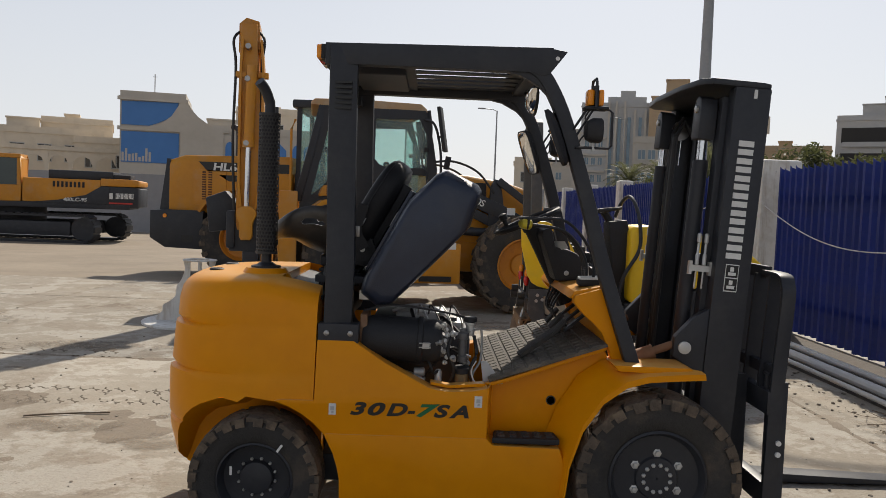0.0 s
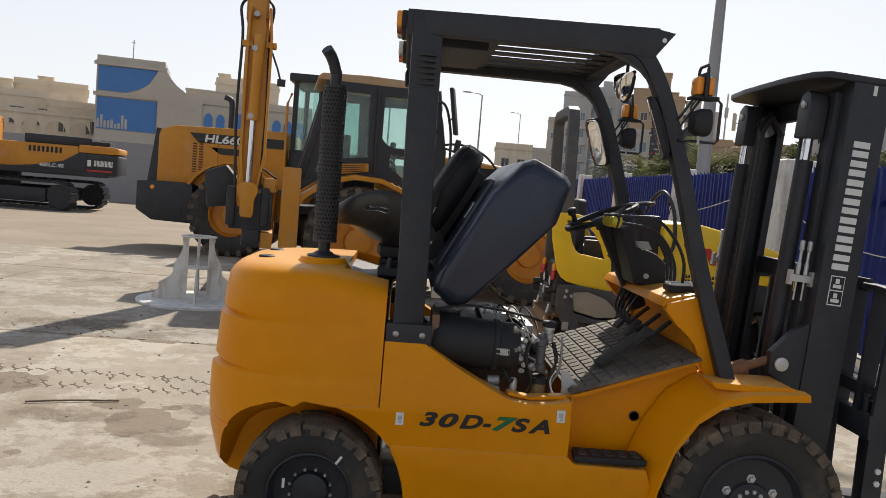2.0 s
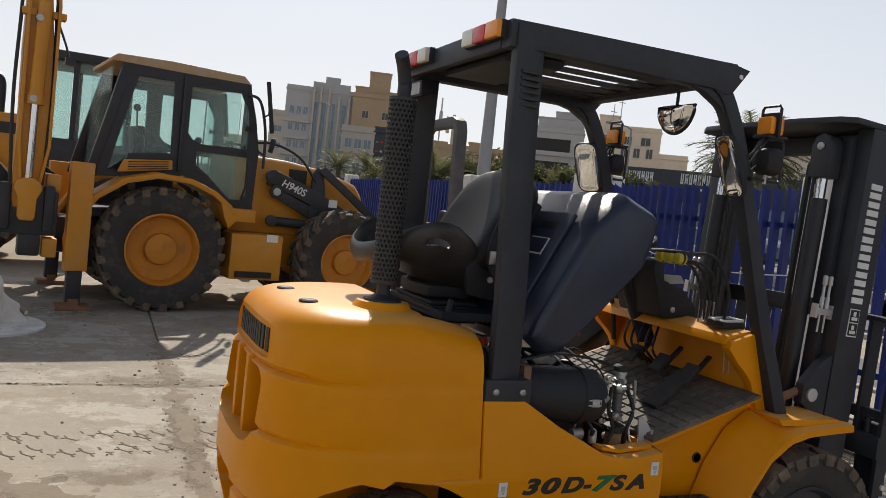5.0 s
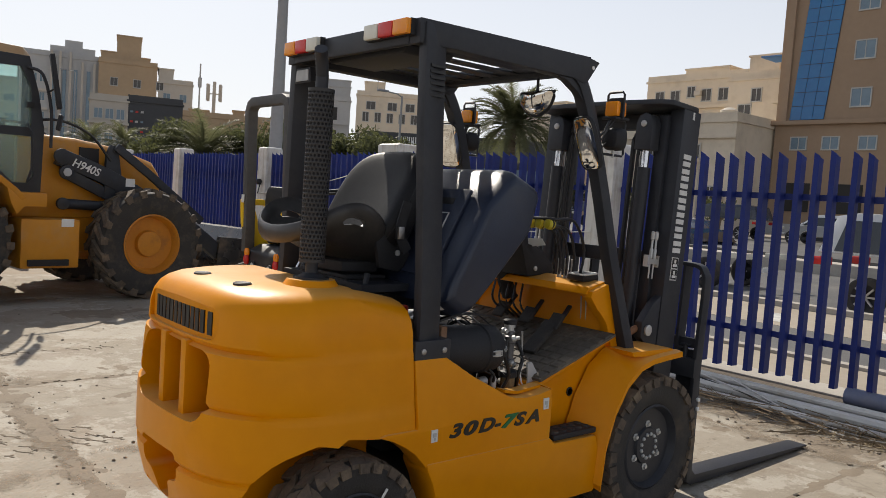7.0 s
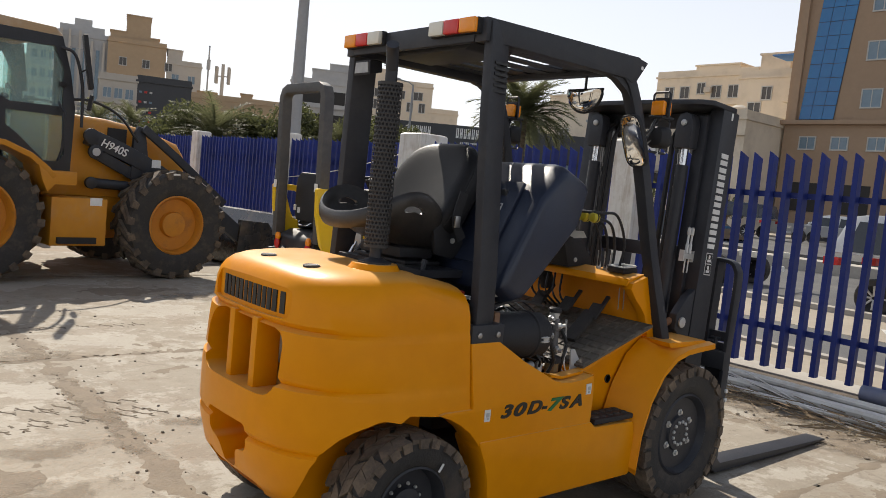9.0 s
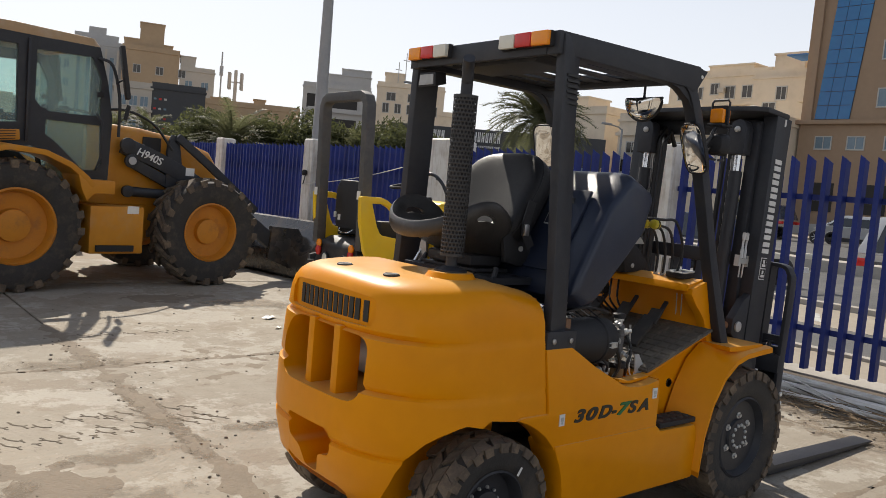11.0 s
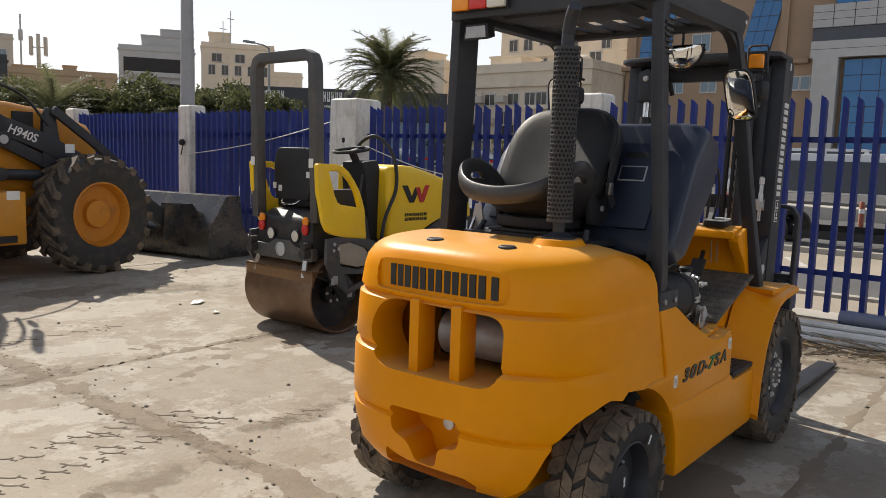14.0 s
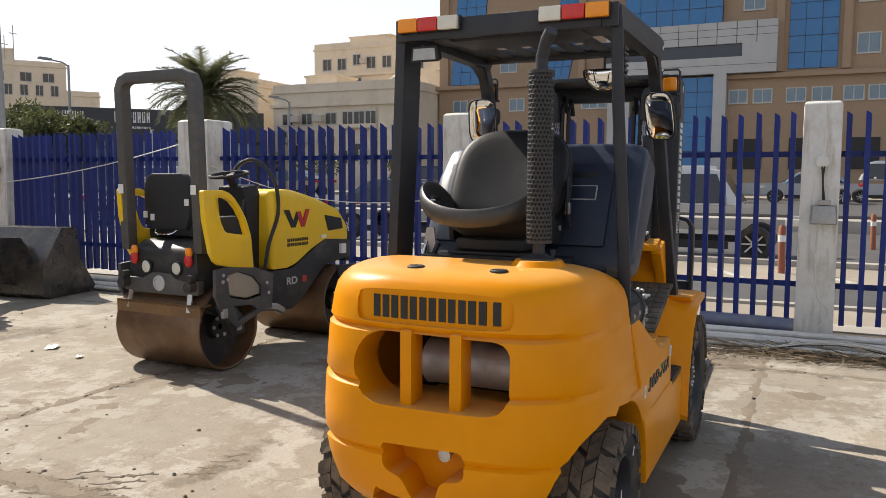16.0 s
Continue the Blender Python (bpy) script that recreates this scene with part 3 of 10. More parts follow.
# ---- fence ----
FX = 4.1
fence = thing("fence", pose(FX, 0, 0), "tall blue steel palisade fence with pointed pales", "fence")
PIL = [-4.4, -0.9, 2.6, 6.05, 9.55, 13.25, 17.0, 20.6, 24.2, 27.8]
PL = [(0, 0), (0, 0.044), (0.005, 0.044), (0.005, 0.006), (0.074, 0.006), (0.078, 0.0)]
pale_me = mesh_of("pale", Shape().loft([[(u - 0.05, v - 0.022, z) for u, v in PL] for z in (0.20, 2.00)] + [[(u - 0.05, v - 0.022, 2.005 + 0.052 * min(1.0, 1.5 * (1 - u / 0.078)) * min(1.0, 0.35 + 1.4 * v / 0.044)) for u, v in PL]]), BLUEF)
rp = random.Random(2)
for a, b in zip(PIL, PIL[1:]):
    y0, y1 = a + 0.22, b - 0.22
    n = round((y1 - y0) / 0.1405)
    for i in range(n + 1):
        o = new("pale", pale_me)
        o.parent = fence
        o.matrix_basis = pose(0.02, y0 + (y1 - y0) * i / n, rp.uniform(-0.012, 0.012), rp.uniform(-0.5, 0.5), 0, rp.uniform(-4, 4))
    for z in (0.535, 1.69):
        part("rail", Shape().prism([(0.035, z - 0.025), (0.075, z - 0.025), (0.075, z - 0.019), (0.041, z - 0.019), (0.041, z + 0.025), (0.035, z + 0.025)], 'y', a + 0.15, b - 0.15), BLUEF, fence)
for i, y in enumerate(PIL):
    w = 0.155 if abs(y - 9.55) > 0.1 else 0.24
    h = 2.14 if w < 0.2 else 2.16
    p = thing("pillar", pose(FX + 0.05, y, 0), "whitewashed concrete fence pillar, stained and chipped", "pillar", "fence pillars")
    part("shaft", Shape().loft([[(-w, -w, -0.1), (w, -w, -0.1), (w, w, -0.1), (-w, w, -0.1)], [(-w, -w, h * 0.5), (w, -w, h * 0.5), (w, w, h * 0.5), (-w, w, h * 0.5)], [(-w * 0.97, -w * 0.97, h - 0.02), (w * 0.97, -w * 0.97, h - 0.02), (w * 0.97, w * 0.97, h - 0.02), (-w * 0.97, w * 0.97, h - 0.02)], [(-w * 0.8, -w * 0.85, h), (w * 0.8, -w * 0.85, h), (w * 0.8, w * 0.85, h), (-w * 0.8, w * 0.85, h)]]), WHPAINT, p, bevel=0.012)
GREYPAINT = surf("grey lamp post paint", (0.33, 0.34, 0.35), (0.26, 0.27, 0.28), rough=0.5, big=2, fine=20, bump=0.1)
lp = thing("street_lamp", pose(4.93, 14.55, 0), "tall tapered grey steel lamp post behind the fence", "lamp post")
part("pole", Shape().lathe([(0.15, -0.1), (0.135, 1.5), (0.115, 3), (0.085, 6), (0.06, 9)], (0, 0, 0), (0, 0, 1), 12), GREYPAINT, lp)
part("arm", Shape().tube(bez([(0, 0, 8.9), (0.3, 0, 9.3), (1.4, 0, 9.5)], 5), 0.035), GREYPAINT, lp)
part("lamp_head", Shape().loft([[(1.3, -0.1, 9.45), (1.3, 0.1, 9.45), (1.3, 0.1, 9.55), (1.3, -0.1, 9.55)], [(1.9, -0.12, 9.5), (1.9, 0.12, 9.5), (1.9, 0.09, 9.58), (1.9, -0.09, 9.58)]]), GREYPAINT, lp)

# ---- buildings across the street and round the yard ----
TANW = surf("tan render", (0.37, 0.262, 0.175), (0.31, 0.218, 0.145), rough=0.9, big=0.15, fine=3, bump=0.1, dirt=(0.22, 0.155, 0.10), dirt_amt=0.3, dirt_scale=0.3)
CREAM = surf("cream render", (0.72, 0.63, 0.50), (0.64, 0.55, 0.43), rough=0.9, big=0.15, fine=2, bump=0.1, dirt=(0.28, 0.23, 0.17), dirt_amt=0.35, dirt_scale=0.4)
GREYW = surf("grey stone cladding", (0.47, 0.47, 0.465), (0.39, 0.39, 0.385), rough=0.7, big=0.2, fine=2, bump=0.1)
PALEW = surf("pale stone cladding", (0.53, 0.485, 0.42), (0.45, 0.41, 0.35), rough=0.8, big=0.2, fine=2, bump=0.1)
CHAR = surf("charcoal cladding", (0.055, 0.057, 0.062), (0.042, 0.043, 0.047), rough=0.6, big=0.3, fine=3, bump=0.1)
BROWNW = surf("brown render", (0.47, 0.345, 0.22), (0.39, 0.285, 0.18), rough=0.9, big=0.2, fine=2, bump=0.1)
WINGL = surf("pale blue window glass", (0.20, 0.28, 0.34), (0.12, 0.18, 0.23), rough=0.12, big=0.5, fine=3, bump=0)
MURAL = surf("blue mural paint", (0.085, 0.225, 0.52), (0.07, 0.19, 0.45), rough=0.8, big=0.1, fine=1, bump=0.05)
FRAMEW = surf("pale window frame", (0.5, 0.49, 0.46), (0.42, 0.41, 0.39), rough=0.6, bump=0)
DIMGL = surf("dim window glass", (0.085, 0.075, 0.065), (0.045, 0.042, 0.038), rough=0.2, big=0.7, fine=3, bump=0)
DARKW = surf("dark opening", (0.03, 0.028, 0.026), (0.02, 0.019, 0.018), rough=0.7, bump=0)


def window(b, put, ww, hh, glass_mat=None):
    """A framed window set on a wall: frame proud of it, pane set back."""
    wd = part("window", Shape().box(-ww / 2 - 0.08, ww / 2 + 0.08, -0.08, 0.02, -0.12, -0.02).box(-ww / 2 - 0.08, ww / 2 + 0.08, -0.06, 0.02, hh + 0.02, hh + 0.1).box(-ww / 2 - 0.08, -ww / 2, -0.06, 0.02, -0.02, hh + 0.02).box(ww / 2, ww / 2 + 0.08, -0.06, 0.02, -0.02, hh + 0.02).box(-0.03, 0.03, -0.04, 0.02, -0.02, hh + 0.02), FRAMEW, b, m=put)
    part("pane", Shape().box(-ww / 2, ww / 2, -0.02, 0.03, -0.02, hh + 0.02), glass_mat or WINGL, wd)
    return wd


def house(name, m, w, d, h, wall, label, storeys=(), z0=-1.5, para=0.5, roof_box=None, cat="building"):
    """A block: front along local x at y = 0, facing -y. storeys: (z, height, places, width, side) rows of windows."""
    b = thing(name, m, label, cat)
    s = Shape().box(0, w, 0, d, z0, h)
    part("wall", s, wall, b)
    part("roof", Shape().box(-0.12, w + 0.12, -0.12, d + 0.12, h, h + 0.18), wall, b)
    if para:
        q = h + 0.18
        part("parapet", Shape().box(0, w, 0, 0.2, q, q + para).box(0, w, d - 0.2, d, q, q + para).box(0, 0.2, 0.2, d - 0.2, q, q + para).box(w - 0.2, w, 0.2, d - 0.2, q, q + para), wall, b)
    for rb in ([roof_box] if roof_box and not isinstance(roof_box[0], tuple) else roof_box or ()):
        x0, x1, y0, y1, hh = rb
        part("roof_room", Shape().box(x0, x1, y0, y1, h, h + hh).box(x0 - 0.1, x1 + 0.1, y0 - 0.1, y1 + 0.1, h + hh, h + hh + 0.15), wall, b)
    for z, hh, xs, ww, side in storeys:
        for x in xs:
            window(b, pose(x, 0, z) if side == 0 else (pose(0, d - x, z, 0, 0, -90) if side == 1 else pose(w, x, z, 0, 0, 90)), ww, hh, DIMGL if wall in (CREAM, BROWNW) else None)
    return b


def along(a, b, n):
    return [a + (b - a) * (i + 0.5) / n for i in range(n)]


def curtain(b, pts_lo, pts_hi, nx, nz, y=-0.05):
    """Glass curtain wall between a lower and an upper edge (x0, x1, z), panes parted by thin bars."""
    (a0, a1, za), (b0, b1, zb) = pts_lo, pts_hi
    cw_ = part("glass_wall", Shape().loft([[(a0, y, za), (a1, y, za), (a1, 0.05, za), (a0, 0.05, za)], [(b0, y, zb), (b1, y, zb), (b1, 0.05, zb), (b0, 0.05, zb)]]), CHAR, b, "blue glass curtain wall")
    for i in range(nx):
        for j in range(nz):
            def P(u, v):
                x = (a0 + (a1 - a0) * u) * (1 - v) + (b0 + (b1 - b0) * u) * v
                return x, za + (zb - za) * v
            e = 0.02
            q = [P((i + e) / nx, (j + e) / nz), P((i + 1 - e) / nx, (j + e) / nz), P((i + 1 - e) / nx, (j + 1 - e) / nz), P((i + e) / nx, (j + 1 - e) / nz)]
            part("pane", Shape().prism(q, 'y', y - 0.03, y + 0.01), BLUEGL, cw_)


CARGLASS = surf("dark ribbon glass", (0.018, 0.024, 0.045), (0.012, 0.016, 0.03), rough=0.08, bump=0, spec=0.6)
tan = house("office_building", pose(52.4, 29.3, 0, 0, 0, -90), 54, 22, 23, TANW, "tan rendered office block with blue glass strips and grey cladding",
            [(6.6, 0.75, (1.8, 4.0, 6.4, 9.0, 11.9, 13.1, 21.9, 23.4, 25.4, 26.9, 28.7, 30.1, 32, 33.6, 36, 37.6, 40, 42), 1.05, 0), (9.45, 1.1, (5.7, 29.4, 33, 37), 1.2, 0), (12.6, 1.1, (5.7, 22.7, 29.4, 33, 37), 1.2, 0), (15.8, 1.1, (5.7, 22.7, 29.4, 33), 1.2, 0)], z0=-0.5)
part("ledge", Shape().box(-0.3, 13.0, -0.35, 0, 8.25, 8.55), TANW, tan, bevel=0.03)
part("ledge", Shape().box(21.0, 54, -0.35, 0, 8.1, 8.4), TANW, tan, bevel=0.03)
for x in (0.6, 11.3, 24.3, 28.2):
    part("pilaster", Shape().box(x - 0.25, x + 0.25, -0.25, 0, 8.5, 23), TANW, tan)
curtain(tan, (1.0, 3.4, 8.6), (2.1, 4.6, 22), 3, 14)
curtain(tan, (8.4, 10.3, 8.6), (11.4, 13.2, 22), 3, 14, y=-0.08)
curtain(tan, (14.4, 20.8, 11.8), (14.4, 20.8, 22), 6, 10, y=-0.45)
curtain(tan, (24.85, 27.7, 8.6), (24.85, 27.7, 22), 3, 13)
curtain(tan, (33.5, 36.5, 8.6), (33.5, 36.5, 22), 3, 13)
curtain(tan, (15.2, 20.4, 2.4), (15.2, 20.4, 8.3), 5, 6, y=-0.5)
part("grey_band", Shape().box(13.2, 24.2, -0.8, 0, 8.45, 9.5).box(13.2, 24.2, -0.8, 0, 10.35, 11.75).box(22.1, 24.2, -0.8, 0, 9.5, 10.35), GREYW, tan, "grey stone cladding band")
part("band_glass", Shape().box(13.2, 22.1, -0.6, 0, 9.5, 10.35), CARGLASS, tan, "dark ribbon window")
part("cladding_joint", Shape().box(13.2, 24.2, -0.806, -0.79, 8.97, 8.995).box(13.2, 24.2, -0.806, -0.79, 10.82, 10.845).box(13.2, 24.2, -0.806, -0.79, 11.28, 11.305), DARKW, tan)
for x in along(13.2, 24.2, 9)[:-1]:
    part("cladding_joint", Shape().box(x + 0.58, x + 0.62, -0.815, -0.79, 10.36, 11.74), CHAR, tan)
part("grey_pier", Shape().box(20.4, 21.2, -0.9, 0, 0, 8.45), GREYW, tan)
part("grey_pier", Shape().box(13.4, 14.9, -0.9, 0, 0, 8.45), GREYW, tan)
for x in (2, 5.5, 9.5, 22.6, 26, 29.4, 33, 37, 41):
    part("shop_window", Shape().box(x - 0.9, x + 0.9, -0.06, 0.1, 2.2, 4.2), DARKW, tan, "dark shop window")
part("plinth", Shape().box(-0.1, 54, -0.12, 0, 0.3, 1.3), GREYW, tan)

cream = house("apartment_house", pose(47.5, 41.5, 0, 0, 0, -90), 12.0, 12, 8.0, CREAM, "cream rendered low house with small barred windows", [(5.6, 0.75, (1.4, 3.2, 5.4), 0.9, 0), (5.5, 0.9, (6.9, 7.9, 8.9), 0.85, 0), (2.8, 1.2, (2, 5, 8), 1.1, 0), (5.4, 0.9, (2.0, 5.0), 0.9, 1)], roof_box=(1.0, 4.0, 3.0, 6.0, 1.6))
part("cornice", Shape().box(-0.15, 12.1, -0.2, 0, 6.9, 7.15), CREAM, cream)
for x in (6.9, 7.9, 8.9):
    part("window_box", Shape().box(x - 0.5, x + 0.5, -0.45, -0.05, 5.2, 5.5), CREAM, cream)
for x in (2.3, 4.4):
    part("air_conditioner", Shape().box(x - 0.4, x + 0.4, -0.5, 0, 5.75, 6.25), PALEW, cream, "pale air conditioner")
bal = house("apartment_house", pose(55.4, 35.0, 0, 0, 0, -90), 7.0, 10, 12.2, CREAM, "cream apartment house with arched windows and balconies", [(9.2, 1.1, (1.5,), 1.0, 0), (6.0, 1.2, (1.4, 5.6), 0.9, 0), (2.8, 1.2, (1.4, 5.6), 0.9, 0)], roof_box=(0.5, 3.0, 2, 5, 2.2))
for z in (4.6, 7.6, 10.2):
    bl = part("balcony", Shape().box(4.2, 6.8, -1.1, 0, z, z + 0.15).box(4.2, 6.8, -1.1, -1.0, z + 0.15, z + 0.9), CREAM, bal, "small balcony")
part("awning", Shape().box(3.2, 5.2, -1.3, 1.0, 13.6, 13.7), MURAL, bal, "blue roof awning")
for z in (3.0, 6.2):
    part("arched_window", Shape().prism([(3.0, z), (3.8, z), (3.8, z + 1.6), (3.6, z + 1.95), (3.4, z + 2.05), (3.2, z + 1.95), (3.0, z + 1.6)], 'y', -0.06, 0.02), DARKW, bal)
tall = house("apartment_house", pose(62.6, 47.9, 0, 0, 0, -90), 10.4, 14, 13.9, CREAM, "tall cream apartment house with a roof room", [(12.0, 1.0, (1.5, 3.2, 6.5, 8.2), 0.9, 0), (9.2, 1.0, (1.5, 3.2, 6.5, 8.2), 0.9, 0), (12.0, 1.0, (3, 7, 11), 0.9, 1), (9.2, 1.0, (3, 7, 11), 0.9, 1)], roof_box=(3.5, 8.0, 1.0, 7.0, 1.2))
part("cornice", Shape().box(-0.2, 11.2, -0.25, 0, 11.3, 11.6), CREAM, tall)
house("garden_wall_house", pose(50, 53, 0, 0, 0, -90), 8, 8, 9.0, CREAM, "cream house behind the palm", [(6.5, 1.0, (2, 5), 0.9, 0)], roof_box=(2, 5, 1, 4, 1.6))

def fittings(b, w, rows, seed):
    """Air conditioners under windows, drain pipes and a roof tank on a house front."""
    rf = random.Random(seed)
    for z, xs in rows:
        for x in xs:
            window(b, pose(x, 0, z), 0.75, 0.9, DIMGL)
            if rf.random() < 0.55:
                part("air_conditioner", Shape().box(x + 0.5, x + 1.15, -0.4, 0, z + 0.05, z + 0.5), PALEW, b, "pale air conditioner", bevel=0.02)
    for k in range(2):
        x = w * rf.uniform(0.2, 0.9)
        part("drain_pipe", Shape().cyl((x, -0.08, 0), (x, -0.08, 6.6), 0.05, n=6), PALEW, b)


fittings(cream, 12.0, ((4.1, (0.9, 2.6, 4.6)), (2.6, (6.5, 8.3, 10.4))), 3)
fittings(tall, 11.0, ((10.2, (2.3, 5.0, 9.6)), (12.4, (4.9, 9.7)), (7.6, (2.4, 7.4))), 4)
fittings(bal, 7.0, ((10.6, (2.4,)), (8.0, (2.4, 6.2))), 5)
for b_, w_, h_ in ((cream, 9.6, 8.2), (tall, 3.0, 14.1), (bal, 1.6, 12.4)):
    part("water_tank", Shape().lathe([(0.01, 0), (0.6, 0.02), (0.62, 1.0), (0.3, 1.2), (0.01, 1.22)], (w_, 3.0, h_), (0, 0, 1), 14), PALEW, b_, "pale roof water tank")

# black shop with its sign
shop = house("shop", pose(31.2, 49.6, 0, 0, 0, -43), 15.6, 10, 5.5, CHAR, "low black-clad kitchen shop with white sign", [], para=0.4)
part("fascia", Shape().box(-0.1, 15.8, -0.35, 0, 4.0, 6.05), CHAR, shop)
part("shop_front", Shape().box(0.6, 14.8, -0.06, 0.05, 0.6, 3.9), WINGL, shop, "dark shop glazing")
bars_sign("sign_mark", 8, 0.20, 0.72, 0.09, WHITE, shop, pose(5.9, -0.37, 5.12, 90, 0, 0), "white shop name drawn as plain bars", 0.04)
bars_sign("sign_mark", 6, 0.21, 0.66, 0.09, WHITE, shop, pose(2.30, -0.37, 5.12, 90, 0, 0), "white shop name drawn as plain bars", 0.04)
bars_sign("sign_line", 13, 0.10, 0.15, 0.05, WHITE, shop, pose(6.25, -0.37, 4.72, 90, 0, 0), "white small print drawn as plain bars", 0.03)
bars_sign("sign_line", 11, 0.10, 0.14, 0.05, WHITE, shop, pose(1.95, -0.37, 4.72, 90, 0, 0), "white small print drawn as plain bars", 0.03)
for x in (3.9, 8.2):
    part("banner_post", Shape().cyl((x, -2.0, 0), (x, -2.0, 4.6), 0.12), PALEW, shop)

# far blocks beyond the trees
d1 = house("apartment_block", pose(51.0, 99.8, 0, 0, 0, -31.5), 9.4, 14, 14.0, GREYW, "weathered grey apartment block with deep balconies", [], roof_box=((2.8, 9.3, 0.6, 10, 2.0), (5.2, 9.3, 1.4, 9, 3.0)))
for z in (8.0, 11.2):
    # wall left uncut: the recess's shade is a dark slab set on it
    part("recess_shade", Shape().box(0.6, 7.6, -0.06, 0.4, z, z + 1.9), DARKW, d1, "dark slab painted as the shade of a balcony recess")
    part("balcony_front", Shape().box(0.8, 9, -0.5, -0.35, z - 0.5, z + 0.1), GREYW, d1)
d2 = house("apartment_block", pose(59.4, 94.0, 0, 0, 0, -35), 9.5, 14, 15.0, CREAM, "cream apartment block with a roof tank room", [(11.5, 1.2, along(0.5, 9, 5), 0.8, 0), (8.3, 1.2, along(0.5, 9, 5), 0.8, 0), (13.2, 1.0, (2.0, 5.0, 7.5), 1.2, 0)], roof_box=((1.0, 3.8, 1, 4, 2.0),))
house("apartment_block", pose(67.0, 88.6, 0, 0, 0, -35), 4, 12, 11.6, CREAM, "lower cream wing of an apartment block", [(8.5, 1.2, along(0.3, 4.7, 6), 0.5, 0)])
for x, y, h in ((63.0, 92.5, 20.0), (62.0, 92.8, 18.6)):
    mm_ = thing("antenna", pose(x, y, 14.9), "thin roof antenna mast", "antenna")
    part("mast", Shape().cyl((0, 0, 0), (0, 0, h - 14.9), 0.06, n=6).box(-0.5, 0.5, -0.04, 0.04, h - 16, h - 15.9), GREYW, mm_)
house("low_house", pose(36.8, 100.0, 0, 0, 0, -25), 12.4, 8, 9.7, BROWNW, "low brown-roofed house behind the trees", [(6.6, 1.0, (2.2, 5.0, 8.6), 0.9, 0)], roof_box=((1.0, 3.4, 1, 4, 0.9), (6.4, 7.9, 1, 3, 1.2)))
g1 = house("office_tower", pose(22.0, 119.0, 0, 0, 0, -14), 10.0, 16, 17.0, GREYW, "pale grey office tower with slit windows", [(13.5, 1.0, along(0.5, 3.5, 3), 0.6, 0), (11, 1.0, along(0.5, 3.5, 3), 0.6, 0), (8.4, 1.0, along(0.5, 3.5, 3), 0.6, 0), (5.8, 1.0, along(0.5, 3.5, 3), 0.6, 0)])
for x in (4.2, 5.4, 6.8, 8.4):
    part("slit_window", Shape().box(x, x + 0.45, -0.1, 0.1, 4, 15.5), WINGL, g1, "tall slit window")
for x in (3.9, 4.95, 6.2, 7.7, 9.2):
    part("facade_fin", Shape().box(x, x + 0.28, -0.45, 0.0, 3.0, 17.8 if x < 7 else 16.6), PALEW, g1, "pale upright facade fin")
part("stair_head", Shape().box(3.8, 9.4, 0.6, 9, 17.0, 18.6).box(5.6, 7.8, 1.2, 6, 18.6, 19.6), GREYW, g1)
for z in (12.2, 9.7, 7.2):
    part("ledge", Shape().box(-0.1, 3.7, -0.35, 0.0, z, z + 0.3), PALEW, g1, "pale floor ledge")
house("office_tower", pose(20.0, 119.5, 0, 0, 0, -14), 2.4, 10, 13.0, PALEW, "narrow white wing of the office tower", [(10.5, 0.8, (1.2,), 1.2, 0), (8, 0.8, (1.2,), 1.2, 0)])
b1 = house("apartment_block", pose(31.4, 116.0, 0, 0, 0, -18), 7.6, 14, 17.0, BROWNW, "brown rendered apartment block with a stepped roof", [(14, 1.0, (2, 5, 8), 0.9, 0), (11, 1.0, (2, 5, 8), 0.9, 0)], roof_box=((0.2, 2.2, 1, 8, 1.6), (2.2, 5.4, 1, 6, 4.0), (5.4, 6.6, 1, 5, 1.2)))
house("apartment_block", pose(38.8, 113.6, 0, 0, 0, -20), 4.7, 12, 15.0, PALEW, "pale side wing of an apartment block", [(12.6, 1, (1.2, 3.4), 0.9, 0), (10, 1, (1.2, 3.4), 0.9, 0)], roof_box=(0.0, 2.0, 0.3, 8, 2.0))
w1 = house("white_office", pose(21.4, 84.4, 0, 0, 0, -17), 3.6, 9, 8.9, PALEW, "small white office house with dark windows", [(z, 0.9, along(0.3, 3.4, 3), 0.7, 0) for z in (2.4, 4.8, 7.2)])
for z in (1.9, 4.2, 6.6):
    part("sun_ledge", Shape().box(-0.15, 3.7, -0.5, 0.0, z, z + 0.22), PALEW, w1, "projecting white ledge")
k1 = house("charcoal_office", pose(24.8, 83.4, 0, 0, 0, -19), 5.3, 9, 9.1, CHAR, "charcoal office house with small lit squares", [])
rc = random.Random(11)
for i in range(3):
    for j in range(8):
        part("square_window", Shape().box(0.25 + i * 0.5, 0.52 + i * 0.5, -0.06, 0.02, 1.0 + j * 1.0, 1.2 + j * 1.0), rc.choice((WINGL, REDP, WINGL, FRAMEW)), k1)
tm = thing("cell_tower", pose(46.0, 111.0, 0), "slim phone mast with panel antennas", "phone mast")
part("mast", Shape().lathe([(0.35, -1), (0.25, 16)], (0, 0, 0), (0, 0, 1), 8), PALEW, tm)
for k in range(6):
    a = k * 1.047
    part("panel_antenna", Shape().box(-0.18, 0.18, -0.1, 0.1, 0, 2.4, pose(1.0 * math.cos(a), 1.0 * math.sin(a), 13.2, 0, 0, math.degrees(a))).box(0, 0.75, -0.03, 0.03, 1, 1.1, pose(0, 0, 13.2, 0, 0, math.degrees(a))), PALEW, tm)
tn = thing("antenna", pose(44.2, 112.0, 0), "thin tall lattice antenna", "antenna")
part("mast", Shape().cyl((0, 0, -1), (0, 0, 18.4), 0.12, n=6).box(-0.2, 0.2, -0.2, 0.2, 15, 16.4), GREYW, tn)

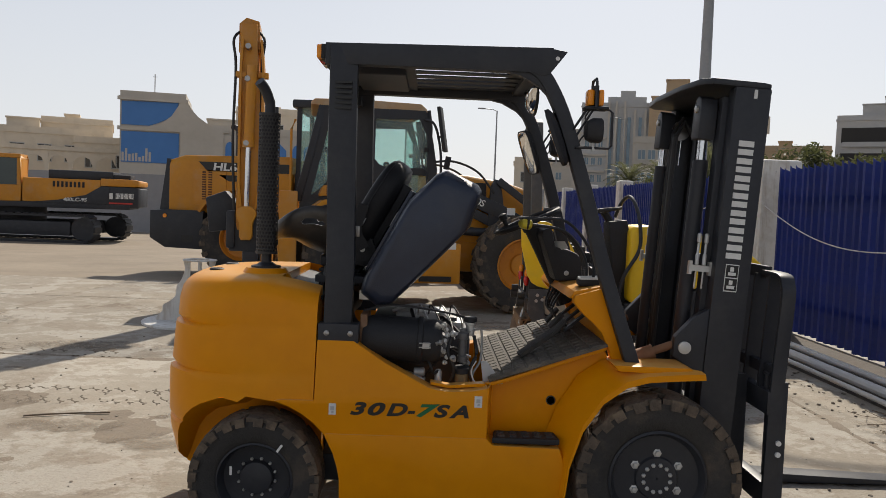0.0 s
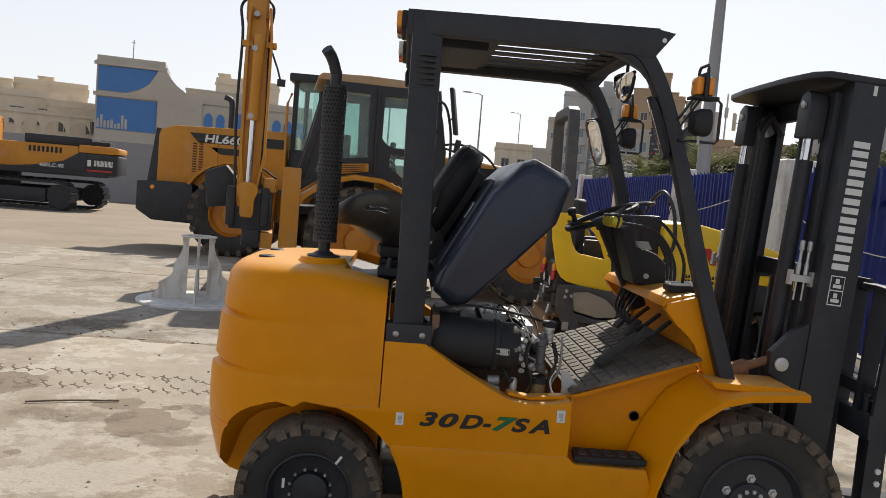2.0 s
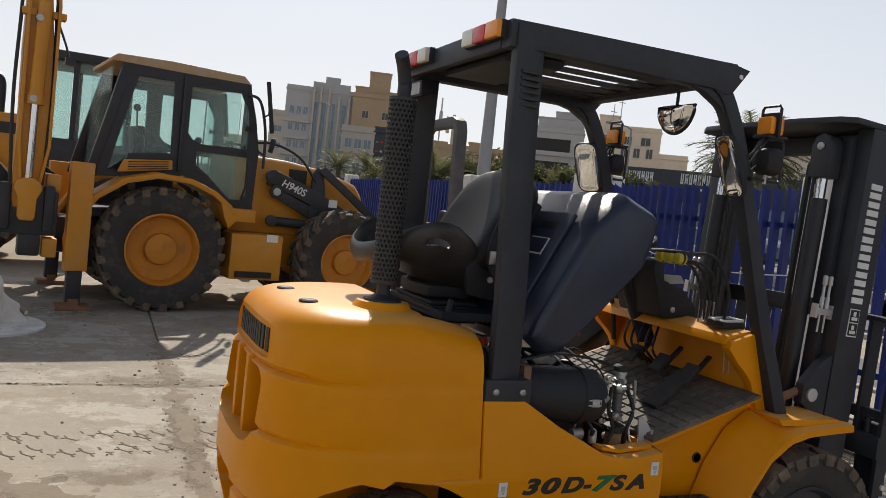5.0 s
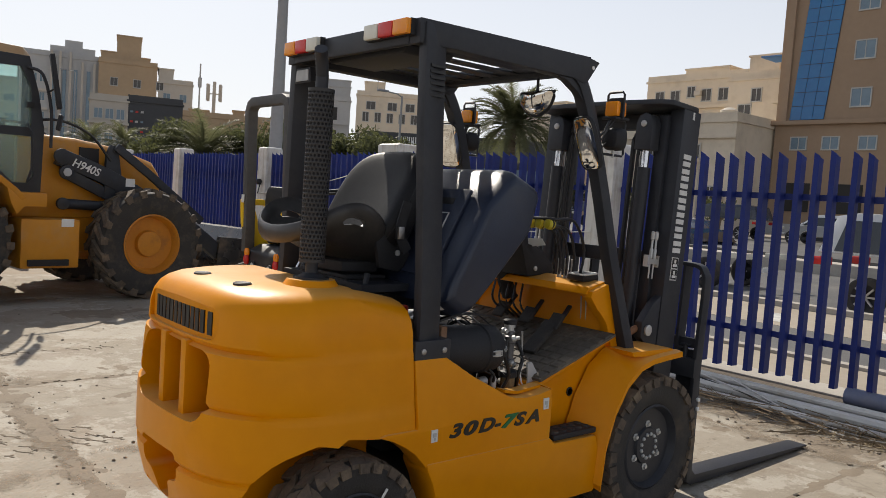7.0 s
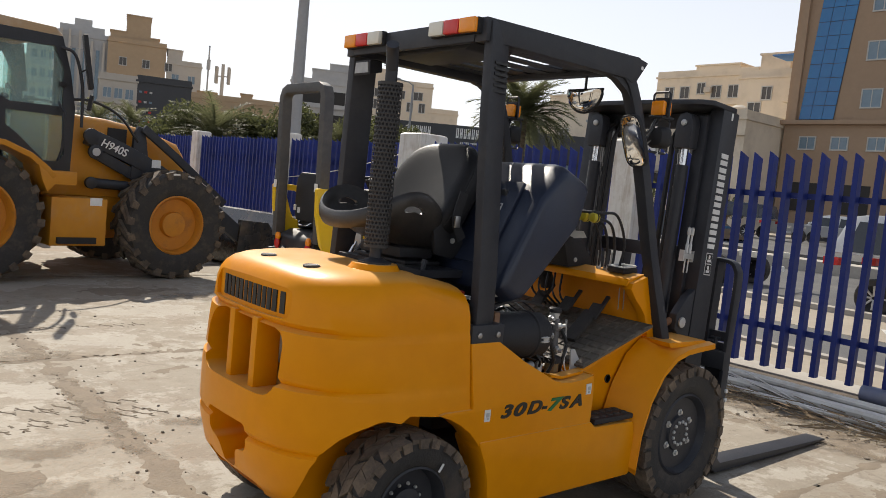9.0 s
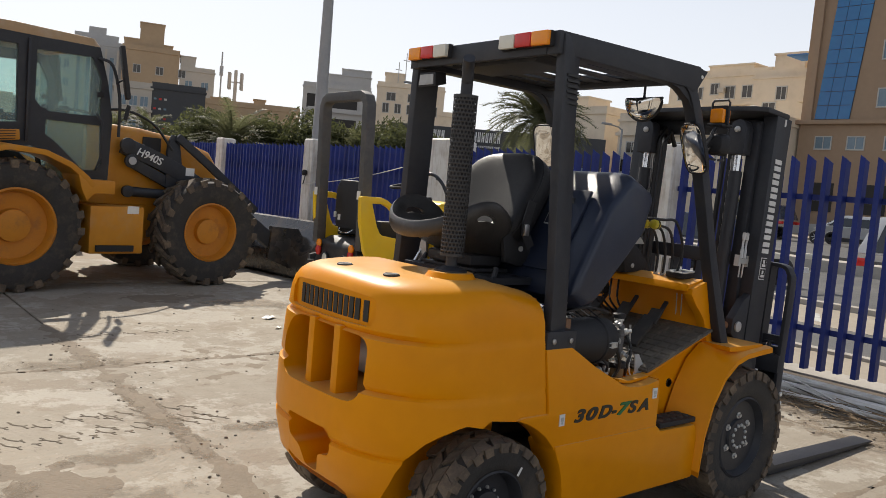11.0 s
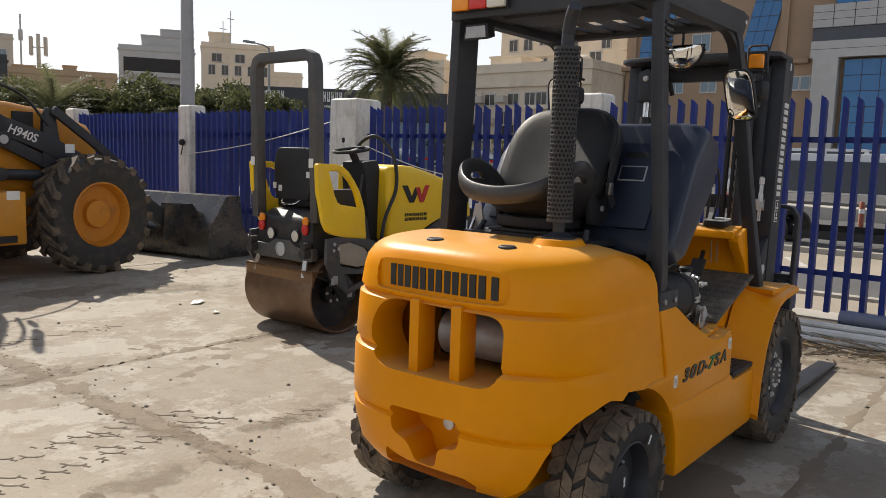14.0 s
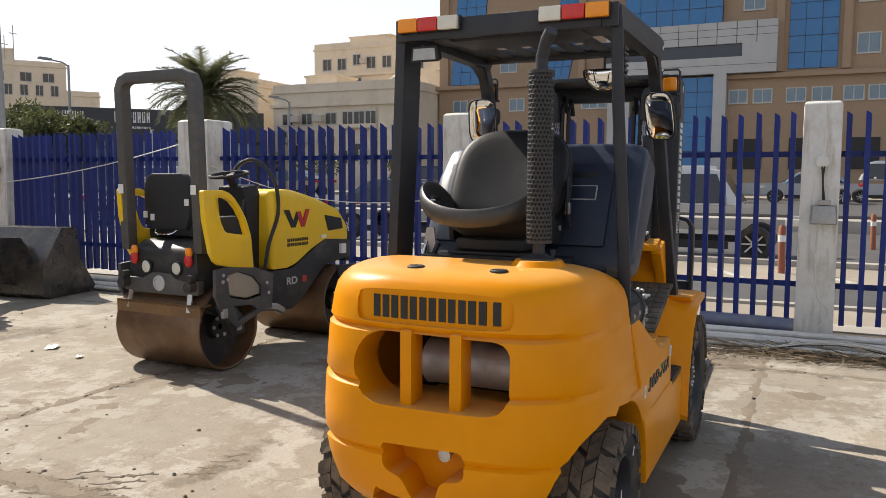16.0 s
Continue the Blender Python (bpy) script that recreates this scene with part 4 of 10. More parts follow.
# painted building and houses at the back of the yard
mu = house("painted_building", pose(-29.6, 74.6, -1, 0, 0, 14), 5.9, 9, 11.4, PALEW, "three-storey building with blue painted wall panels", [], roof_box=(0.8, 4.5, 1, 5, 0.5))
part("blue_panel", Shape().prism([(0.15, 8.9), (0.15, 11.1), (5.2, 11.2), (5.2, 10.4), (4.4, 9.7), (3.4, 9.2), (2.6, 8.9)], 'y', -0.08, 0.02), MURAL, mu, "blue painted wall panel")
part("blue_panel", Shape().prism([(0.15, 5.4), (0.15, 8.3), (5.3, 8.3), (5.3, 5.4)], 'y', -0.08, 0.02), MURAL, mu, "blue painted wall panel with pale skyline")
for i in range(9):
    part("skyline", Shape().box(0.2 + i * 0.3, 0.4 + i * 0.3, -0.10, -0.07, 5.5, 5.9 + rc.random() * 1.3), PALEW, mu)
part("cornice", Shape().box(-0.2, 6.1, -0.3, 0, 11.2, 11.5).box(-0.2, 5.6, -0.2, 0, 8.4, 8.75), PALEW, mu)
part("ornate_gable", Shape().prism([(2.2, 8.7), (3.6, 9.1), (4.6, 9.9), (5.2, 10.9), (5.5, 11.9), (5.8, 11.9), (6.2, 10.9), (7.0, 10.0), (8.0, 9.3), (9.4, 8.8), (9.4, 4.5), (5.4, 4.5), (5.4, 8.4)], 'y', -0.25, 0.2), PALEW, mu, "curved ornate gable")
mu2 = house("painted_building", pose(-24.0, 76.1, -1, 0, 0, 14), 14, 8, 8.6, PALEW, "long pale building with blue arched windows", [], roof_box=(2, 9, 2, 6, 1.4))
for x in (0.5, 1.6, 2.7, 3.8, 4.9, 10.2, 11.3, 12.4):
    part("arched_window", Shape().prism([(x, 6.1), (x + 0.8, 6.1), (x + 0.8, 7.3), (x + 0.65, 7.65), (x + 0.4, 7.8), (x + 0.15, 7.65), (x, 7.3)], 'y', -0.3, -0.2), MURAL, mu2, "blue arched window")
    part("lower_arch", Shape().prism([(x, 4.2), (x + 0.8, 4.2), (x + 0.8, 5.1), (x + 0.4, 5.4), (x, 5.1)], 'y', -0.1, 0.0), WINGL, mu2)
part("arcade", Shape().box(0, 14, -0.22, 0, 5.7, 8.4), PALEW, mu2)
part("large_arch", Shape().prism([(6.1, 6.0), (9.6, 6.0), (9.6, 7.2), (8.9, 7.9), (7.85, 8.3), (6.8, 7.9), (6.1, 7.2)], 'y', -0.3, -0.2), MURAL, mu2, "large blue arched panel")
house("villa", pose(-44, 79.5, -1, 0, 0, 25), 9, 10, 8.2, CREAM, "cream villa with arched loggia", [(5.5, 1.6, (2, 4.5, 7), 1.2, 0)], roof_box=(1, 4, 1, 4, 1.5))
house("villa", pose(-41.6, 84, -1, 0, 0, 22), 7.0, 10, 9.6, CREAM, "cream flat-roofed house with a stair tower", [(6.5, 1.2, (1.5, 4), 0.9, 0), (7, 1.0, (5.5, 6.4), 0.3, 0)], roof_box=(2.2, 3.6, 1, 3, 1.0))
house("villa", pose(-36.5, 80.5, -1, 0, 0, 20), 6.5, 8, 7.4, CREAM, "low cream house wing", [(5, 1.2, (1.5, 4), 0.9, 0)])
house("villa", pose(-21.6, 86.0, -1, 0, 0, 11), 6.6, 9, 11.6, CREAM, "stepped cream house behind the painted building", [(9.9, 0.55, (2.4, 4.2), 1.6, 0)], roof_box=((0.2, 1.3, 1, 5, 1.1), (2.4, 4.6, 1, 4, 0.8)))
am_ = thing("antenna", pose(-27.4, 77.5, 10.9), "thin roof antenna on the painted building", "antenna")
part("mast", Shape().cyl((0, 0, 0), (0, 0, 2.2), 0.05, n=6).box(-0.2, 0.2, -0.03, 0.03, 1.9, 1.95), GREYW, am_)
lg = thing("loggia", pose(-41, 74, -1, 0, 0, 24), "cream arcaded garden wall with arches", "arcade")
for i in range(5):
    part("column", Shape().box(i * 2.1, i * 2.1 + 0.35, 0, 0.4, 0, 6.3), CREAM, lg)
    part("arch", Shape().prism([(i * 2.1 + 0.35, 6.3), (i * 2.1 + 0.35, 5.0), (i * 2.1 + 0.6, 5.6), (i * 2.1 + 1.2, 5.9), (i * 2.1 + 1.85, 5.6), (i * 2.1 + 2.1, 5.0), (i * 2.1 + 2.1, 6.3)], 'y', 0.05, 0.35), CREAM, lg)
part("lintel", Shape().box(0, 10.8, -0.1, 0.5, 6.3, 6.7), CREAM, lg)
setting("wall_back", Shape().box(-60, 0.5, 0, 0.3, -2, 2.6), surf("grey block wall", (0.32, 0.32, 0.33), (0.26, 0.26, 0.27), rough=0.9, big=0.2, fine=3, bump=0.2), "long grey block wall at the back of the yard", "wall", m=pose(6, 46, 0, 0, 0, 0))
house("row_house", pose(9.2, 90, 0, 0, 0, -6), 4.2, 8, 6.6, CREAM, "small pale house far down the street", [(4.5, 1, (1.2, 3), 0.8, 0)])
house("row_house", pose(14, 120, 0, 0, 0, -6), 7, 8, 8.2, PALEW, "pale house far down the street", [(6, 1, (1.2, 3, 5), 0.8, 0)])
for x, y, h, rz in ((4.8, 62, 9.0, 180), (15.5, 118, 13.5, 180), (22.0, 33.5, 6.5, 180), (28.8, 26.3, 5.2, 180), (-2.2, 60, 8.0, 0), (21.5, 90, 12, 180), (54, 20, 8, 180)):
    l_ = thing("street_lamp", pose(x, y, 0, 0, 0, rz), "grey street lamp with a single arm", "street lamp", "distant street lamps")
    part("pole", Shape().lathe([(0.09, -1), (0.05, h)], (0, 0, 0), (0, 0, 1), 8), GREYPAINT, l_)
    part("arm", Shape().tube([(0, 0, h - 0.05), (0.3, 0, h + 0.08), (1.0, 0, h + 0.12)], 0.035, 6), GREYPAINT, l_)
    part("lamp_head", Shape().box(0.9, 1.5, -0.1, 0.1, h + 0.08, h + 0.18), GREYPAINT, l_, bevel=0.02)

# ---- counterbalance forklift ----
FORK = thing("forklift", pose(0, 3.84, 0), "yellow diesel forklift with black overhead guard and raised engine hood", "forklift")


def mirrored(s):
    """The same shapes on the other side of the truck."""
    return s


# counterweight: stacked plan outlines, widest low down, rounded on top
def cw_ring(z, xr, b, n, xf=-0.468):
    a = xf - xr
    out = [(xf, -b, z)]
    K = 30
    for i in range(1, K):
        t = math.pi * i / K
        c, s_ = abs(math.sin(t)), math.cos(t)
        out.append((xf - a * c ** (2 / n), -b * math.copysign(abs(s_) ** (2 / n), s_), z))
    out.append((xf, b, z))
    return out


cw = Shape().loft([cw_ring(*r) for r in (
    (0.245, -1.05, 0.575, 3.0), (0.262, -1.10, 0.592, 3.0), (0.33, -1.150, 0.602, 3.1), (0.44, -1.180, 0.603, 3.1), (0.478, -1.184, 0.603, 3.1), (0.490, -1.170, 0.601, 3.05), (0.512, -1.190, 0.603, 3.05),
    (0.60, -1.192, 0.602, 3.05), (0.688, -1.190, 0.591, 3.15), (0.712, -1.186, 0.587, 3.2), (0.724, -1.160, 0.5825, 3.2), (0.748, -1.174, 0.5815, 3.35), (0.84, -1.166, 0.5675, 3.5), (0.890, -1.160, 0.561, 3.6), (0.912, -1.156, 0.558, 3.65), (0.924, -1.130, 0.5535, 3.6), (0.944, -1.146, 0.5525, 3.75),
    (1.02, -1.146, 0.542, 3.6), (1.060, -1.138, 0.534, 3.5), (1.088, -1.124, 0.522, 3.35), (1.108, -1.104, 0.506, 3.2), (1.122, -1.076, 0.482, 3.05), (1.131, -1.035, 0.448, 2.9), (1.136, -0.96, 0.385, 2.8))])


def arch(side):
    """Wheel arch: an opening with a wide chamfer, drawn as two outlines about the axle."""
    edge = [(-1.13, 0.15, 0.38), (-1.105, 0.30, 0.41), (-1.094, 0.36, 0.43), (-1.074, 0.445, 0.45), (-1.048, 0.503, 0.475), (-0.998, 0.562, 0.515), (-0.917, 0.604, 0.55), (-0.852, 0.626, 0.57), (-0.75, 0.638, 0.585), (-0.40, 0.641, 0.595), (-0.40, 0.15, 0.60)]
    rings = []
    for y in (0.30, 0.85):
        ring = []
        for x, z, yo in edge:
            d = Vector((x + 0.70, 0, max(0.0, z - 0.28)))
            k = (y - yo) * 0.36 / max(0.05, d.length) if x < -0.5 and z > 0.2 else 0
            ring.append((x + d.x * k, side * y, z + d.z * k * (0.5 if x > -0.8 else 1.0)))
        rings.append(ring)
    return Shape().loft(rings)


def mark_face(y):
    """Depth of the sunken panel behind the rear mark."""
    return -0.468 - 0.674 * (1 - min(1.0, abs(y) / 0.546) ** 3.65) ** (1 / 3.65) + 0.011


mark_panel = Shape().loft([[(-1.4, y, z0), (-1.4, y, z1), (mark_face(y), y, z1 - 0.004), (mark_face(y), y, z0 + 0.004)] for y, z0, z1 in ((0.284, 0.975, 1.03), (0.276, 0.952, 1.058), (0.25, 0.946, 1.068), (0.15, 0.944, 1.072), (0.0, 0.943, 1.074), (-0.15, 0.944, 1.072), (-0.27, 0.948, 1.066), (-0.30, 0.955, 1.055), (-0.312, 0.98, 1.03))])


wedges = []
for sd in (-1, 1):
    # the shoulder dips towards the seam
    w = Shape()
    ring = lambda x, z: [(x, sd * 0.18, z + 0.035), (x, sd * 0.38, z + 0.026), (x, sd * 0.455, z + 0.012), (x, sd * 0.505, z - 0.012), (x, sd * 0.532, z - 0.045), (x, sd * 0.548, z - 0.09), (x, sd * 0.70, z - 0.10), (x, sd * 0.70, z + 0.4), (x, sd * 0.20, z + 0.4)]
    w.loft([ring(-0.80, 1.145), ring(-0.70, 1.118), ring(-0.58, 1.098), ring(-0.43, 1.066)])
    wedges.append(w)
def rounded(pts, radii, n=5):
    """A polygon with its corners cut back by the radii and arced."""
    out = []
    for i, (p, r) in enumerate(zip(pts, radii)):
        p, a, b = Vector(p), Vector(pts[i - 1]), Vector(pts[(i + 1) % len(pts)])
        s0, s1 = p + (a - p).normalized() * r, p + (b - p).normalized() * r
        for j in range(n + 1):
            u = j / n
            q = s0 * (1 - u) ** 2 + p * 2 * u * (1 - u) + s1 * u * u
            out.append((q.x, q.y))
    return out


grille = Shape().prism(rounded([(-0.308, 0.668), (-0.308, 0.914), (0.228, 0.920), (0.302, 0.80), (0.238, 0.664)], (0.085, 0.065, 0.07, 0.06, 0.08)), 'x', -1.4, -0.66)
pocket = Shape().prism(rounded([(0.155, 0.530), (0.155, 0.428), (0.085, 0.405), (0.055, 0.325), (-0.035, 0.325), (-0.065, 0.412), (-0.160, 0.43), (-0.160, 0.535)], (0.02, 0.035, 0.03, 0.025, 0.025, 0.03, 0.035, 0.03)), 'x', -1.4, -1.02)
slot = Shape().prism([(0.20, 0.345), (0.24, 0.28), (0.20, 0.255), (-0.18, 0.255), (-0.20, 0.29), (-0.16, 0.315), (0.10, 0.315)], 'x', -1.4, -0.95)
inside = Shape().box(-0.98, -0.3, -0.36, 0.36, 0.60, 1.06)
opening = Shape().box(-0.645, -0.3, -0.40, 0.40, 0.90, 1.3)
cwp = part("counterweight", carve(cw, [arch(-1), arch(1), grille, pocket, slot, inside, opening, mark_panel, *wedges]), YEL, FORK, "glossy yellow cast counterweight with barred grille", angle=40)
for y0, y1 in ((0.052, 0.098), (-0.138, -0.092)):
    part("grille_bar", Shape().loft([[(-1.155, y0, z), (-1.155, y1, z), (-1.05, y1 - 0.006, z), (-1.05, y0 + 0.006, z)] for z in (0.645, 0.93)]), YEL, cwp, bevel=0.008)
part("inner_plate", carve(Shape().box(-0.905, -0.892, 0.125, 0.36, 0.61, 1.0).box(-0.892, -0.80, 0.125, 0.137, 0.61, 1.0), [Shape().lathe([(0.055, -0.1), (0.055, 0.1)], (-0.90, 0.205, 0.775), (1, 0, 0), 20)]), YEL, cwp)
part("inner_floor", Shape().box(-0.982, -0.78, -0.35, 0.12, 0.612, 0.646), YEL, cwp)
part("muffler", Shape().lathe([(0.03, 0), (0.082, 0.0), (0.088, 0.006), (0.085, 0.03), (0.085, 0.37), (0.088, 0.394), (0.08, 0.4), (0.03, 0.4)], (-0.90, -0.30, 0.775), (0, 1, 0), 28), ALU, FORK, "bare aluminised exhaust muffler drum")
part("radiator", Shape().box(-0.66, -0.60, -0.34, 0.34, 0.60, 1.05), BLKM, FORK)
for k in range(12):
    part("radiator_fin", Shape().box(-0.668, -0.655, -0.33 + k * 0.056, -0.325 + k * 0.056, 0.61, 1.04), BLK, FORK)
part("tow_pin", Shape().cyl((-1.00, -0.045, 0.478), (-1.07, -0.045, 0.478), 0.014).lathe([(0.008, 0), (0.024, 0.004), (0.024, 0.016), (0.010, 0.020)], (-1.07, -0.045, 0.478), (-1, 0, 0), 14), ZINC, cwp, "zinc tow pin")
for x, y in ((-0.995, 0.115), (-0.985, -0.205)):
    part("lifting_cap", Shape().lathe([(0.033, 0), (0.033, 0.006), (0.027, 0.010), (0.02, 0.008)], (x, y, 1.1305), (0, 0, 1), 20), BLKM, cwp, "flat black plug")
# rear mark: plain strokes along the sunken panel
for i in range(7):
    yc = 0.185 - i * 0.0738
    for dy in ((-0.032, 0.006) if i < 6 else (-0.018,)):
        y0, y1 = yc - dy, yc - dy - 0.026
        rowsz = [[(mark_face(y0) - 0.0035, y0, z), (mark_face(y1) - 0.0035, y1, z), (mark_face(y1) + 0.012, y1, z), (mark_face(y0) + 0.012, y0, z)] for z in (0.966, 1.046)]
        part("rear_mark", Shape().loft(rowsz), DARKP, cwp, "black maker's mark drawn as plain bars")
# chassis side panels
arc = [(-0.348, 0.215), (-0.351, 0.308), (-0.362, 0.36), (-0.380, 0.415), (-0.418, 0.493), (-0.466, 0.543), (-0.518, 0.580), (-0.575, 0.610), (-0.631, 0.630)]
side_pts = arc + [(-0.60, 0.637), (-0.463, 0.637), (-0.463, 0.885), (-0.31, 0.885), (-0.245, 0.845), (-0.178, 0.803), (-0.085, 0.755), (0.009, 0.707), (0.05, 0.697), (0.112, 0.692), (0.20, 0.698), (0.262, 0.71), (0.262, 0.215)]


def lean(sh, z0, slope, y0):
    """Tips the outer skin inwards above the height z0."""
    bmesh.ops.bisect_plane(sh.bm, geom=sh.bm.verts[:] + sh.bm.edges[:] + sh.bm.faces[:], plane_co=(0, 0, z0), plane_no=(0, 0, 1))
    for v in sh.bm.verts:
        if v.co.z > z0 and abs(v.co.y) > y0:
            v.co.y -= math.copysign((v.co.z - z0) * slope, v.co.y)
    return sh



low_pts = [(-0.348, 0.208), (-0.350, 0.308), (-0.361, 0.36), (-0.379, 0.415), (-0.412, 0.480), (-0.415, 0.502), (0.262, 0.502), (0.29, 0.475), (0.57, 0.470), (0.595, 0.40), (0.60, 0.235), (0.575, 0.208)]
for sd in (-1, 1):
    a, b = (sd * 0.609, sd * 0.50)
    sp = part("side_panel", lean(Shape().prism(side_pts, 'y', min(a, b), max(a, b)), 0.655, 0.19, 0.55), YEL, FORK, bevel=0.006)
    part("lower_panel", Shape().prism(low_pts, 'y', min(sd * 0.617, sd * 0.46), max(sd * 0.617, sd * 0.46)), YEL, FORK, bevel=0.012)
    # recessed panel behind the step
    part("recess_panel", Shape().prism([(0.255, 0.46), (0.255, 0.712), (0.32, 0.722), (0.77, 0.882), (0.80, 0.80), (0.66, 0.62), (0.60, 0.46)], 'y', min(sd * 0.458, sd * 0.40), max(sd * 0.458, sd * 0.40)), YEL, FORK, bevel=0.006)
    part("recess_cheek", Shape().loft([[(0.258, sd * 0.60, z), (0.264, sd * 0.60, z), (0.290, sd * 0.45, z), (0.284, sd * 0.45, z)] for z in (0.49, 0.712)]), YEL, FORK)
    part("floor_lip", Shape().bar([(0.255, sd * 0.505, 0.706), (0.33, sd * 0.50, 0.724), (0.77, sd * 0.50, 0.882)], 0.03, 0.018), YEL, FORK, bevel=0.006)
    step = part("step_pad", Shape().prism([(0.285, sd * 0.615), (0.57, sd * 0.615), (0.56, sd * 0.50), (0.30, sd * 0.50)], 'z', 0.482, 0.508), BLKM, FORK, "black rubber step pad with holes", bevel=0.008)
    for i in range(5):
        for j in range(2):
            part("stud", Shape().lathe([(0.02, 0), (0.015, 0.006), (0.008, 0.006)], (0.325 + i * 0.052, sd * (0.535 + j * 0.045), 0.507), (0, 0, 1), 8), RUB, step)
    part("round_hole", Shape().lathe([(0.021, 0), (0.021, 0.004), (0.016, 0.005), (0.014, -0.01)], (0.548, sd * 0.458, 0.636), (0, sd, 0), 18), DARKP, FORK, "dark round hole")
    # front fender: from the recess out to a lip round the tyre
    inn = [(0.50, 0.30), (0.52, 0.47), (0.575, 0.62), (0.66, 0.755), (0.76, 0.825), (0.84, 0.832), (0.92, 0.826), (1.0, 0.822)]
    lip = [(0.585, 0.235), (0.605, 0.42), (0.655, 0.575), (0.735, 0.695), (0.83, 0.765), (0.92, 0.790), (1.03, 0.800), (1.155, 0.808)]
    rings = []
    for (x0, z0), (x1, z1) in zip(inn, lip):
        rings.append([(x0, sd * 0.47, z0), (x1 - 0.01, sd * 0.622, z1 + 0.012), (x1, sd * 0.650, z1 + 0.004), (x1 + 0.004, sd * 0.650, z1 - 0.022), (x1 + 0.004, sd * 0.633, z1 - 0.018), (x0 + 0.03, sd * 0.46, z0 - 0.03)])
    part("front_fender", Shape().loft(rings), YEL, FORK, "yellow pressed front fender", angle=30)
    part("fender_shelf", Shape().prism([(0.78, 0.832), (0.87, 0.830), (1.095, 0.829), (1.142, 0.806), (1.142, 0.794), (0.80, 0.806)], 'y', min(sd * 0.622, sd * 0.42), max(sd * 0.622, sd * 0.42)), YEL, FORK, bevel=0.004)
    # cowl side
    part("cowl_side", Shape().prism([(0.622, 1.072), (0.629, 1.100), (0.743, 1.135), (0.775, 1.105), (0.868, 0.80), (0.812, 0.79), (0.785, 0.87), (0.752, 0.943), (0.712, 0.985), (0.675, 1.014)], 'y', min(sd * 0.485, sd * 0.435), max(sd * 0.485, sd * 0.435)), YEL, FORK, bevel=0.006)
# labels on the near side
for x, z, w_, h_ in ((-0.385, 0.605, 0.030, 0.047), (0.222, 0.655, 0.032, 0.047)):
    lb = part("sticker", Shape().box(x - w_ / 2, x + w_ / 2, -0.6125, -0.608, z - h_ / 2, z + h_ / 2), WHITE, FORK, "small white pictogram sticker")
    part("pictogram", Shape().box(x - w_ * 0.26, x + w_ * 0.26, -0.6140, -0.6120, z - h_ * 0.1, z + h_ * 0.25).box(x - w_ * 0.1, x + w_ * 0.2, -0.6140, -0.6120, z - h_ * 0.35, z - h_ * 0.15), GREYP, lb)
for word, x, width, material in (("3", -0.314, 1.66, DARKP), ("0", -0.246, 1.85, DARKP), ("D", -0.162, 1.52, DARKP), ("-", -0.075, 1.25, DARKP), ("7", -0.042, 1.95, GREENP), ("S", 0.036, 1.60, DARKP), ("A", 0.110, 1.50, DARKP)):
    lettering("model_lettering", word, 0.070, material, FORK, pose(x, -0.6105, 0.586, 90, -1.2, 0), 0.30, 0.0028, width, label="black and green model lettering on the side panel")
# frame inside, engine bay floor
part("frame", Shape().box(-0.45, 0.62, -0.44, 0.44, 0.24, 0.36).box(0.62, 1.25, -0.36, 0.36, 0.26, 0.62).box(-1.0, -0.45, -0.2, 0.2, 0.3, 0.6), BLK, FORK, bevel=0.01)
part("steer_axle", Shape().box(-0.76, -0.65, -0.44, 0.44, 0.22, 0.36).cyl((-0.705, -0.5, 0.285), (-0.705, 0.5, 0.285), 0.05), BLK, FORK)
part("drive_axle", Shape().cyl((0.985, -0.55, 0.355), (0.985, 0.55, 0.355), 0.09), BLK, FORK)
# wheels
for sd in (-1, 1):
    tyre(FORK, (-0.707, -0.505 if sd < 0 else 0.455, 0.281), 0.281, 0.20, 0.160, 24, BLK, out=sd, lug_h=0.014, dish=0.05, bolts=12, bolt_r=0.080, fill=0.40, blocks=True, rim_label="black steel rim with a ring of bolts")
    wf = tyre(FORK, (0.985, sd * 0.525, 0.355), 0.355, 0.245, 0.205, 26, BLK, out=sd, lug_h=0.017, dish=0.022, bolts=12, bolt_r=0.058, fill=0.40, blocks=True, rim_label="black steel rim with large nuts")
    for i in range(6):
        a = 2 * math.pi * i / 6 + 0.52
        part("nut", Shape().lathe([(0.019, 0), (0.019, 0.008), (0.012, 0.010), (0.010, 0.018)], (0.105 * math.cos(a), sd * 0.069, 0.105 * math.sin(a)), (0, sd, 0), 6), ZINC, wf, "zinc wheel nut")
for c, r in (((-0.60, -0.6125, 0.43), 0.0), ((-0.80, -0.6125, 0.33), 0.0)):
    part("tyre_mark", Shape().box(-0.005, 0.005, -0.001, 0.001, -0.018, 0.018), WHITE, FORK, "white paint dash on the tyre", m=pose(*c, 0, 35 if c[0] > -0.7 else 0, 0))

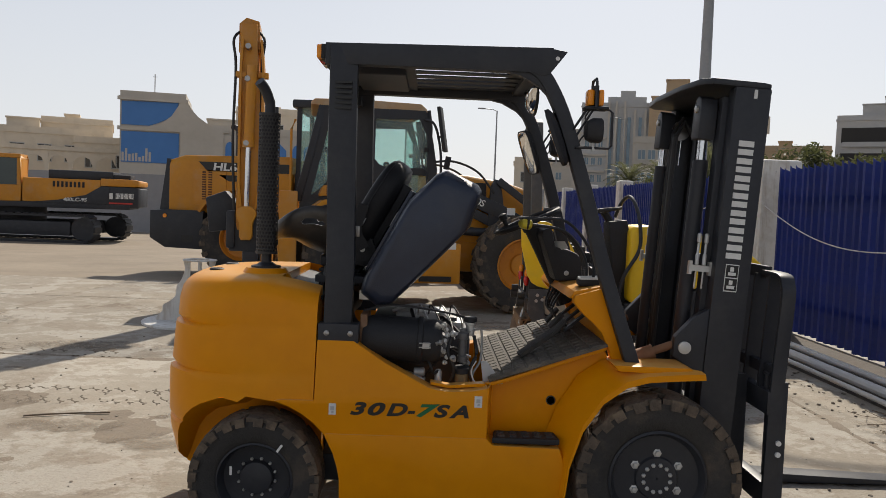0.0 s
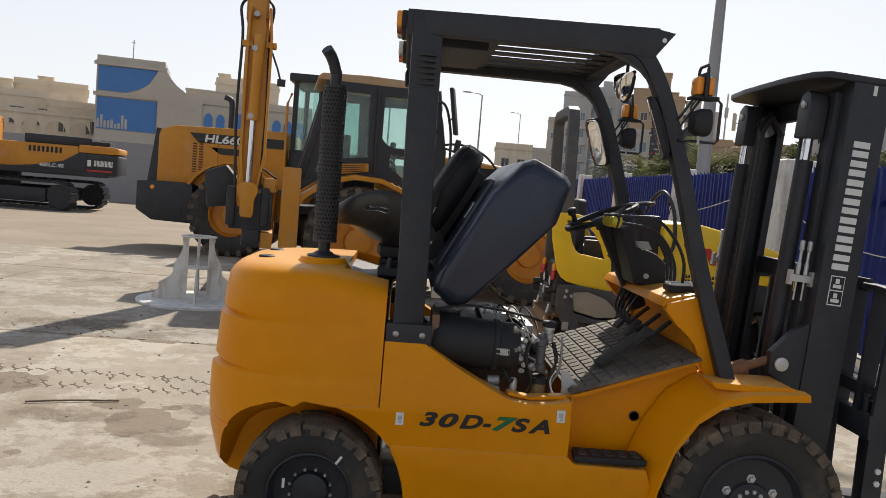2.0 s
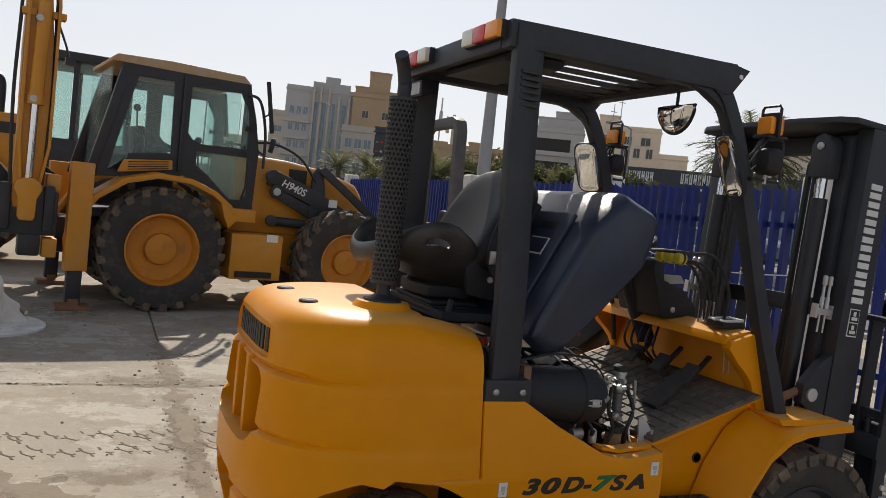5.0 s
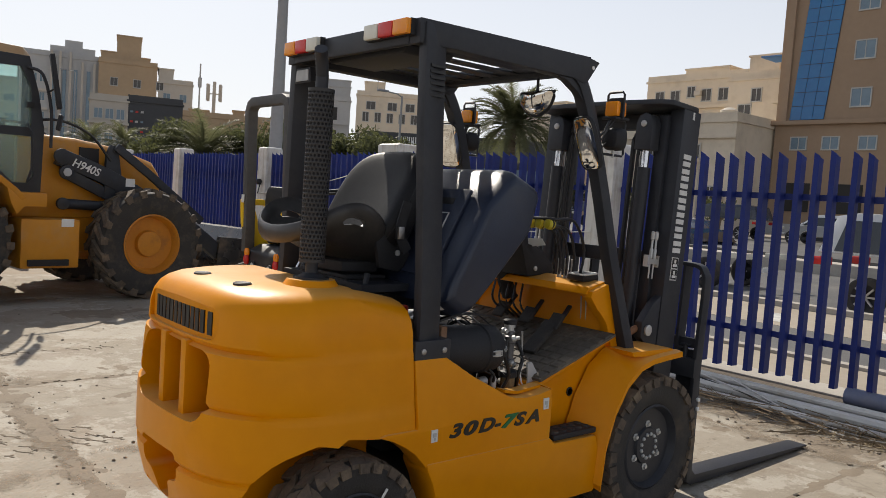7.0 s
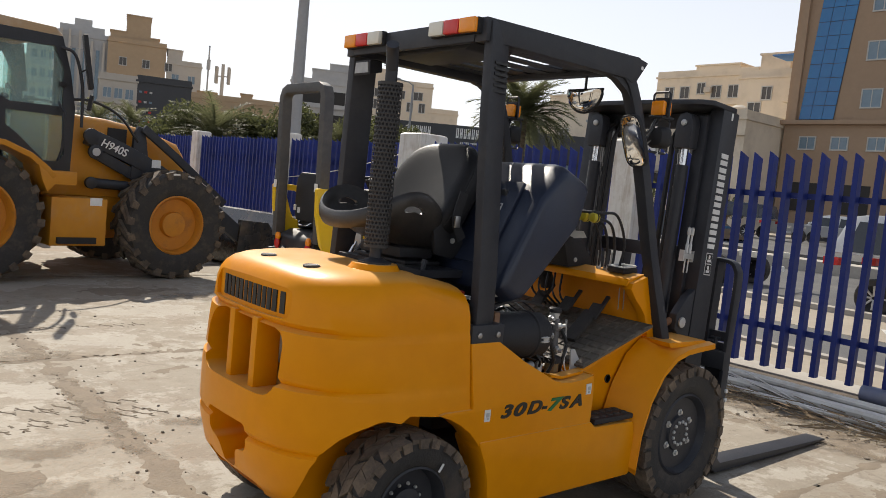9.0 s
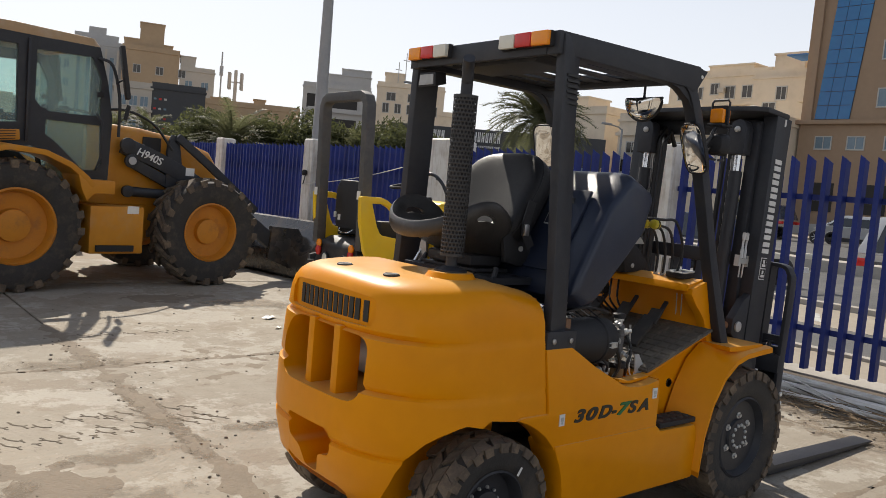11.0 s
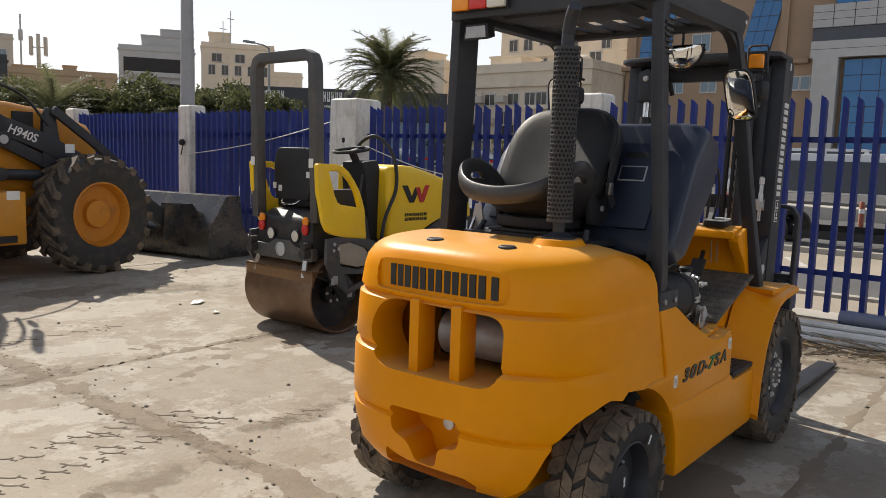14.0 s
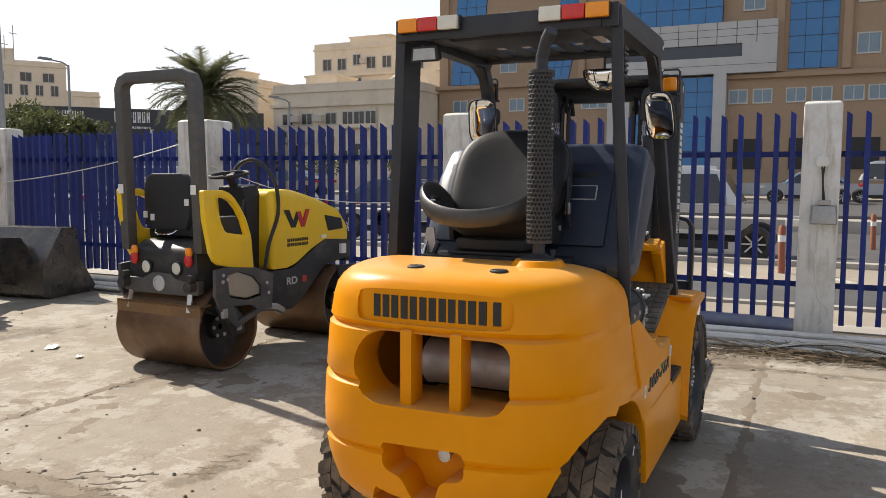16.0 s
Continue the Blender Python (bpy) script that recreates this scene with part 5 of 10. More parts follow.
# ---- overhead guard ----
guard = new("overhead_guard"); guard.parent = FORK
tagged(guard, "black steel overhead guard with slotted roof")
for sd in (-1, 1):
    bot, top = sd * 0.522, sd * 0.462
    rows_ = []
    for xc, y, z in ((-0.383, bot, 0.885), (-0.380, sd * 0.507, 1.2), (-0.392, sd * 0.474, 1.75), (-0.394, top, 2.06), (-0.394, sd * 0.455, 2.130)):
        c, q = math.cos(radians(12)), math.sin(radians(12))
        rows_.append([(xc + u * c, y - sd * u * q + sd * v * c, z) for u, v in ((-0.060, 0.025), (0.060, 0.025), (0.060, -0.025), (-0.060, -0.025))])
    post = part("rear_post", Shape().loft(rows_), BLK, guard, bevel=0.010)
    part("post_foot", Shape().box(-0.462, -0.290, bot - 0.04, bot + 0.04, 0.872, 0.955), BLK, guard, bevel=0.006)
    for x in (-0.425, -0.325):
        part("bolt", Shape().lathe([(0.012, 0), (0.012, 0.006), (0.006, 0.009)], (x, bot + sd * 0.04, 0.915), (0, sd, 0), 8), STEEL, guard)
    for i in range(6):
        part("louvre", Shape().prism([(-0.427 + 0.0, 1.858 + i * 0.0215), (-0.355, 1.858 + i * 0.0215), (-0.355, 1.868 + i * 0.0215), (-0.427, 1.868 + i * 0.0215)], 'y', sd * 0.478 if sd > 0 else -0.502, sd * 0.478 if sd < 0 else 0.502), DARKP, post)
    yt = sd * 0.452
    rail_pts = [(-0.474, 2.136), (-0.18, 2.141), (0.489, 2.151), (0.489, 2.146), (0.551, 2.136), (0.476, 2.038), (0.45, 2.030), (0.39, 2.045), (-0.31, 2.05), (-0.474, 2.045)]
    part("roof_rail", Shape().prism(rail_pts, 'y', yt - 0.032, yt + 0.032), BLK, guard, bevel=0.008)
    # the hole is not cut: a white disc stands for the daylight in it
    part("hole_daylight", Shape().lathe([(0.009, 0), (0.009, 0.002)], (0.508, yt + sd * 0.0325, 2.106), (0, sd, 0), 12), WHITE, guard, "white disc painted as daylight through a drilled hole")
    leg = [(0.40, yt, 2.075), (0.455, yt, 2.035), (0.505, yt, 1.957), (0.545, sd * 0.454, 1.870), (0.584, sd * 0.458, 1.762), (0.622, sd * 0.463, 1.645), (0.659, sd * 0.469, 1.525), (0.712, sd * 0.478, 1.334), (0.762, sd * 0.488, 1.167), (0.826, sd * 0.499, 0.98), (0.893, sd * 0.512, 0.785)]
    part("front_leg", Shape().sweep(bez(leg, 4), [(-0.030, -0.030), (0.030, -0.030), (0.030, 0.030), (-0.030, 0.030)], up=(0, 1, 0)), BLK, guard, bevel=0.008)
    part("gusset", Shape().prism([(0.20, 2.060), (0.478, 2.060), (0.500, 2.005), (0.510, 1.94), (0.495, 1.92), (0.470, 1.957), (0.436, 1.990), (0.355, 2.032), (0.256, 2.052), (0.20, 2.056)], 'y', yt - 0.02, yt + 0.02), BLK, guard, bevel=0.005)
part("rear_beam", Shape().prism([(-0.478, 2.045), (-0.478, 2.130), (-0.37, 2.130), (-0.37, 2.09), (-0.45, 2.085), (-0.45, 2.045)], 'y', -0.42, 0.42), BLK, guard, bevel=0.006)
part("front_beam", Shape().box(0.405, 0.475, -0.42, 0.42, 2.068, 2.136), BLK, guard, bevel=0.01)
part("front_plate", Shape().box(0.34, 0.408, -0.42, 0.42, 2.094, 2.112), BLK, guard)
part("roof_plate", Shape().box(-0.40, -0.10, -0.43, 0.43, 2.076, 2.098), BLK, guard, bevel=0.004)
for i in range(6):
    y = -0.352 + i * 0.128
    part("roof_slat", Shape().loft([[(x, y - 0.037, 2.088), (x, y + 0.037, 2.088), (x, y + 0.037, 2.094), (x, y - 0.037, 2.094)] for x in (-0.11, 0.42)]), BLK, guard)
part("roof_edge", Shape().box(-0.11, 0.42, 0.336, 0.425, 2.086, 2.096), BLK, guard)
part("roof_tray", Shape().loft([[(x, -0.30, 2.072), (x, 0.30, 2.072), (x, 0.26, 2.045), (x, -0.26, 2.045)] for x in (-0.38, -0.14)]), BLK, guard, bevel=0.01)
for sd in (-1, 1):
    lampb = part("tail_light", Shape().box(-0.496, -0.474, min(sd * 0.170, sd * 0.456), max(sd * 0.170, sd * 0.456), 2.074, 2.134), BLKM, guard, "rear lamp cluster in amber, red and white")
    for k, (mt, nm) in enumerate(((AMBER, "amber_lens"), (REDL, "red_lens"), (CLEARL, "clear_lens"))):
        a, b = sd * (0.454 - k * 0.094), sd * (0.364 - k * 0.094)
        part(nm, Shape().box(-0.516, -0.492, min(a, b), max(a, b), 2.076, 2.133), mt, lampb, bevel=0.006)
wl = part("work_lamp", Shape().loft([[(-0.475, 0.415, 1.952), (-0.475, 0.275, 1.952), (-0.475, 0.285, 2.02), (-0.475, 0.405, 2.02)], [(-0.39, 0.39, 1.975), (-0.39, 0.30, 1.975), (-0.39, 0.31, 2.03), (-0.39, 0.38, 2.03)]]), BLKM, guard, "small rear work lamp", bevel=0.006)
part("lens", Shape().prism([(0.290, 1.962), (0.400, 1.962), (0.394, 2.010), (0.296, 2.010)], 'x', -0.479, -0.472), ALU, wl)

# ---- exhaust ----
ex = new("exhaust"); ex.parent = FORK
part("pipe", Shape().tube(bez([(-0.745, -0.27, 1.13), (-0.745, -0.27, 1.5), (-0.745, -0.27, 1.86), (-0.750, -0.276, 1.91), (-0.765, -0.293, 1.955), (-0.785, -0.318, 1.985)], 6), 0.0235, 14), BLK, ex)
part("flange", Shape().lathe([(0.066, 0.022), (0.066, 0.030), (0.045, 0.034), (0.03, 0.045)], (-0.745, -0.27, 1.135), (0, 0, 1), 24), BLK, ex)
part("mount_boss", Shape().lathe([(0.125, -0.03), (0.100, 0.004), (0.088, 0.022), (0.05, 0.024)], (-0.745, -0.27, 1.135), (0, 0, 1), 28), YEL, ex)
SHIELD = surf("dusty heat shield steel", (0.036, 0.034, 0.034), (0.024, 0.023, 0.023), rough=0.55, big=5, fine=40, bump=0.1)
# perforated heat shield: a tube of small plates, each with an eight-sided hole
hs = Shape()
R, N, Z0, Z1 = 0.0475, 20, 1.225, 1.845
M_ = 38
dz = (Z1 - Z0) / M_
ring_at = lambda a, z, r: (-0.745 + r * math.cos(a), -0.27 + r * math.sin(a), z)
for j in range(M_):
    for i in range(N):
        a0 = 2 * math.pi * (i + 0.5 * (j % 2)) / N
        da = 2 * math.pi / N
        edge = [(-0.5, -0.5), (0, -0.5), (0.5, -0.5), (0.5, 0), (0.5, 0.5), (0, 0.5), (-0.5, 0.5), (-0.5, 0)]
        hole = [(0.34 * math.cos(t), 0.34 * math.sin(t)) for t in [math.pi * (1.25 + 0.25 * k) for k in range(8)]]
        vo = [hs.bm.verts.new(ring_at(a0 + u * da, Z0 + (j + 0.5 + v) * dz, R)) for u, v in edge]
        vi = [hs.bm.verts.new(ring_at(a0 + u * da, Z0 + (j + 0.5 + v) * dz, R - 0.0015)) for u, v in hole]
        for k in range(8):
            hs.face((vo[k], vo[(k + 1) % 8], vi[(k + 1) % 8], vi[k]))
for z in (Z0 - 0.006, Z1 - 0.006):
    hs.lathe([(R + 0.0012, 0), (R + 0.0012, 0.012), (R - 0.003, 0.012), (R - 0.003, 0)], (-0.745, -0.27, z), (0, 0, 1), 28, caps=False)
part("heat_shield", hs, SHIELD, ex, "perforated black heat shield")
part("shield_core", Shape().lathe([(0.0385, 0), (0.0385, 0.615)], (-0.745, -0.27, 1.228), (0, 0, 1), 18), BLKM, ex)

# ---- raised engine hood with seat ----
hood = new("engine_hood"); hood.parent = FORK
tagged(hood, "blue-black moulded engine hood tipped open")
def hood_ring(y, k, dx=0.0):
    """Side outline at depth y; k pulls it in towards the middle."""
    pts = [(-0.300, 1.075), (-0.285, 1.14), (-0.10, 1.485), (0.015, 1.60), (0.06, 1.618), (0.195, 1.560), (0.212, 1.53), (0.165, 1.375), (0.06, 1.26), (-0.06, 1.135), (-0.165, 1.03), (-0.225, 1.02)]
    cx, cz = -0.05, 1.30
    return [(cx + (x - cx) * k + dx, y, cz + (z - cz) * k) for x, z in pts]
part("shell", Shape().loft([hood_ring(-0.525, 0.82), hood_ring(-0.51, 0.92), hood_ring(-0.475, 0.98), hood_ring(-0.42, 1.01), hood_ring(0.36, 1.0), hood_ring(0.42, 0.96), hood_ring(0.45, 0.85)]), HOOD, hood, bevel=0.014, angle=28)
tf = Matrix.Translation((-0.175, 0, 1.345)) @ Matrix.Rotation(radians(-61.8), 4, 'Y')     # along the lid: x up the lid, z out of it
part("lid_panel", Shape().box(-0.20, 0.20, -0.40, 0.38, 0.0, 0.018, tf), HOOD, hood, bevel=0.006)
part("air_vent_frame", Shape().prism([(0.015, -0.34), (0.085, -0.34), (0.085, -0.22), (0.015, -0.22)], 'z', 0.017, 0.022, tf), GREYP, hood, "thin outlined label plate")
part("label_plate", Shape().prism([(0.020, -0.335), (0.080, -0.335), (0.080, -0.225), (0.020, -0.225)], 'z', 0.018, 0.0235, tf), HOOD, hood)
part("upper_slot", Shape().prism([(0.125, -0.335), (0.155, -0.335), (0.155, -0.225), (0.125, -0.225)], 'z', 0.016, 0.019, tf), DARKP, hood)
part("latch", Shape().box(-0.30, -0.24, -0.47, -0.42, 1.05, 1.09).cyl((-0.26, -0.47, 1.10), (-0.20, -0.47, 1.05), 0.008), STEEL, hood)
seat = new("seat"); seat.parent = FORK
tagged(seat, "black vinyl operator seat lying back on the tipped hood")
def slab_ring(m, w, h, z, rr=0.3):
    out = []
    for i in range(24):
        a = 2 * math.pi * i / 24
        c, s_ = math.cos(a), math.sin(a)
        out.append(m @ Vector((w * math.copysign(abs(c) ** 0.55, c), h * math.copysign(abs(s_) ** 0.55, s_), z)))
    return out
cm = Matrix.Translation((-0.205, 0.02, 1.42)) @ Matrix.Rotation(radians(-61), 4, 'Y')
part("seat_base", Shape().box(-0.20, 0.16, -0.20, 0.20, -0.035, 0.03, cm), BLKM, seat, bevel=0.015)
# cushion: a domed pad, rounded at its upper end, with raised side rolls
def pad_ring(k, z, bow):
    out = []
    for i in range(40):
        a = 2 * math.pi * i / 40
        c, s_ = math.cos(a), math.sin(a)
        e = 0.75 if c > 0 else 0.42
        x = (0.245 if c > 0 else 0.235) * k * math.copysign(abs(c) ** e, c)
        y = 0.268 * k * math.copysign(abs(s_) ** 0.62, s_)
        out.append(cm @ Vector((x, y, z + bow * (abs(y) / 0.268) ** 2.2)))
    return out
part("cushion", Shape().loft([pad_ring(*r) for r in ((0.80, 0.0, 0), (0.94, 0.012, 0), (0.995, 0.04, 0), (1.0, 0.07, 0.005), (0.975, 0.095, 0.010), (0.93, 0.108, 0.015), (0.86, 0.115, 0.018), (0.75, 0.118, 0.018), (0.60, 0.119, 0.016), (0.3, 0.116, 0.01), (0.05, 0.116, 0.0))]), VINYL, seat, "padded black vinyl cushion with a stitched rim", angle=50)
part("piping", Shape().tube([p for p in pad_ring(0.985, 0.088, 0.008)] + [pad_ring(0.985, 0.088, 0.008)[0]], 0.003, 6), BLKM, seat)
# backrest lies rearward: a bowl with a thick rolled rim, high at the two wings
rim = bez([(-0.355, -0.185, 1.300), (-0.40, -0.215, 1.365), (-0.48, -0.235, 1.412), (-0.56, -0.238, 1.418), (-0.635, -0.226, 1.395), (-0.70, -0.180, 1.355), (-0.745, -0.10, 1.325), (-0.76, 0.02, 1.312),
           (-0.745, 0.14, 1.325), (-0.70, 0.225, 1.358), (-0.635, 0.272, 1.398), (-0.56, 0.284, 1.418), (-0.48, 0.281, 1.412), (-0.40, 0.258, 1.365), (-0.355, 0.225, 1.300), (-0.345, 0.12, 1.275), (-0.345, -0.08, 1.275), (-0.355, -0.185, 1.300)], 3)[:-1]
cen = Vector((-0.53, 0.022, 0))
def bowl_ring(k, dz, flat, floor):
    return [Vector((cen.x + (p[0] - cen.x) * k, cen.y + (p[1] - cen.y) * k, (p[2] + dz) * (1 - flat) + (floor - 0.36 * (cen.x + (p[0] - cen.x) * k + 0.48)) * flat)) for p in rim]
bowl = Shape().loft([bowl_ring(*r) for r in ((0.10, 0, 1, 1.205), (0.45, 0, 1, 1.207), (0.72, 0, 0.85, 1.215), (0.88, -0.085, 0.5, 1.235), (0.985, -0.06, 0.1, 1.30), (1.03, -0.03, 0, 0), (1.045, -0.004, 0, 0), (1.03, 0.018, 0, 0), (0.995, 0.026, 0, 0), (0.955, 0.014, 0, 0), (0.925, -0.018, 0, 0), (0.88, -0.05, 0.25, 1.27), (0.70, -0.05, 0.8, 1.262), (0.35, 0, 1, 1.258), (0.08, 0, 1, 1.256))])
grip = Shape().prism([(-0.60, 1.368), (-0.585, 1.383), (-0.545, 1.388), (-0.50, 1.376), (-0.487, 1.362), (-0.50, 1.353), (-0.545, 1.362), (-0.59, 1.358)], 'y', -0.5, 0.5)
part("backrest", carve(bowl, [grip]), VINYL_LIT, seat, "black vinyl backrest folded flat, wings with grip slots", angle=50)
part("backrest_shell", Shape().loft([[(x, y, z) for x, y in ((-0.36 - d, -0.15 + d), (-0.52 + d, -0.13 + d), (-0.54 + d, 0.02), (-0.52 + d, 0.17 - d), (-0.36 - d, 0.19 - d))] for z, d in ((1.15, 0.03), (1.165, 0.0), (1.205, 0.0), (1.215, 0.03))]), BLKM, seat, bevel=0.008)
for k in range(5):
    part("bellows_fold", Shape().box(-0.52 + 0.006 * (k % 2), -0.33, -0.17 + 0.008 * (k % 2), 0.21 - 0.008 * (k % 2), 1.075 + k * 0.016, 1.089 + k * 0.016), BLKM, seat, bevel=0.005)
for sd in (-1, 1):
    part("recliner", Shape().prism([(-0.40, 1.19), (-0.42, 1.29), (-0.36, 1.34), (-0.27, 1.30), (-0.24, 1.22), (-0.30, 1.17)], 'y', 0.02 + sd * 0.225 - 0.012, 0.02 + sd * 0.225 + 0.012), BLKM, seat, bevel=0.006)
    part("recliner_bolt", Shape().lathe([(0.012, 0), (0.012, 0.006), (0.004, 0.008)], (-0.315, 0.02 + sd * 0.238, 1.25), (0, sd, 0), 10), ZINC, seat)
part("stay_bracket", Shape().prism([(0.30, 1.05), (0.40, 1.05), (0.36, 1.24), (0.325, 1.24)], 'x', -0.415, -0.405), ALU, hood, "pale stay bracket")
part("belt", Shape().bar(bez([(-0.30, -0.262, 1.26), (-0.34, -0.262, 1.34), (-0.31, -0.262, 1.46)], 5), 0.006, 0.045, up=(1, 0, 0)), BLKM, seat)
part("buckle", Shape().box(-0.355, -0.325, -0.274, -0.252, 1.31, 1.36), STEEL, seat, "bright belt buckle", bevel=0.004)
part("strap", Shape().bar([(-0.318, -0.245, 1.36), (-0.262, -0.215, 1.47)], 0.022, 0.004, up=(1, 0, 0)), STEEL, seat)
part("seat_rail", Shape().box(-0.52, -0.28, -0.28, 0.34, 1.10, 1.13).tube([(-0.50, -0.24, 1.04), (-0.47, -0.24, 1.17)], 0.012).tube([(-0.50, 0.34, 1.02), (-0.42, 0.30, 1.17)], 0.012), BLK, seat)
part("gas_strut", Shape().cyl((-0.50, 0.37, 1.0), (-0.42, 0.36, 1.16), 0.011).cyl((-0.42, 0.36, 1.16), (-0.38, 0.355, 1.24), 0.006), CHROME, hood)
part("red_cap", Shape().lathe([(0.018, 0), (0.018, 0.02), (0.012, 0.024)], (-0.42, -0.42, 1.045), (0, 0, 1), 12), REDP, FORK, "small red filler cap")
part("radiator_cover", Shape().loft([[(-0.66, -0.40, 1.10), (-0.66, 0.40, 1.10), (-0.66, 0.40, 1.085), (-0.66, -0.40, 1.085)], [(-0.46, -0.45, 1.055), (-0.46, 0.45, 1.055), (-0.46, 0.45, 1.04), (-0.46, -0.45, 1.04)]]), BLK, FORK, "dark radiator cover plate")

# ---- engine ----
CASTG = surf("grey cast metal", (0.16, 0.16, 0.165), (0.09, 0.09, 0.095), rough=0.5, metal=0.4, big=6, fine=40, bump=0.2, bscale=150)
eng = new("engine"); eng.parent = FORK
tagged(eng, "exposed diesel engine with black air cleaner and hoses")
part("engine_block", Shape().box(-0.30, 0.20, -0.18, 0.26, 0.40, 0.86).box(-0.26, 0.14, -0.12, 0.20, 0.86, 0.94), BLK, eng, bevel=0.02)
part("rocker_cover", Shape().box(-0.155, 0.08, -0.12, 0.10, 0.86, 0.958).box(0.03, 0.17, -0.14, 0.04, 0.86, 0.918), ALU, eng, "grey cast rocker cover", bevel=0.015)
ac = part("air_cleaner", Shape().lathe([(0.05, -0.04), (0.085, -0.035), (0.098, 0.0), (0.098, 0.20), (0.104, 0.205), (0.104, 0.222), (0.096, 0.228), (0.096, 0.285), (0.082, 0.305), (0.03, 0.31)], (-0.245, -0.43, 0.882), (1, 0, -0.03), 28), BLKM, eng, "black ribbed air cleaner canister")
part("clip", Shape().box(-0.02, 0.01, -0.536, -0.526, 0.857, 0.883).tube([(-0.035, -0.534, 0.862), (0.015, -0.536, 0.862), (0.015, -0.536, 0.880), (-0.035, -0.534, 0.880)], 0.003, 6), ZINC, ac)
part("label", Shape().box(-0.16, -0.10, -0.485, -0.478, 0.925, 0.945), WHITE, ac, "pale label")
part("cleaner_bracket", Shape().box(-0.29, -0.26, -0.50, -0.30, 0.80, 0.99), RUST, eng, bevel=0.004)
part("intake_hose", Shape().tube(bez([(-0.25, -0.43, 0.88), (-0.34, -0.42, 0.92), (-0.38, -0.3, 0.98), (-0.36, -0.1, 1.0)], 5), 0.045, 12), HOSE, eng)
# fuel filter column, caps and fittings
part("filter_head", Shape().lathe([(0.010, 0), (0.024, 0.004), (0.024, 0.03), (0.018, 0.034), (0.018, 0.10), (0.026, 0.105), (0.026, 0.13), (0.016, 0.135), (0.016, 0.15)], (0.155, -0.44, 0.785), (0, 0, 1), 16), CASTG, eng, "grey cast filter head")
part("filter_cap", Shape().lathe([(0.030, 0), (0.040, 0.004), (0.040, 0.026), (0.030, 0.032)], (0.155, -0.44, 0.738), (0, 0, 1), 18), BLKM, eng)
part("filter_bowl", Shape().lathe([(0.010, 0), (0.028, 0.006), (0.032, 0.02), (0.032, 0.062)], (0.155, -0.44, 0.676), (0, 0, 1), 18), surf("amber sediment bowl", (0.30, 0.22, 0.12), (0.20, 0.15, 0.08), rough=0.15, bump=0), eng, "amber sediment bowl")
part("filler_cap", Shape().lathe([(0.022, 0), (0.030, 0.004), (0.030, 0.018), (0.024, 0.024)], (0.187, -0.40, 0.958), (0, 0, 1), 16), BLKM, eng, "black round cap")
part("filler_neck", Shape().lathe([(0.020, 0), (0.020, 0.018), (0.024, 0.02), (0.024, 0.03), (0.019, 0.032), (0.019, 0.045), (0.024, 0.047), (0.024, 0.058)], (0.187, -0.40, 0.90), (0, 0, 1), 14), ZINC, eng)
part("return_pipe", Shape().tube(bez([(0.235, -0.43, 0.93), (0.240, -0.43, 0.86), (0.232, -0.44, 0.79), (0.205, -0.45, 0.745), (0.205, -0.455, 0.705), (0.245, -0.46, 0.685)], 5), 0.0055, 8), ALU, eng)
part("wire_loop", Shape().tube(bez([(0.215, -0.47, 0.80), (0.195, -0.475, 0.76), (0.21, -0.475, 0.71), (0.245, -0.47, 0.70), (0.25, -0.47, 0.75)], 5), 0.0035, 6), WHITE, eng)
part("bay_plate", Shape().prism([(0.235, 0.80), (0.262, 0.80), (0.335, 0.705), (0.25, 0.69)], 'y', -0.476, -0.468), GREYP, eng, "pale grey cover plate")
part("starter", Shape().lathe([(0.008, 0), (0.020, 0.003), (0.020, 0.045), (0.013, 0.05)], (-0.055, -0.47, 0.742), (1, 0, 0.05), 14), ALU, eng)
part("sensor", Shape().lathe([(0.008, 0), (0.016, 0.006), (0.016, 0.045), (0.010, 0.055)], (0.052, -0.455, 0.70), (0, 0, 1), 12), ZINC, eng)
part("hose", Shape().tube(bez([(0.00, -0.47, 0.80), (0.02, -0.49, 0.77), (0.03, -0.48, 0.74), (0.055, -0.46, 0.75)], 5), 0.006, 7), HOSE, eng)
part("hose", Shape().tube(bez([(0.11, -0.46, 0.91), (0.09, -0.48, 0.84), (0.12, -0.48, 0.76), (0.10, -0.46, 0.69)], 5), 0.008, 7), HOSE, eng)
part("hose", Shape().tube(bez([(0.205, -0.42, 0.90), (0.215, -0.46, 0.83), (0.19, -0.47, 0.76), (0.20, -0.45, 0.70)], 5), 0.008, 7), HOSE, eng)
part("breather_hose", Shape().tube(bez([(-0.17, -0.10, 0.955), (-0.10, -0.12, 0.985), (-0.02, -0.13, 0.99), (0.06, -0.15, 0.965), (0.10, -0.18, 0.925)], 5), 0.008, 8), GREYP, eng, "pale breather hose")
for i in range(7):
    part("banjo_bolt", Shape().lathe([(0.006, 0), (0.011, 0.002), (0.011, 0.010), (0.007, 0.012), (0.007, 0.022)], (0.075 + 0.012 * (i % 2), -0.455, 0.785 + 0.024 * i), (0.5 - (i % 3) * 0.4, -1, 0.2), 8), ZINC, eng)
rh = random.Random(7)
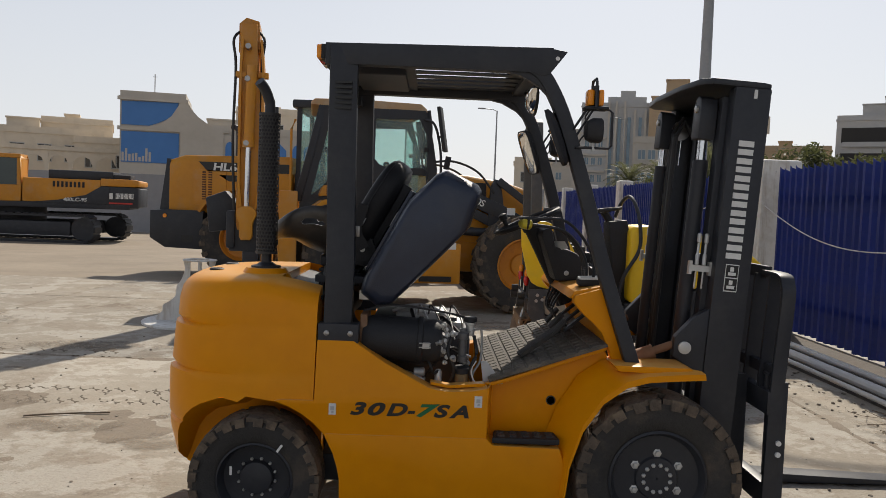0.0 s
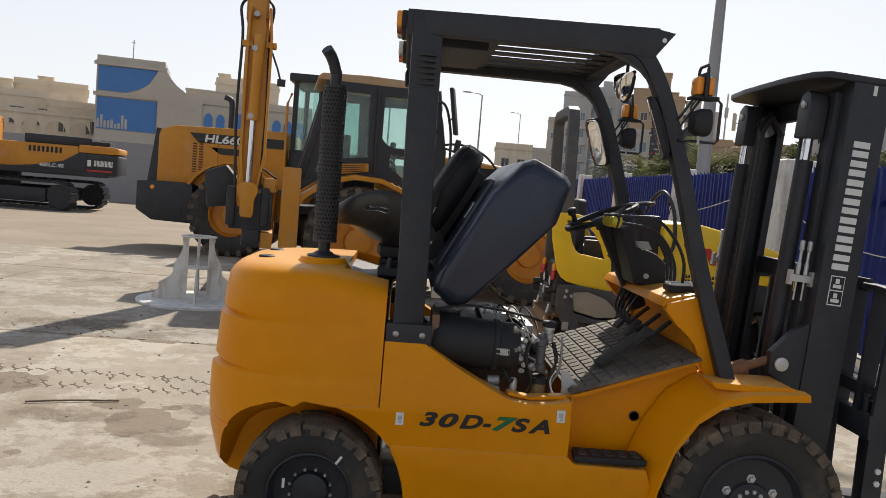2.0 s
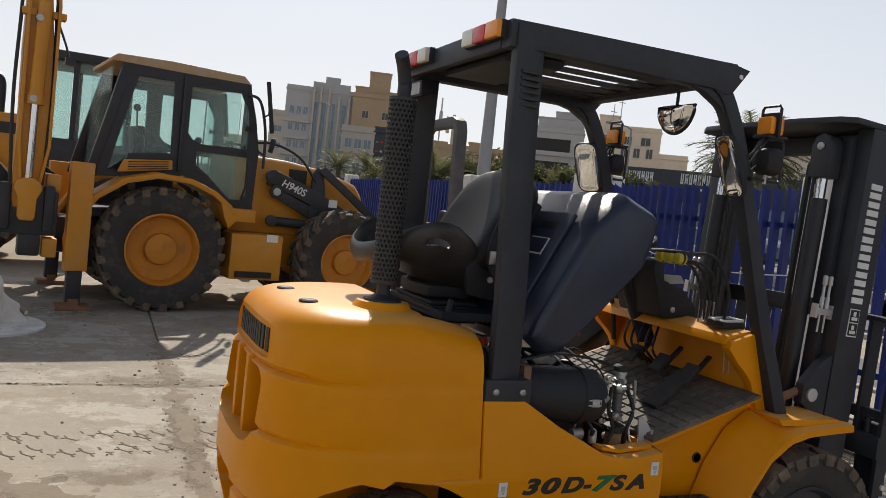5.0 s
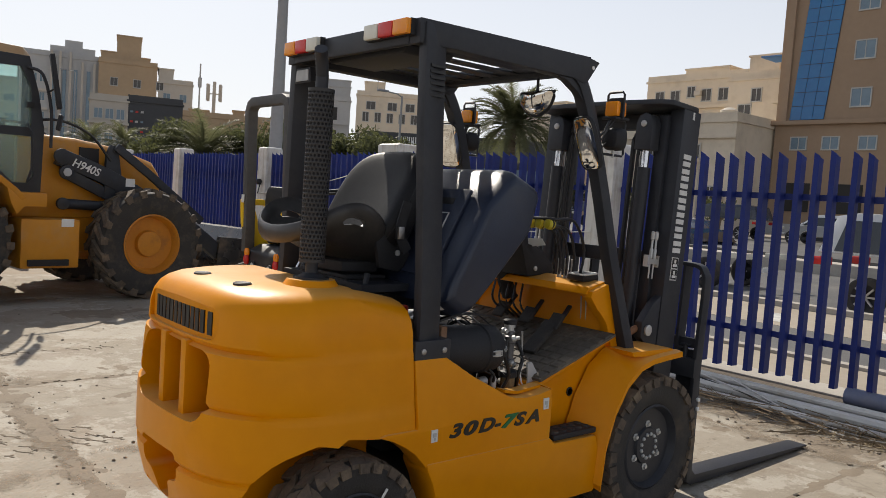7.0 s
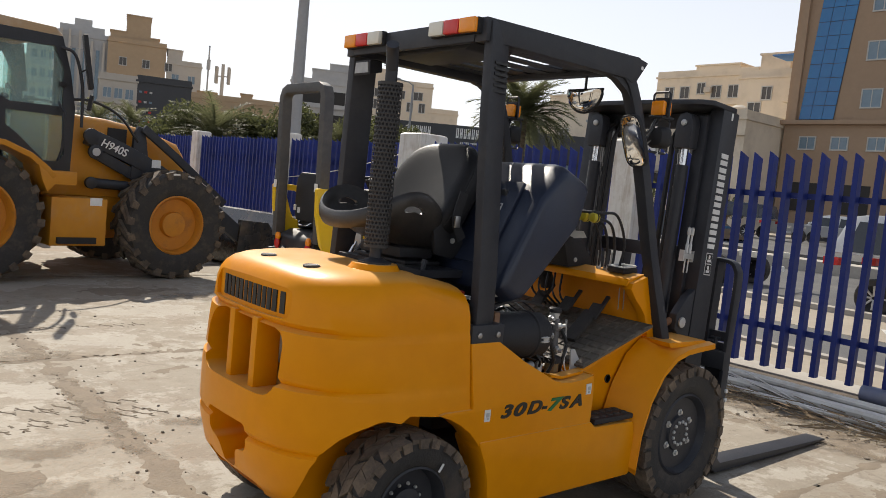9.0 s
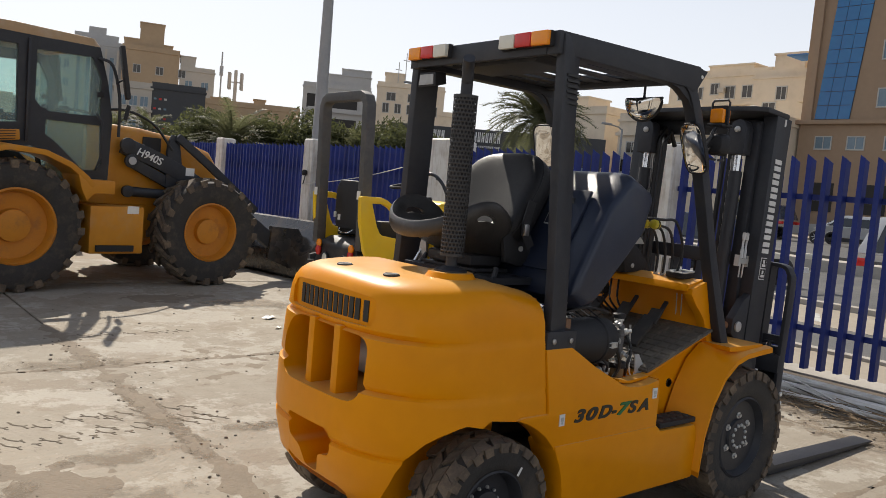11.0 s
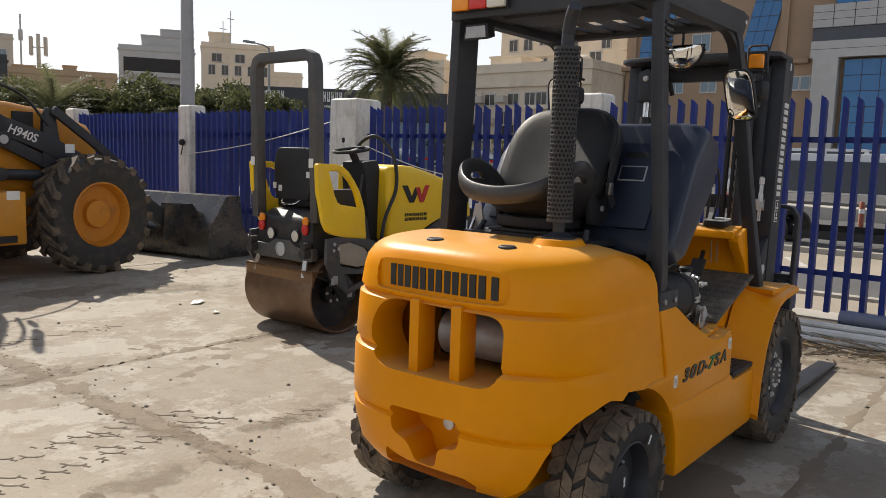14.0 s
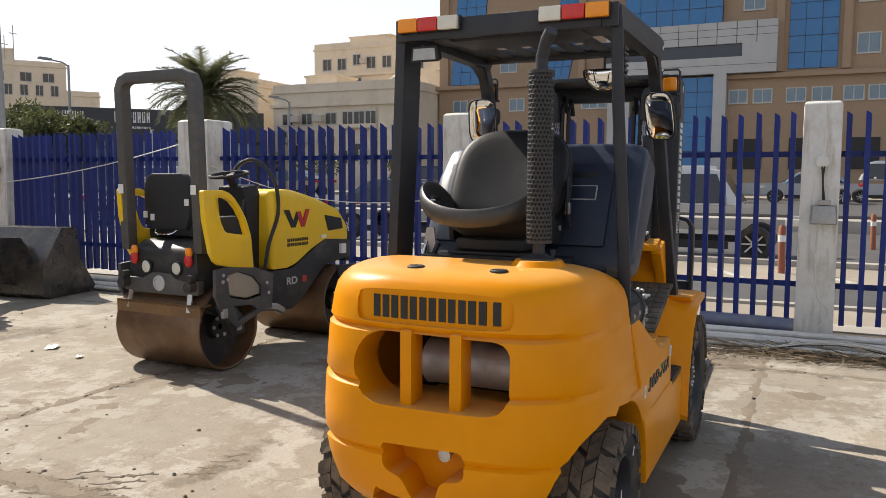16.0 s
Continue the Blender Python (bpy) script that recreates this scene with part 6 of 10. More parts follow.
for i in range(11):
    a = Vector((rh.uniform(-0.25, 0.2), rh.uniform(-0.48, 0.1), rh.uniform(0.62, 0.9)))
    b = Vector((rh.uniform(-0.1, 0.27), rh.uniform(-0.48, 0.2), rh.uniform(0.66, 0.98)))
    mid = (a + b) / 2 + Vector((rh.uniform(-0.05, 0.05), rh.uniform(-0.05, 0.05), rh.uniform(0.03, 0.12)))
    part("hose", Shape().tube(bez([a, mid, b], 6), rh.choice((0.006, 0.009, 0.012)), 7), HOSE if i % 3 else ZINC, eng)
for i in range(9):
    x, z = 0.08 + rh.uniform(-0.03, 0.12), 0.68 + i * 0.034
    part("fitting", Shape().lathe([(0.010, 0), (0.014, 0.004), (0.014, 0.014), (0.008, 0.02), (0.008, 0.034)], (x, -0.50 + rh.uniform(0, 0.1), z), (rh.uniform(-1, 1), -1, rh.uniform(-0.3, 0.6)), 8), ZINC if i % 2 else ALU, eng)
for i in range(4):
    part("injector_line", Shape().tube(bez([(-0.05 + i * 0.05, -0.10, 0.93), (-0.04 + i * 0.05, -0.18, 1.0), (0.0 + i * 0.05, -0.30, 0.95), (0.06 + i * 0.03, -0.40, 0.88)], 6), 0.0035, 6), BLKM if i % 2 else ZINC, eng)
part("pump_body", Shape().box(0.03, 0.10, -0.42, -0.34, 0.80, 0.90).cyl((0.065, -0.43, 0.85), (0.065, -0.46, 0.85), 0.026), CASTG, eng, bevel=0.008)
part("hood_seal", Shape().bar(bez([(-0.28, -0.44, 1.0), (-0.15, -0.46, 1.03), (0.06, -0.40, 1.0), (0.16, -0.34, 0.97)], 5), 0.03, 0.008), BLKM, eng)
part("belt_guard", Shape().prism([(-0.16, 0.64), (-0.02, 0.66), (0.0, 0.72), (-0.14, 0.76)], 'y', -0.50, -0.44), ALU, eng, bevel=0.01)
part("bay_lip", Shape().bar([(0.02, -0.535, 0.716), (0.10, -0.53, 0.702), (0.25, -0.52, 0.712)], 0.05, 0.012), YEL, FORK)
# ---- floor, pedals, cowl ----
fl0, fl1 = Vector((0.27, 0, 0.722)), Vector((0.775, 0, 0.892))
fdir = (fl1 - fl0).normalized(); fup = Vector((-fdir.z, 0, fdir.x))
MAT = surf("grey rubber floor mat", (0.125, 0.106, 0.083), (0.066, 0.057, 0.046), rough=0.8, big=6, fine=40, bump=0.2, dirt=(0.30, 0.245, 0.18), dirt_amt=0.55, dirt_scale=5)
mat = part("floor_mat", Shape().loft([[fl0 + fdir * t + fup * 0.0 + Vector((0, y, 0)) for y in (-0.528, 0.47)] + [fl0 + fdir * t + fup * 0.012 + Vector((0, y, 0)) for y in (0.47, -0.528)] for t in (0.0, 0.53)]), MAT, FORK, "dusty grey rubber floor mat with a grid of grooves")
for i in range(9):
    for j in range(16):
        c = fl0 + fdir * (0.035 + i * 0.056) + fup * 0.012 + Vector((0, -0.496 + j * 0.062, 0))
        e = 0.024
        part("mat_block", Shape().loft([[c + fdir * u * (e - k) + Vector((0, v * (0.028 - k), 0)) + fup * h for u, v in ((-1, -1), (1, -1), (1, 1), (-1, 1))] for k, h in ((0, 0), (0.004, 0.006))]), MAT, mat)
part("toe_board", Shape().loft([[(0.775, -0.45, 0.885), (0.775, 0.45, 0.885), (0.79, 0.45, 0.88), (0.79, -0.45, 0.88)], [(0.80, -0.45, 1.10), (0.80, 0.45, 1.10), (0.82, 0.45, 1.10), (0.82, -0.45, 1.10)]]), YEL, FORK)
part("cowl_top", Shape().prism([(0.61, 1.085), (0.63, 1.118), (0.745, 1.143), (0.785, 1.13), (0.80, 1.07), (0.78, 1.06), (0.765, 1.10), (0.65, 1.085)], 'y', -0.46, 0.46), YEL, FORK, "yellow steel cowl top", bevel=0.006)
part("cup_tray", Shape().prism([(0.655, -0.40), (0.775, -0.40), (0.785, -0.30), (0.665, -0.29)], 'z', 1.135, 1.165), BLKM, FORK, "black plastic tray", bevel=0.01)
part("tray_rim", Shape().tube([(0.665, -0.39, 1.166), (0.765, -0.39, 1.172), (0.775, -0.305, 1.172), (0.675, -0.298, 1.166), (0.665, -0.39, 1.166)], 0.006, 6), WHITE, FORK)
part("instrument_housing", Shape().prism([(0.605, 1.125), (0.790, 1.135), (0.785, 1.185), (0.70, 1.262), (0.655, 1.280), (0.598, 1.288), (0.577, 1.385), (0.535, 1.370), (0.530, 1.335)], 'y', -0.09, 0.22), BLKM, FORK, "black leaning dashboard console", bevel=0.012)
part("dash_paper", Shape().loft([[(0.600, -0.03, 1.312 + h), (0.632, -0.145, 1.318 + h), (0.648, -0.155, 1.288 + h), (0.608, -0.04, 1.268 + h)] for h in (0.0, 0.002)]), WHITE, FORK, "white sheet on the dashboard")
part("dash_bolt", Shape().lathe([(0.012, 0), (0.012, 0.005), (0.005, 0.007)], (0.655, -0.09, 1.165), (0, -1, 0), 12), ZINC, FORK)
col = new("steering_column"); col.parent = FORK
part("column", Shape().tube([(0.70, 0.12, 1.0), (0.51, 0.12, 1.365)], 0.040, 12), BLKM, col)
swm = Matrix.Translation((0.485, 0.12, 1.405)) @ Matrix.Rotation(radians(-24), 4, 'Y')
part("steering_wheel", Shape().tube([swm @ Vector((0.165 * math.cos(t), 0.165 * math.sin(t), 0)) for t in [2 * math.pi * i / 28 for i in range(29)]], 0.014, 8), BLKM, col, "black steering wheel")
for a in (0.4, 2.5, 4.6):
    part("spoke", Shape().bar([swm @ Vector((0.02 * math.cos(a), 0.02 * math.sin(a), -0.02)), swm @ Vector((0.16 * math.cos(a), 0.16 * math.sin(a), 0))], 0.025, 0.01), BLKM, col)
part("wheel_hub", Shape().lathe([(0.04, -0.04), (0.045, 0), (0.03, 0.012)], swm @ Vector((0, 0, -0.01)), swm.to_3x3() @ Vector((0, 0, 1)), 16), BLKM, col)
part("knob", Shape().lathe([(0.012, 0), (0.012, 0.03), (0.022, 0.035), (0.022, 0.06), (0.01, 0.068)], swm @ Vector((-0.10, 0.12, 0.01)), swm.to_3x3() @ Vector((0, 0, 1)), 12), BLKM, col)
YKNOB = surf("yellow knob", (0.55, 0.45, 0.03), (0.42, 0.34, 0.02), rough=0.4, bump=0)
for y in (-0.262, -0.318, -0.374):
    lv = part("hydraulic_lever", Shape().tube(bez([(0.715, y * 0.75, 1.12), (0.70, y * 0.8, 1.25), (0.60, y * 0.9, 1.37), (0.425, y, 1.40)], 5), 0.007, 8), BLK, FORK)
    part("lever_knob", Shape().lathe([(0.012, -0.024), (0.023, -0.018), (0.025, 0.0), (0.021, 0.018), (0.009, 0.024)], (0.420, y, 1.40), (-1, 0, 0.1), 14), YKNOB, lv, "yellow round lever knob")
    part("knob_ring", Shape().lathe([(0.0245, 0.010), (0.0265, 0.013), (0.0265, 0.019), (0.022, 0.022)], (0.440, y, 1.40), (-1, 0, 0.1), 14), BLKM, lv)
    part("lever_boot", Shape().lathe([(0.014, 0), (0.010, 0.03), (0.008, 0.10)], (0.718, y * 0.75, 1.13), (-0.05, 0, 1), 10), ZINC, lv)
part("lever_guard", Shape().tube(bez([(0.745, -0.30, 1.13), (0.72, -0.34, 1.28), (0.60, -0.37, 1.415), (0.44, -0.40, 1.425), (0.40, -0.30, 1.425), (0.42, -0.20, 1.42)], 5), 0.007, 8), BLK, FORK)
for y in (-0.30, -0.33):
    part("thin_cable", Shape().tube([(0.785, y, 0.92), (0.775, y, 1.05)], 0.003, 6), ZINC, FORK)
for y, x in ((-0.30, 0.60), (-0.10, 0.62), (0.10, 0.63)):
    pd = part("pedal", Shape().box(-0.045, 0.045, -0.035, 0.035, 0, 0.014, pose(x, y, 0.93, 0, -50, 0)), RUB, FORK, "black rubber pedal", bevel=0.004)
    part("pedal_arm", Shape().bar([(x + 0.02, y, 0.92), (x + 0.12, y + 0.02, 1.0)], 0.02, 0.012), BLK, pd)
part("accelerator", Shape().bar([(0.42, -0.30, 0.80), (0.60, -0.28, 0.93)], 0.075, 0.02), RUB, FORK, "long black accelerator pedal", bevel=0.006)
part("brake_lever", Shape().tube(bez([(0.70, 0.36, 0.95), (0.66, 0.36, 1.15), (0.60, 0.36, 1.22)], 4), 0.012, 8), BLK, FORK)
for i in range(5):
    part("column_cable", Shape().tube(bez([(0.62 + i * 0.01, 0.15 - i * 0.04, 1.08), (0.60, 0.14 - i * 0.05, 0.98), (0.68, 0.1 - i * 0.04, 0.90)], 5), 0.006, 6), HOSE, FORK)
# ---- lights and mirrors on the front legs ----
for sd in (-1, 1):
    y = sd * 0.50
    mr = new("side_mirror"); mr.parent = FORK
    tagged(mr, "black-framed side mirror with amber indicator and head lamp")
    part("bracket", Shape().tube([(0.575, sd * 0.465, 1.79), (0.60, y, 1.835), (0.640, y, 1.898), (0.735, y, 1.898), (0.748, y, 1.885), (0.748, y, 1.745), (0.738, y, 1.735), (0.60, y, 1.735), (0.595, sd * 0.465, 1.73)], 0.006, 6), BLK, mr)
    part("stay", Shape().tube([(0.590, sd * 0.47, 1.765), (0.665, y, 1.895)], 0.005, 6), BLK, mr)
    part("lamp_guard", Shape().tube([(0.668, y - 0.046, 1.900), (0.668, y - 0.046, 2.008), (0.668, y - 0.036, 2.020), (0.668, y + 0.036, 2.020), (0.668, y + 0.046, 2.008), (0.668, y + 0.046, 1.900)], 0.006, 6), BLK, mr)
    part("lamp_base", Shape().box(0.625, 0.725, y - 0.040, y + 0.040, 1.894, 1.906), BLKM, mr, bevel=0.004)
    part("indicator", Shape().box(0.634, 0.664, y - 0.036, y + 0.036, 1.908, 1.978), AMBER, mr, "amber indicator lens", bevel=0.013)
    part("front_indicator", Shape().box(0.680, 0.704, y - 0.036, y + 0.036, 1.908, 1.978), AMBER, mr, "amber indicator lens", bevel=0.011)
    part("indicator_back", Shape().box(0.664, 0.680, y - 0.038, y + 0.038, 1.905, 1.995), BLKM, mr, bevel=0.005)
    part("head_lamp", Shape().loft([[(x, y + 0.055 * k * math.copysign(abs(math.cos(t)) ** 0.6, math.cos(t)), 1.808 + 0.052 * k * math.copysign(abs(math.sin(t)) ** 0.6, math.sin(t))) for t in [2 * math.pi * i / 20 for i in range(20)]] for x, k in ((0.632, 0.35), (0.640, 0.75), (0.665, 1.0), (0.698, 1.0), (0.704, 0.9))]), BLKM, mr, "black head lamp housing")
    part("lamp_bolt", Shape().cyl((0.672, y, 1.722), (0.672, y, 1.76), 0.007, n=8), ZINC, mr)
    part("lead", Shape().tube(bez([(0.655, y, 1.90), (0.635, y - sd * 0.01, 1.86), (0.66, y, 1.82), (0.62, y - sd * 0.02, 1.77), (0.60, sd * 0.47, 1.70)], 5), 0.004, 6), HOSE, mr)
    mm = Matrix.Translation((0.512, sd * 0.478, 1.772)) @ Matrix.Rotation(radians(sd * 15), 4, 'Z') @ Matrix.Rotation(radians(-20), 4, 'Y')
    part("mirror_shell", Shape().loft([[mm @ Vector((x, 0.078 * k * math.copysign(abs(math.cos(t)) ** 0.5, math.cos(t)), 0.124 * k * math.copysign(abs(math.sin(t)) ** 0.5, math.sin(t)))) for t in [2 * math.pi * i / 24 for i in range(24)]] for x, k in ((-0.004, 1.0), (0.012, 1.0), (0.026, 0.82), (0.032, 0.4))]), BLKM, mr)
    part("mirror_glass", Shape().loft([[mm @ Vector((x - 0.004, 0.071 * k * math.copysign(abs(math.cos(t)) ** 0.5, math.cos(t)), 0.117 * k * math.copysign(abs(math.sin(t)) ** 0.5, math.sin(t)))) for t in [2 * math.pi * i / 24 for i in range(24)]] for x, k in ((0.0, 1.0), (-0.002, 0.95), (-0.0042, 0.6), (-0.005, 0.05))]), MIRROR, mr, "convex mirror glass", angle=60)
    part("mirror_arm", Shape().tube([(0.535, sd * 0.476, 1.77), (0.585, sd * 0.462, 1.76)], 0.010, 8), BLK, mr)
pm = new("panoramic_mirror"); pm.parent = FORK
tagged(pm, "half-round convex mirror under the guard roof")
prof = [[(0.45 - d, -0.21 + w * math.cos(t), 2.005 - h * math.sin(t)) for t in [math.pi * i / 16 for i in range(17)]] for w, h, d in ((0.105, 0.105, 0.0), (0.098, 0.098, 0.02), (0.075, 0.075, 0.036), (0.03, 0.03, 0.044))]
part("mirror_glass", Shape().loft(prof, caps=True), MIRROR, pm, angle=60)
part("mirror_rim", Shape().tube([(0.452, -0.21 + 0.108 * math.cos(t), 2.007 - 0.108 * math.sin(t)) for t in [math.pi * i / 16 for i in range(17)]] + [(0.452, -0.102, 2.007)], 0.007, 6), BLKM, pm)
part("mirror_stem", Shape().tube([(0.45, -0.21, 2.007), (0.45, -0.21, 2.07)], 0.007, 6), BLK, pm)
# ---- mast, tilted a little forward ----
mast = new("mast"); mast.parent = FORK
tagged(mast, "black two-stage mast with chains and hoses")
MT = Matrix.Translation((1.235, 0, 0.18)) @ Matrix.Rotation(radians(3.4), 4, 'Y')
for sd in (-1, 1):
    y = sd * 0.425
    # outer channel, open to the middle
    part("outer_rail", Shape().prism([(-0.06, y + sd * 0.035), (0.095, y + sd * 0.035), (0.095, y - sd * 0.045), (0.072, y - sd * 0.045), (0.072, y + sd * 0.012), (-0.037, y + sd * 0.012), (-0.037, y - sd * 0.045), (-0.06, y - sd * 0.045)], 'z', 0.0, 1.845, MT), BLK, mast, bevel=0.004)
    yi = sd * 0.355
    part("inner_rail", Shape().prism([(-0.085, yi + sd * 0.03), (0.05, yi + sd * 0.03), (0.05, yi - sd * 0.035), (0.03, yi - sd * 0.035), (0.03, yi + sd * 0.01), (-0.065, yi + sd * 0.01), (-0.065, yi - sd * 0.035), (-0.085, yi - sd * 0.035)], 'z', 0.02, 1.81, MT), BLK, mast, bevel=0.004)
    part("lift_cylinder", Shape().cyl(MT @ Vector((-0.125, sd * 0.30, 0.05)), MT @ Vector((-0.125, sd * 0.30, 1.53)), 0.034), BLK, mast)
    part("lift_rod", Shape().cyl(MT @ Vector((-0.125, sd * 0.30, 1.53)), MT @ Vector((-0.125, sd * 0.30, 1.63)), 0.021), CHROME, mast, "chrome lift rod")
    part("rod_head", Shape().prism([(sd * 0.30 - 0.05, 1.62), (sd * 0.30 - 0.05, 1.76), (sd * 0.30 - 0.035, 1.80), (sd * 0.30, 1.815), (sd * 0.30 + 0.035, 1.80), (sd * 0.30 + 0.05, 1.76), (sd * 0.30 + 0.05, 1.62)], 'x', -0.165, -0.09, MT), BLK, mast, bevel=0.006)
    part("head_bolt", Shape().lathe([(0.017, 0), (0.017, 0.008), (0.010, 0.012)], MT @ Vector((-0.165, sd * 0.30, 1.755)), (-1, 0, 0), 14), ZINC, mast)
    part("hose", Shape().tube([MT @ Vector((-0.10, sd * 0.24, 0.3)), MT @ Vector((-0.10, sd * 0.24, 1.70)), MT @ Vector((-0.06, sd * 0.24, 1.78)), MT @ Vector((0.0, sd * 0.24, 1.70))], 0.014, 8), HOSE, mast)
    part("hose", Shape().tube([MT @ Vector((-0.10, sd * 0.20, 0.3)), MT @ Vector((-0.10, sd * 0.20, 1.68)), MT @ Vector((-0.06, sd * 0.20, 1.76)), MT @ Vector((0.0, sd * 0.20, 1.68))], 0.014, 8), HOSE, mast)
    part("sheave", Shape().lathe([(0.05, -0.02), (0.05, -0.012), (0.04, -0.008), (0.04, 0.008), (0.05, 0.012), (0.05, 0.02), (0.01, 0.02)], MT @ Vector((-0.06, sd * 0.27, 1.72)), (0, 1, 0), 20), STEEL, mast, "steel chain sheave")
    ch = Shape()
    for i in range(46):
        for dy in (-0.012, 0.0, 0.012):
            c = MT @ Vector((-0.105, sd * 0.27 + dy + (0.004 if i % 2 else 0), 0.35 + i * 0.030))
            ch.box(c.x - 0.008, c.x + 0.008, c.y - 0.0022, c.y + 0.0022, c.z - 0.017, c.z + 0.017)
    tagged(part("chain", ch, STEEL, mast, "greasy steel leaf chain"), kind="stuff")
    # hose clamp with two steel lines on the outer side
    for dz_ in (0.0, 0.032):
        part("steel_line", Shape().lathe([(0.004, 0), (0.004, 0.10), (0.009, 0.105), (0.009, 0.15), (0.006, 0.155), (0.006, 0.20), (0.010, 0.205), (0.010, 0.24), (0.004, 0.245)], MT @ Vector((-0.125 + dz_, sd * 0.405, 0.96)), MT.to_3x3() @ Vector((0, 0, 1)), 8), ZINC, mast)
    part("clamp", Shape().box(-0.15, -0.065, sd * 0.40 - 0.012, sd * 0.40 + 0.012, 1.035, 1.062, MT).box(-0.158, -0.146, sd * 0.40 - 0.014, sd * 0.40 + 0.014, 1.02, 1.08, MT).box(-0.070, -0.058, sd * 0.40 - 0.014, sd * 0.40 + 0.014, 1.02, 1.08, MT), ZINC, mast, "zinc hose clamp")
    part("tilt_bracket", Shape().prism([(-0.06, 0.58), (-0.06, 0.88), (-0.12, 0.84), (-0.20, 0.74), (-0.20, 0.66), (-0.14, 0.62)], 'y', min(sd * 0.41, sd * 0.455), max(sd * 0.41, sd * 0.455), MT), BLK, mast, bevel=0.006)
    part("tilt_pin", Shape().lathe([(0.018, 0), (0.028, 0.002), (0.028, 0.012), (0.012, 0.016)], MT @ Vector((-0.155, sd * 0.455, 0.70)), (0, sd, 0), 14), ZINC, mast)
    part("tilt_cylinder", Shape().cyl((0.80, sd * 0.40, 0.78), (1.0, sd * 0.41, 0.86), 0.032).cyl((1.0, sd * 0.41, 0.86), (1.09, sd * 0.415, 0.895), 0.018), RUST, mast)
    part("stage_rod", Shape().cyl(MT @ Vector((-0.02, sd * 0.37, 1.55)), MT @ Vector((-0.02, sd * 0.37, 1.68)), 0.008), CHROME, mast)
part("top_plate", Shape().prism([(-0.16, -0.46), (0.06, -0.46), (0.10, -0.44), (0.10, 0.44), (0.06, 0.46), (-0.16, 0.46), (-0.20, 0.40), (-0.22, 0.2), (-0.22, -0.2), (-0.20, -0.40)], 'z', 1.845, 1.872, MT), BLK, mast, bevel=0.006)
part("top_beam", Shape().box(0.03, 0.072, -0.38, 0.38, 1.76, 1.845, MT), BLK, mast, bevel=0.006)
part("mid_beam", Shape().box(0.04, 0.10, -0.42, 0.42, 1.02, 1.10, MT), BLK, mast, bevel=0.006)
part("low_beam", Shape().box(0.04, 0.10, -0.42, 0.42, 0.10, 0.2, MT), BLK, mast, bevel=0.006)
part("name_plate", Shape().box(0.020, 0.034, -0.463, -0.4595, 1.800, 1.838, MT), WHITE, mast, "small white plate")
# upright mark on the rail: plain strokes
for i in range(7):
    z = 1.106 + i * 0.0750
    part("mast_mark", Shape().box(-0.022, 0.044, -0.4635, -0.4600, z, z + 0.025, MT).box(-0.022, 0.044, -0.4635, -0.4600, z + 0.036, z + 0.061, MT), WHITE, mast, "white maker's mark drawn as plain bars")
wp = part("warning_plate", Shape().box(-0.016, 0.042, -0.4625, -0.4600, 0.962, 1.082, MT), WHITE, mast, "outlined warning pictograms")
for z in (0.967, 1.025):
    part("pictogram_field", Shape().box(-0.013, 0.039, -0.4635, -0.4615, z, z + 0.053, MT), DARKP, wp)
    part("pictogram", Shape().box(-0.004, 0.030, -0.4645, -0.4630, z + 0.008, z + 0.022, MT).box(0.004, 0.02, -0.4645, -0.4630, z + 0.026, z + 0.045, MT), WHITE, wp)
# ---- carriage, backrest, forks ----
car = new("fork_carriage"); car.parent = FORK
tagged(car, "black fork carriage with load backrest")
CX = 1.47
part("carriage_bar", Shape().box(CX, CX + 0.05, -0.53, 0.53, 0.62, 0.72), BLK, car, bevel=0.006)
part("carriage_bar", Shape().box(CX, CX + 0.05, -0.53, 0.53, 0.22, 0.32), BLK, car, bevel=0.006)
for sd in (-1, 1):
    part("carriage_plate", Shape().box(CX - 0.16, CX, sd * 0.30 - 0.012, sd * 0.30 + 0.012, 0.2, 0.75), BLK, car, bevel=0.004)
    part("backrest_post", Shape().bar(bez([(CX + 0.03, sd * 0.52, 0.20), (CX + 0.04, sd * 0.52, 0.7), (CX + 0.065, sd * 0.52, 1.10), (CX + 0.068, sd * 0.505, 1.18), (CX + 0.07, sd * 0.46, 1.215), (CX + 0.07, sd * 0.30, 1.22)], 5), 0.022, 0.06, up=(1, 0, 0)), BLK, car, bevel=0.004)
    for bz in (0.50, 0.45):
        part("bolt", Shape().lathe([(0.012, 0), (0.012, 0.01)], (CX + 0.055, sd * 0.532, bz), (0, sd, 0), 8), WHITE, car)
    fk = part("fork", Shape().prism([(CX + 0.05, 0.045), (CX + 0.05, 0.76), (CX + 0.095, 0.76), (CX + 0.095, 0.10), (CX + 0.13, 0.07), (2.2, 0.052), (2.93, 0.030), (2.945, 0.018), (2.2, 0.012), (CX + 0.09, 0.018)], 'y', min(sd * 0.39, sd * 0.515), max(sd * 0.39, sd * 0.515)), BLK, car, "black steel fork blade, worn along the top", bevel=0.004)
    part("fork_pin", Shape().cyl((CX + 0.03, sd * 0.45, 0.72), (CX + 0.03, sd * 0.45, 0.79), 0.012).cyl((CX + 0.03, sd * 0.45 - 0.03, 0.785), (CX + 0.03, sd * 0.45 + 0.03, 0.785), 0.008), BLK, car)
part("backrest_top", Shape().bar([(CX + 0.07, -0.31, 1.22), (CX + 0.07, 0.31, 1.22)], 0.022, 0.055), BLK, car)
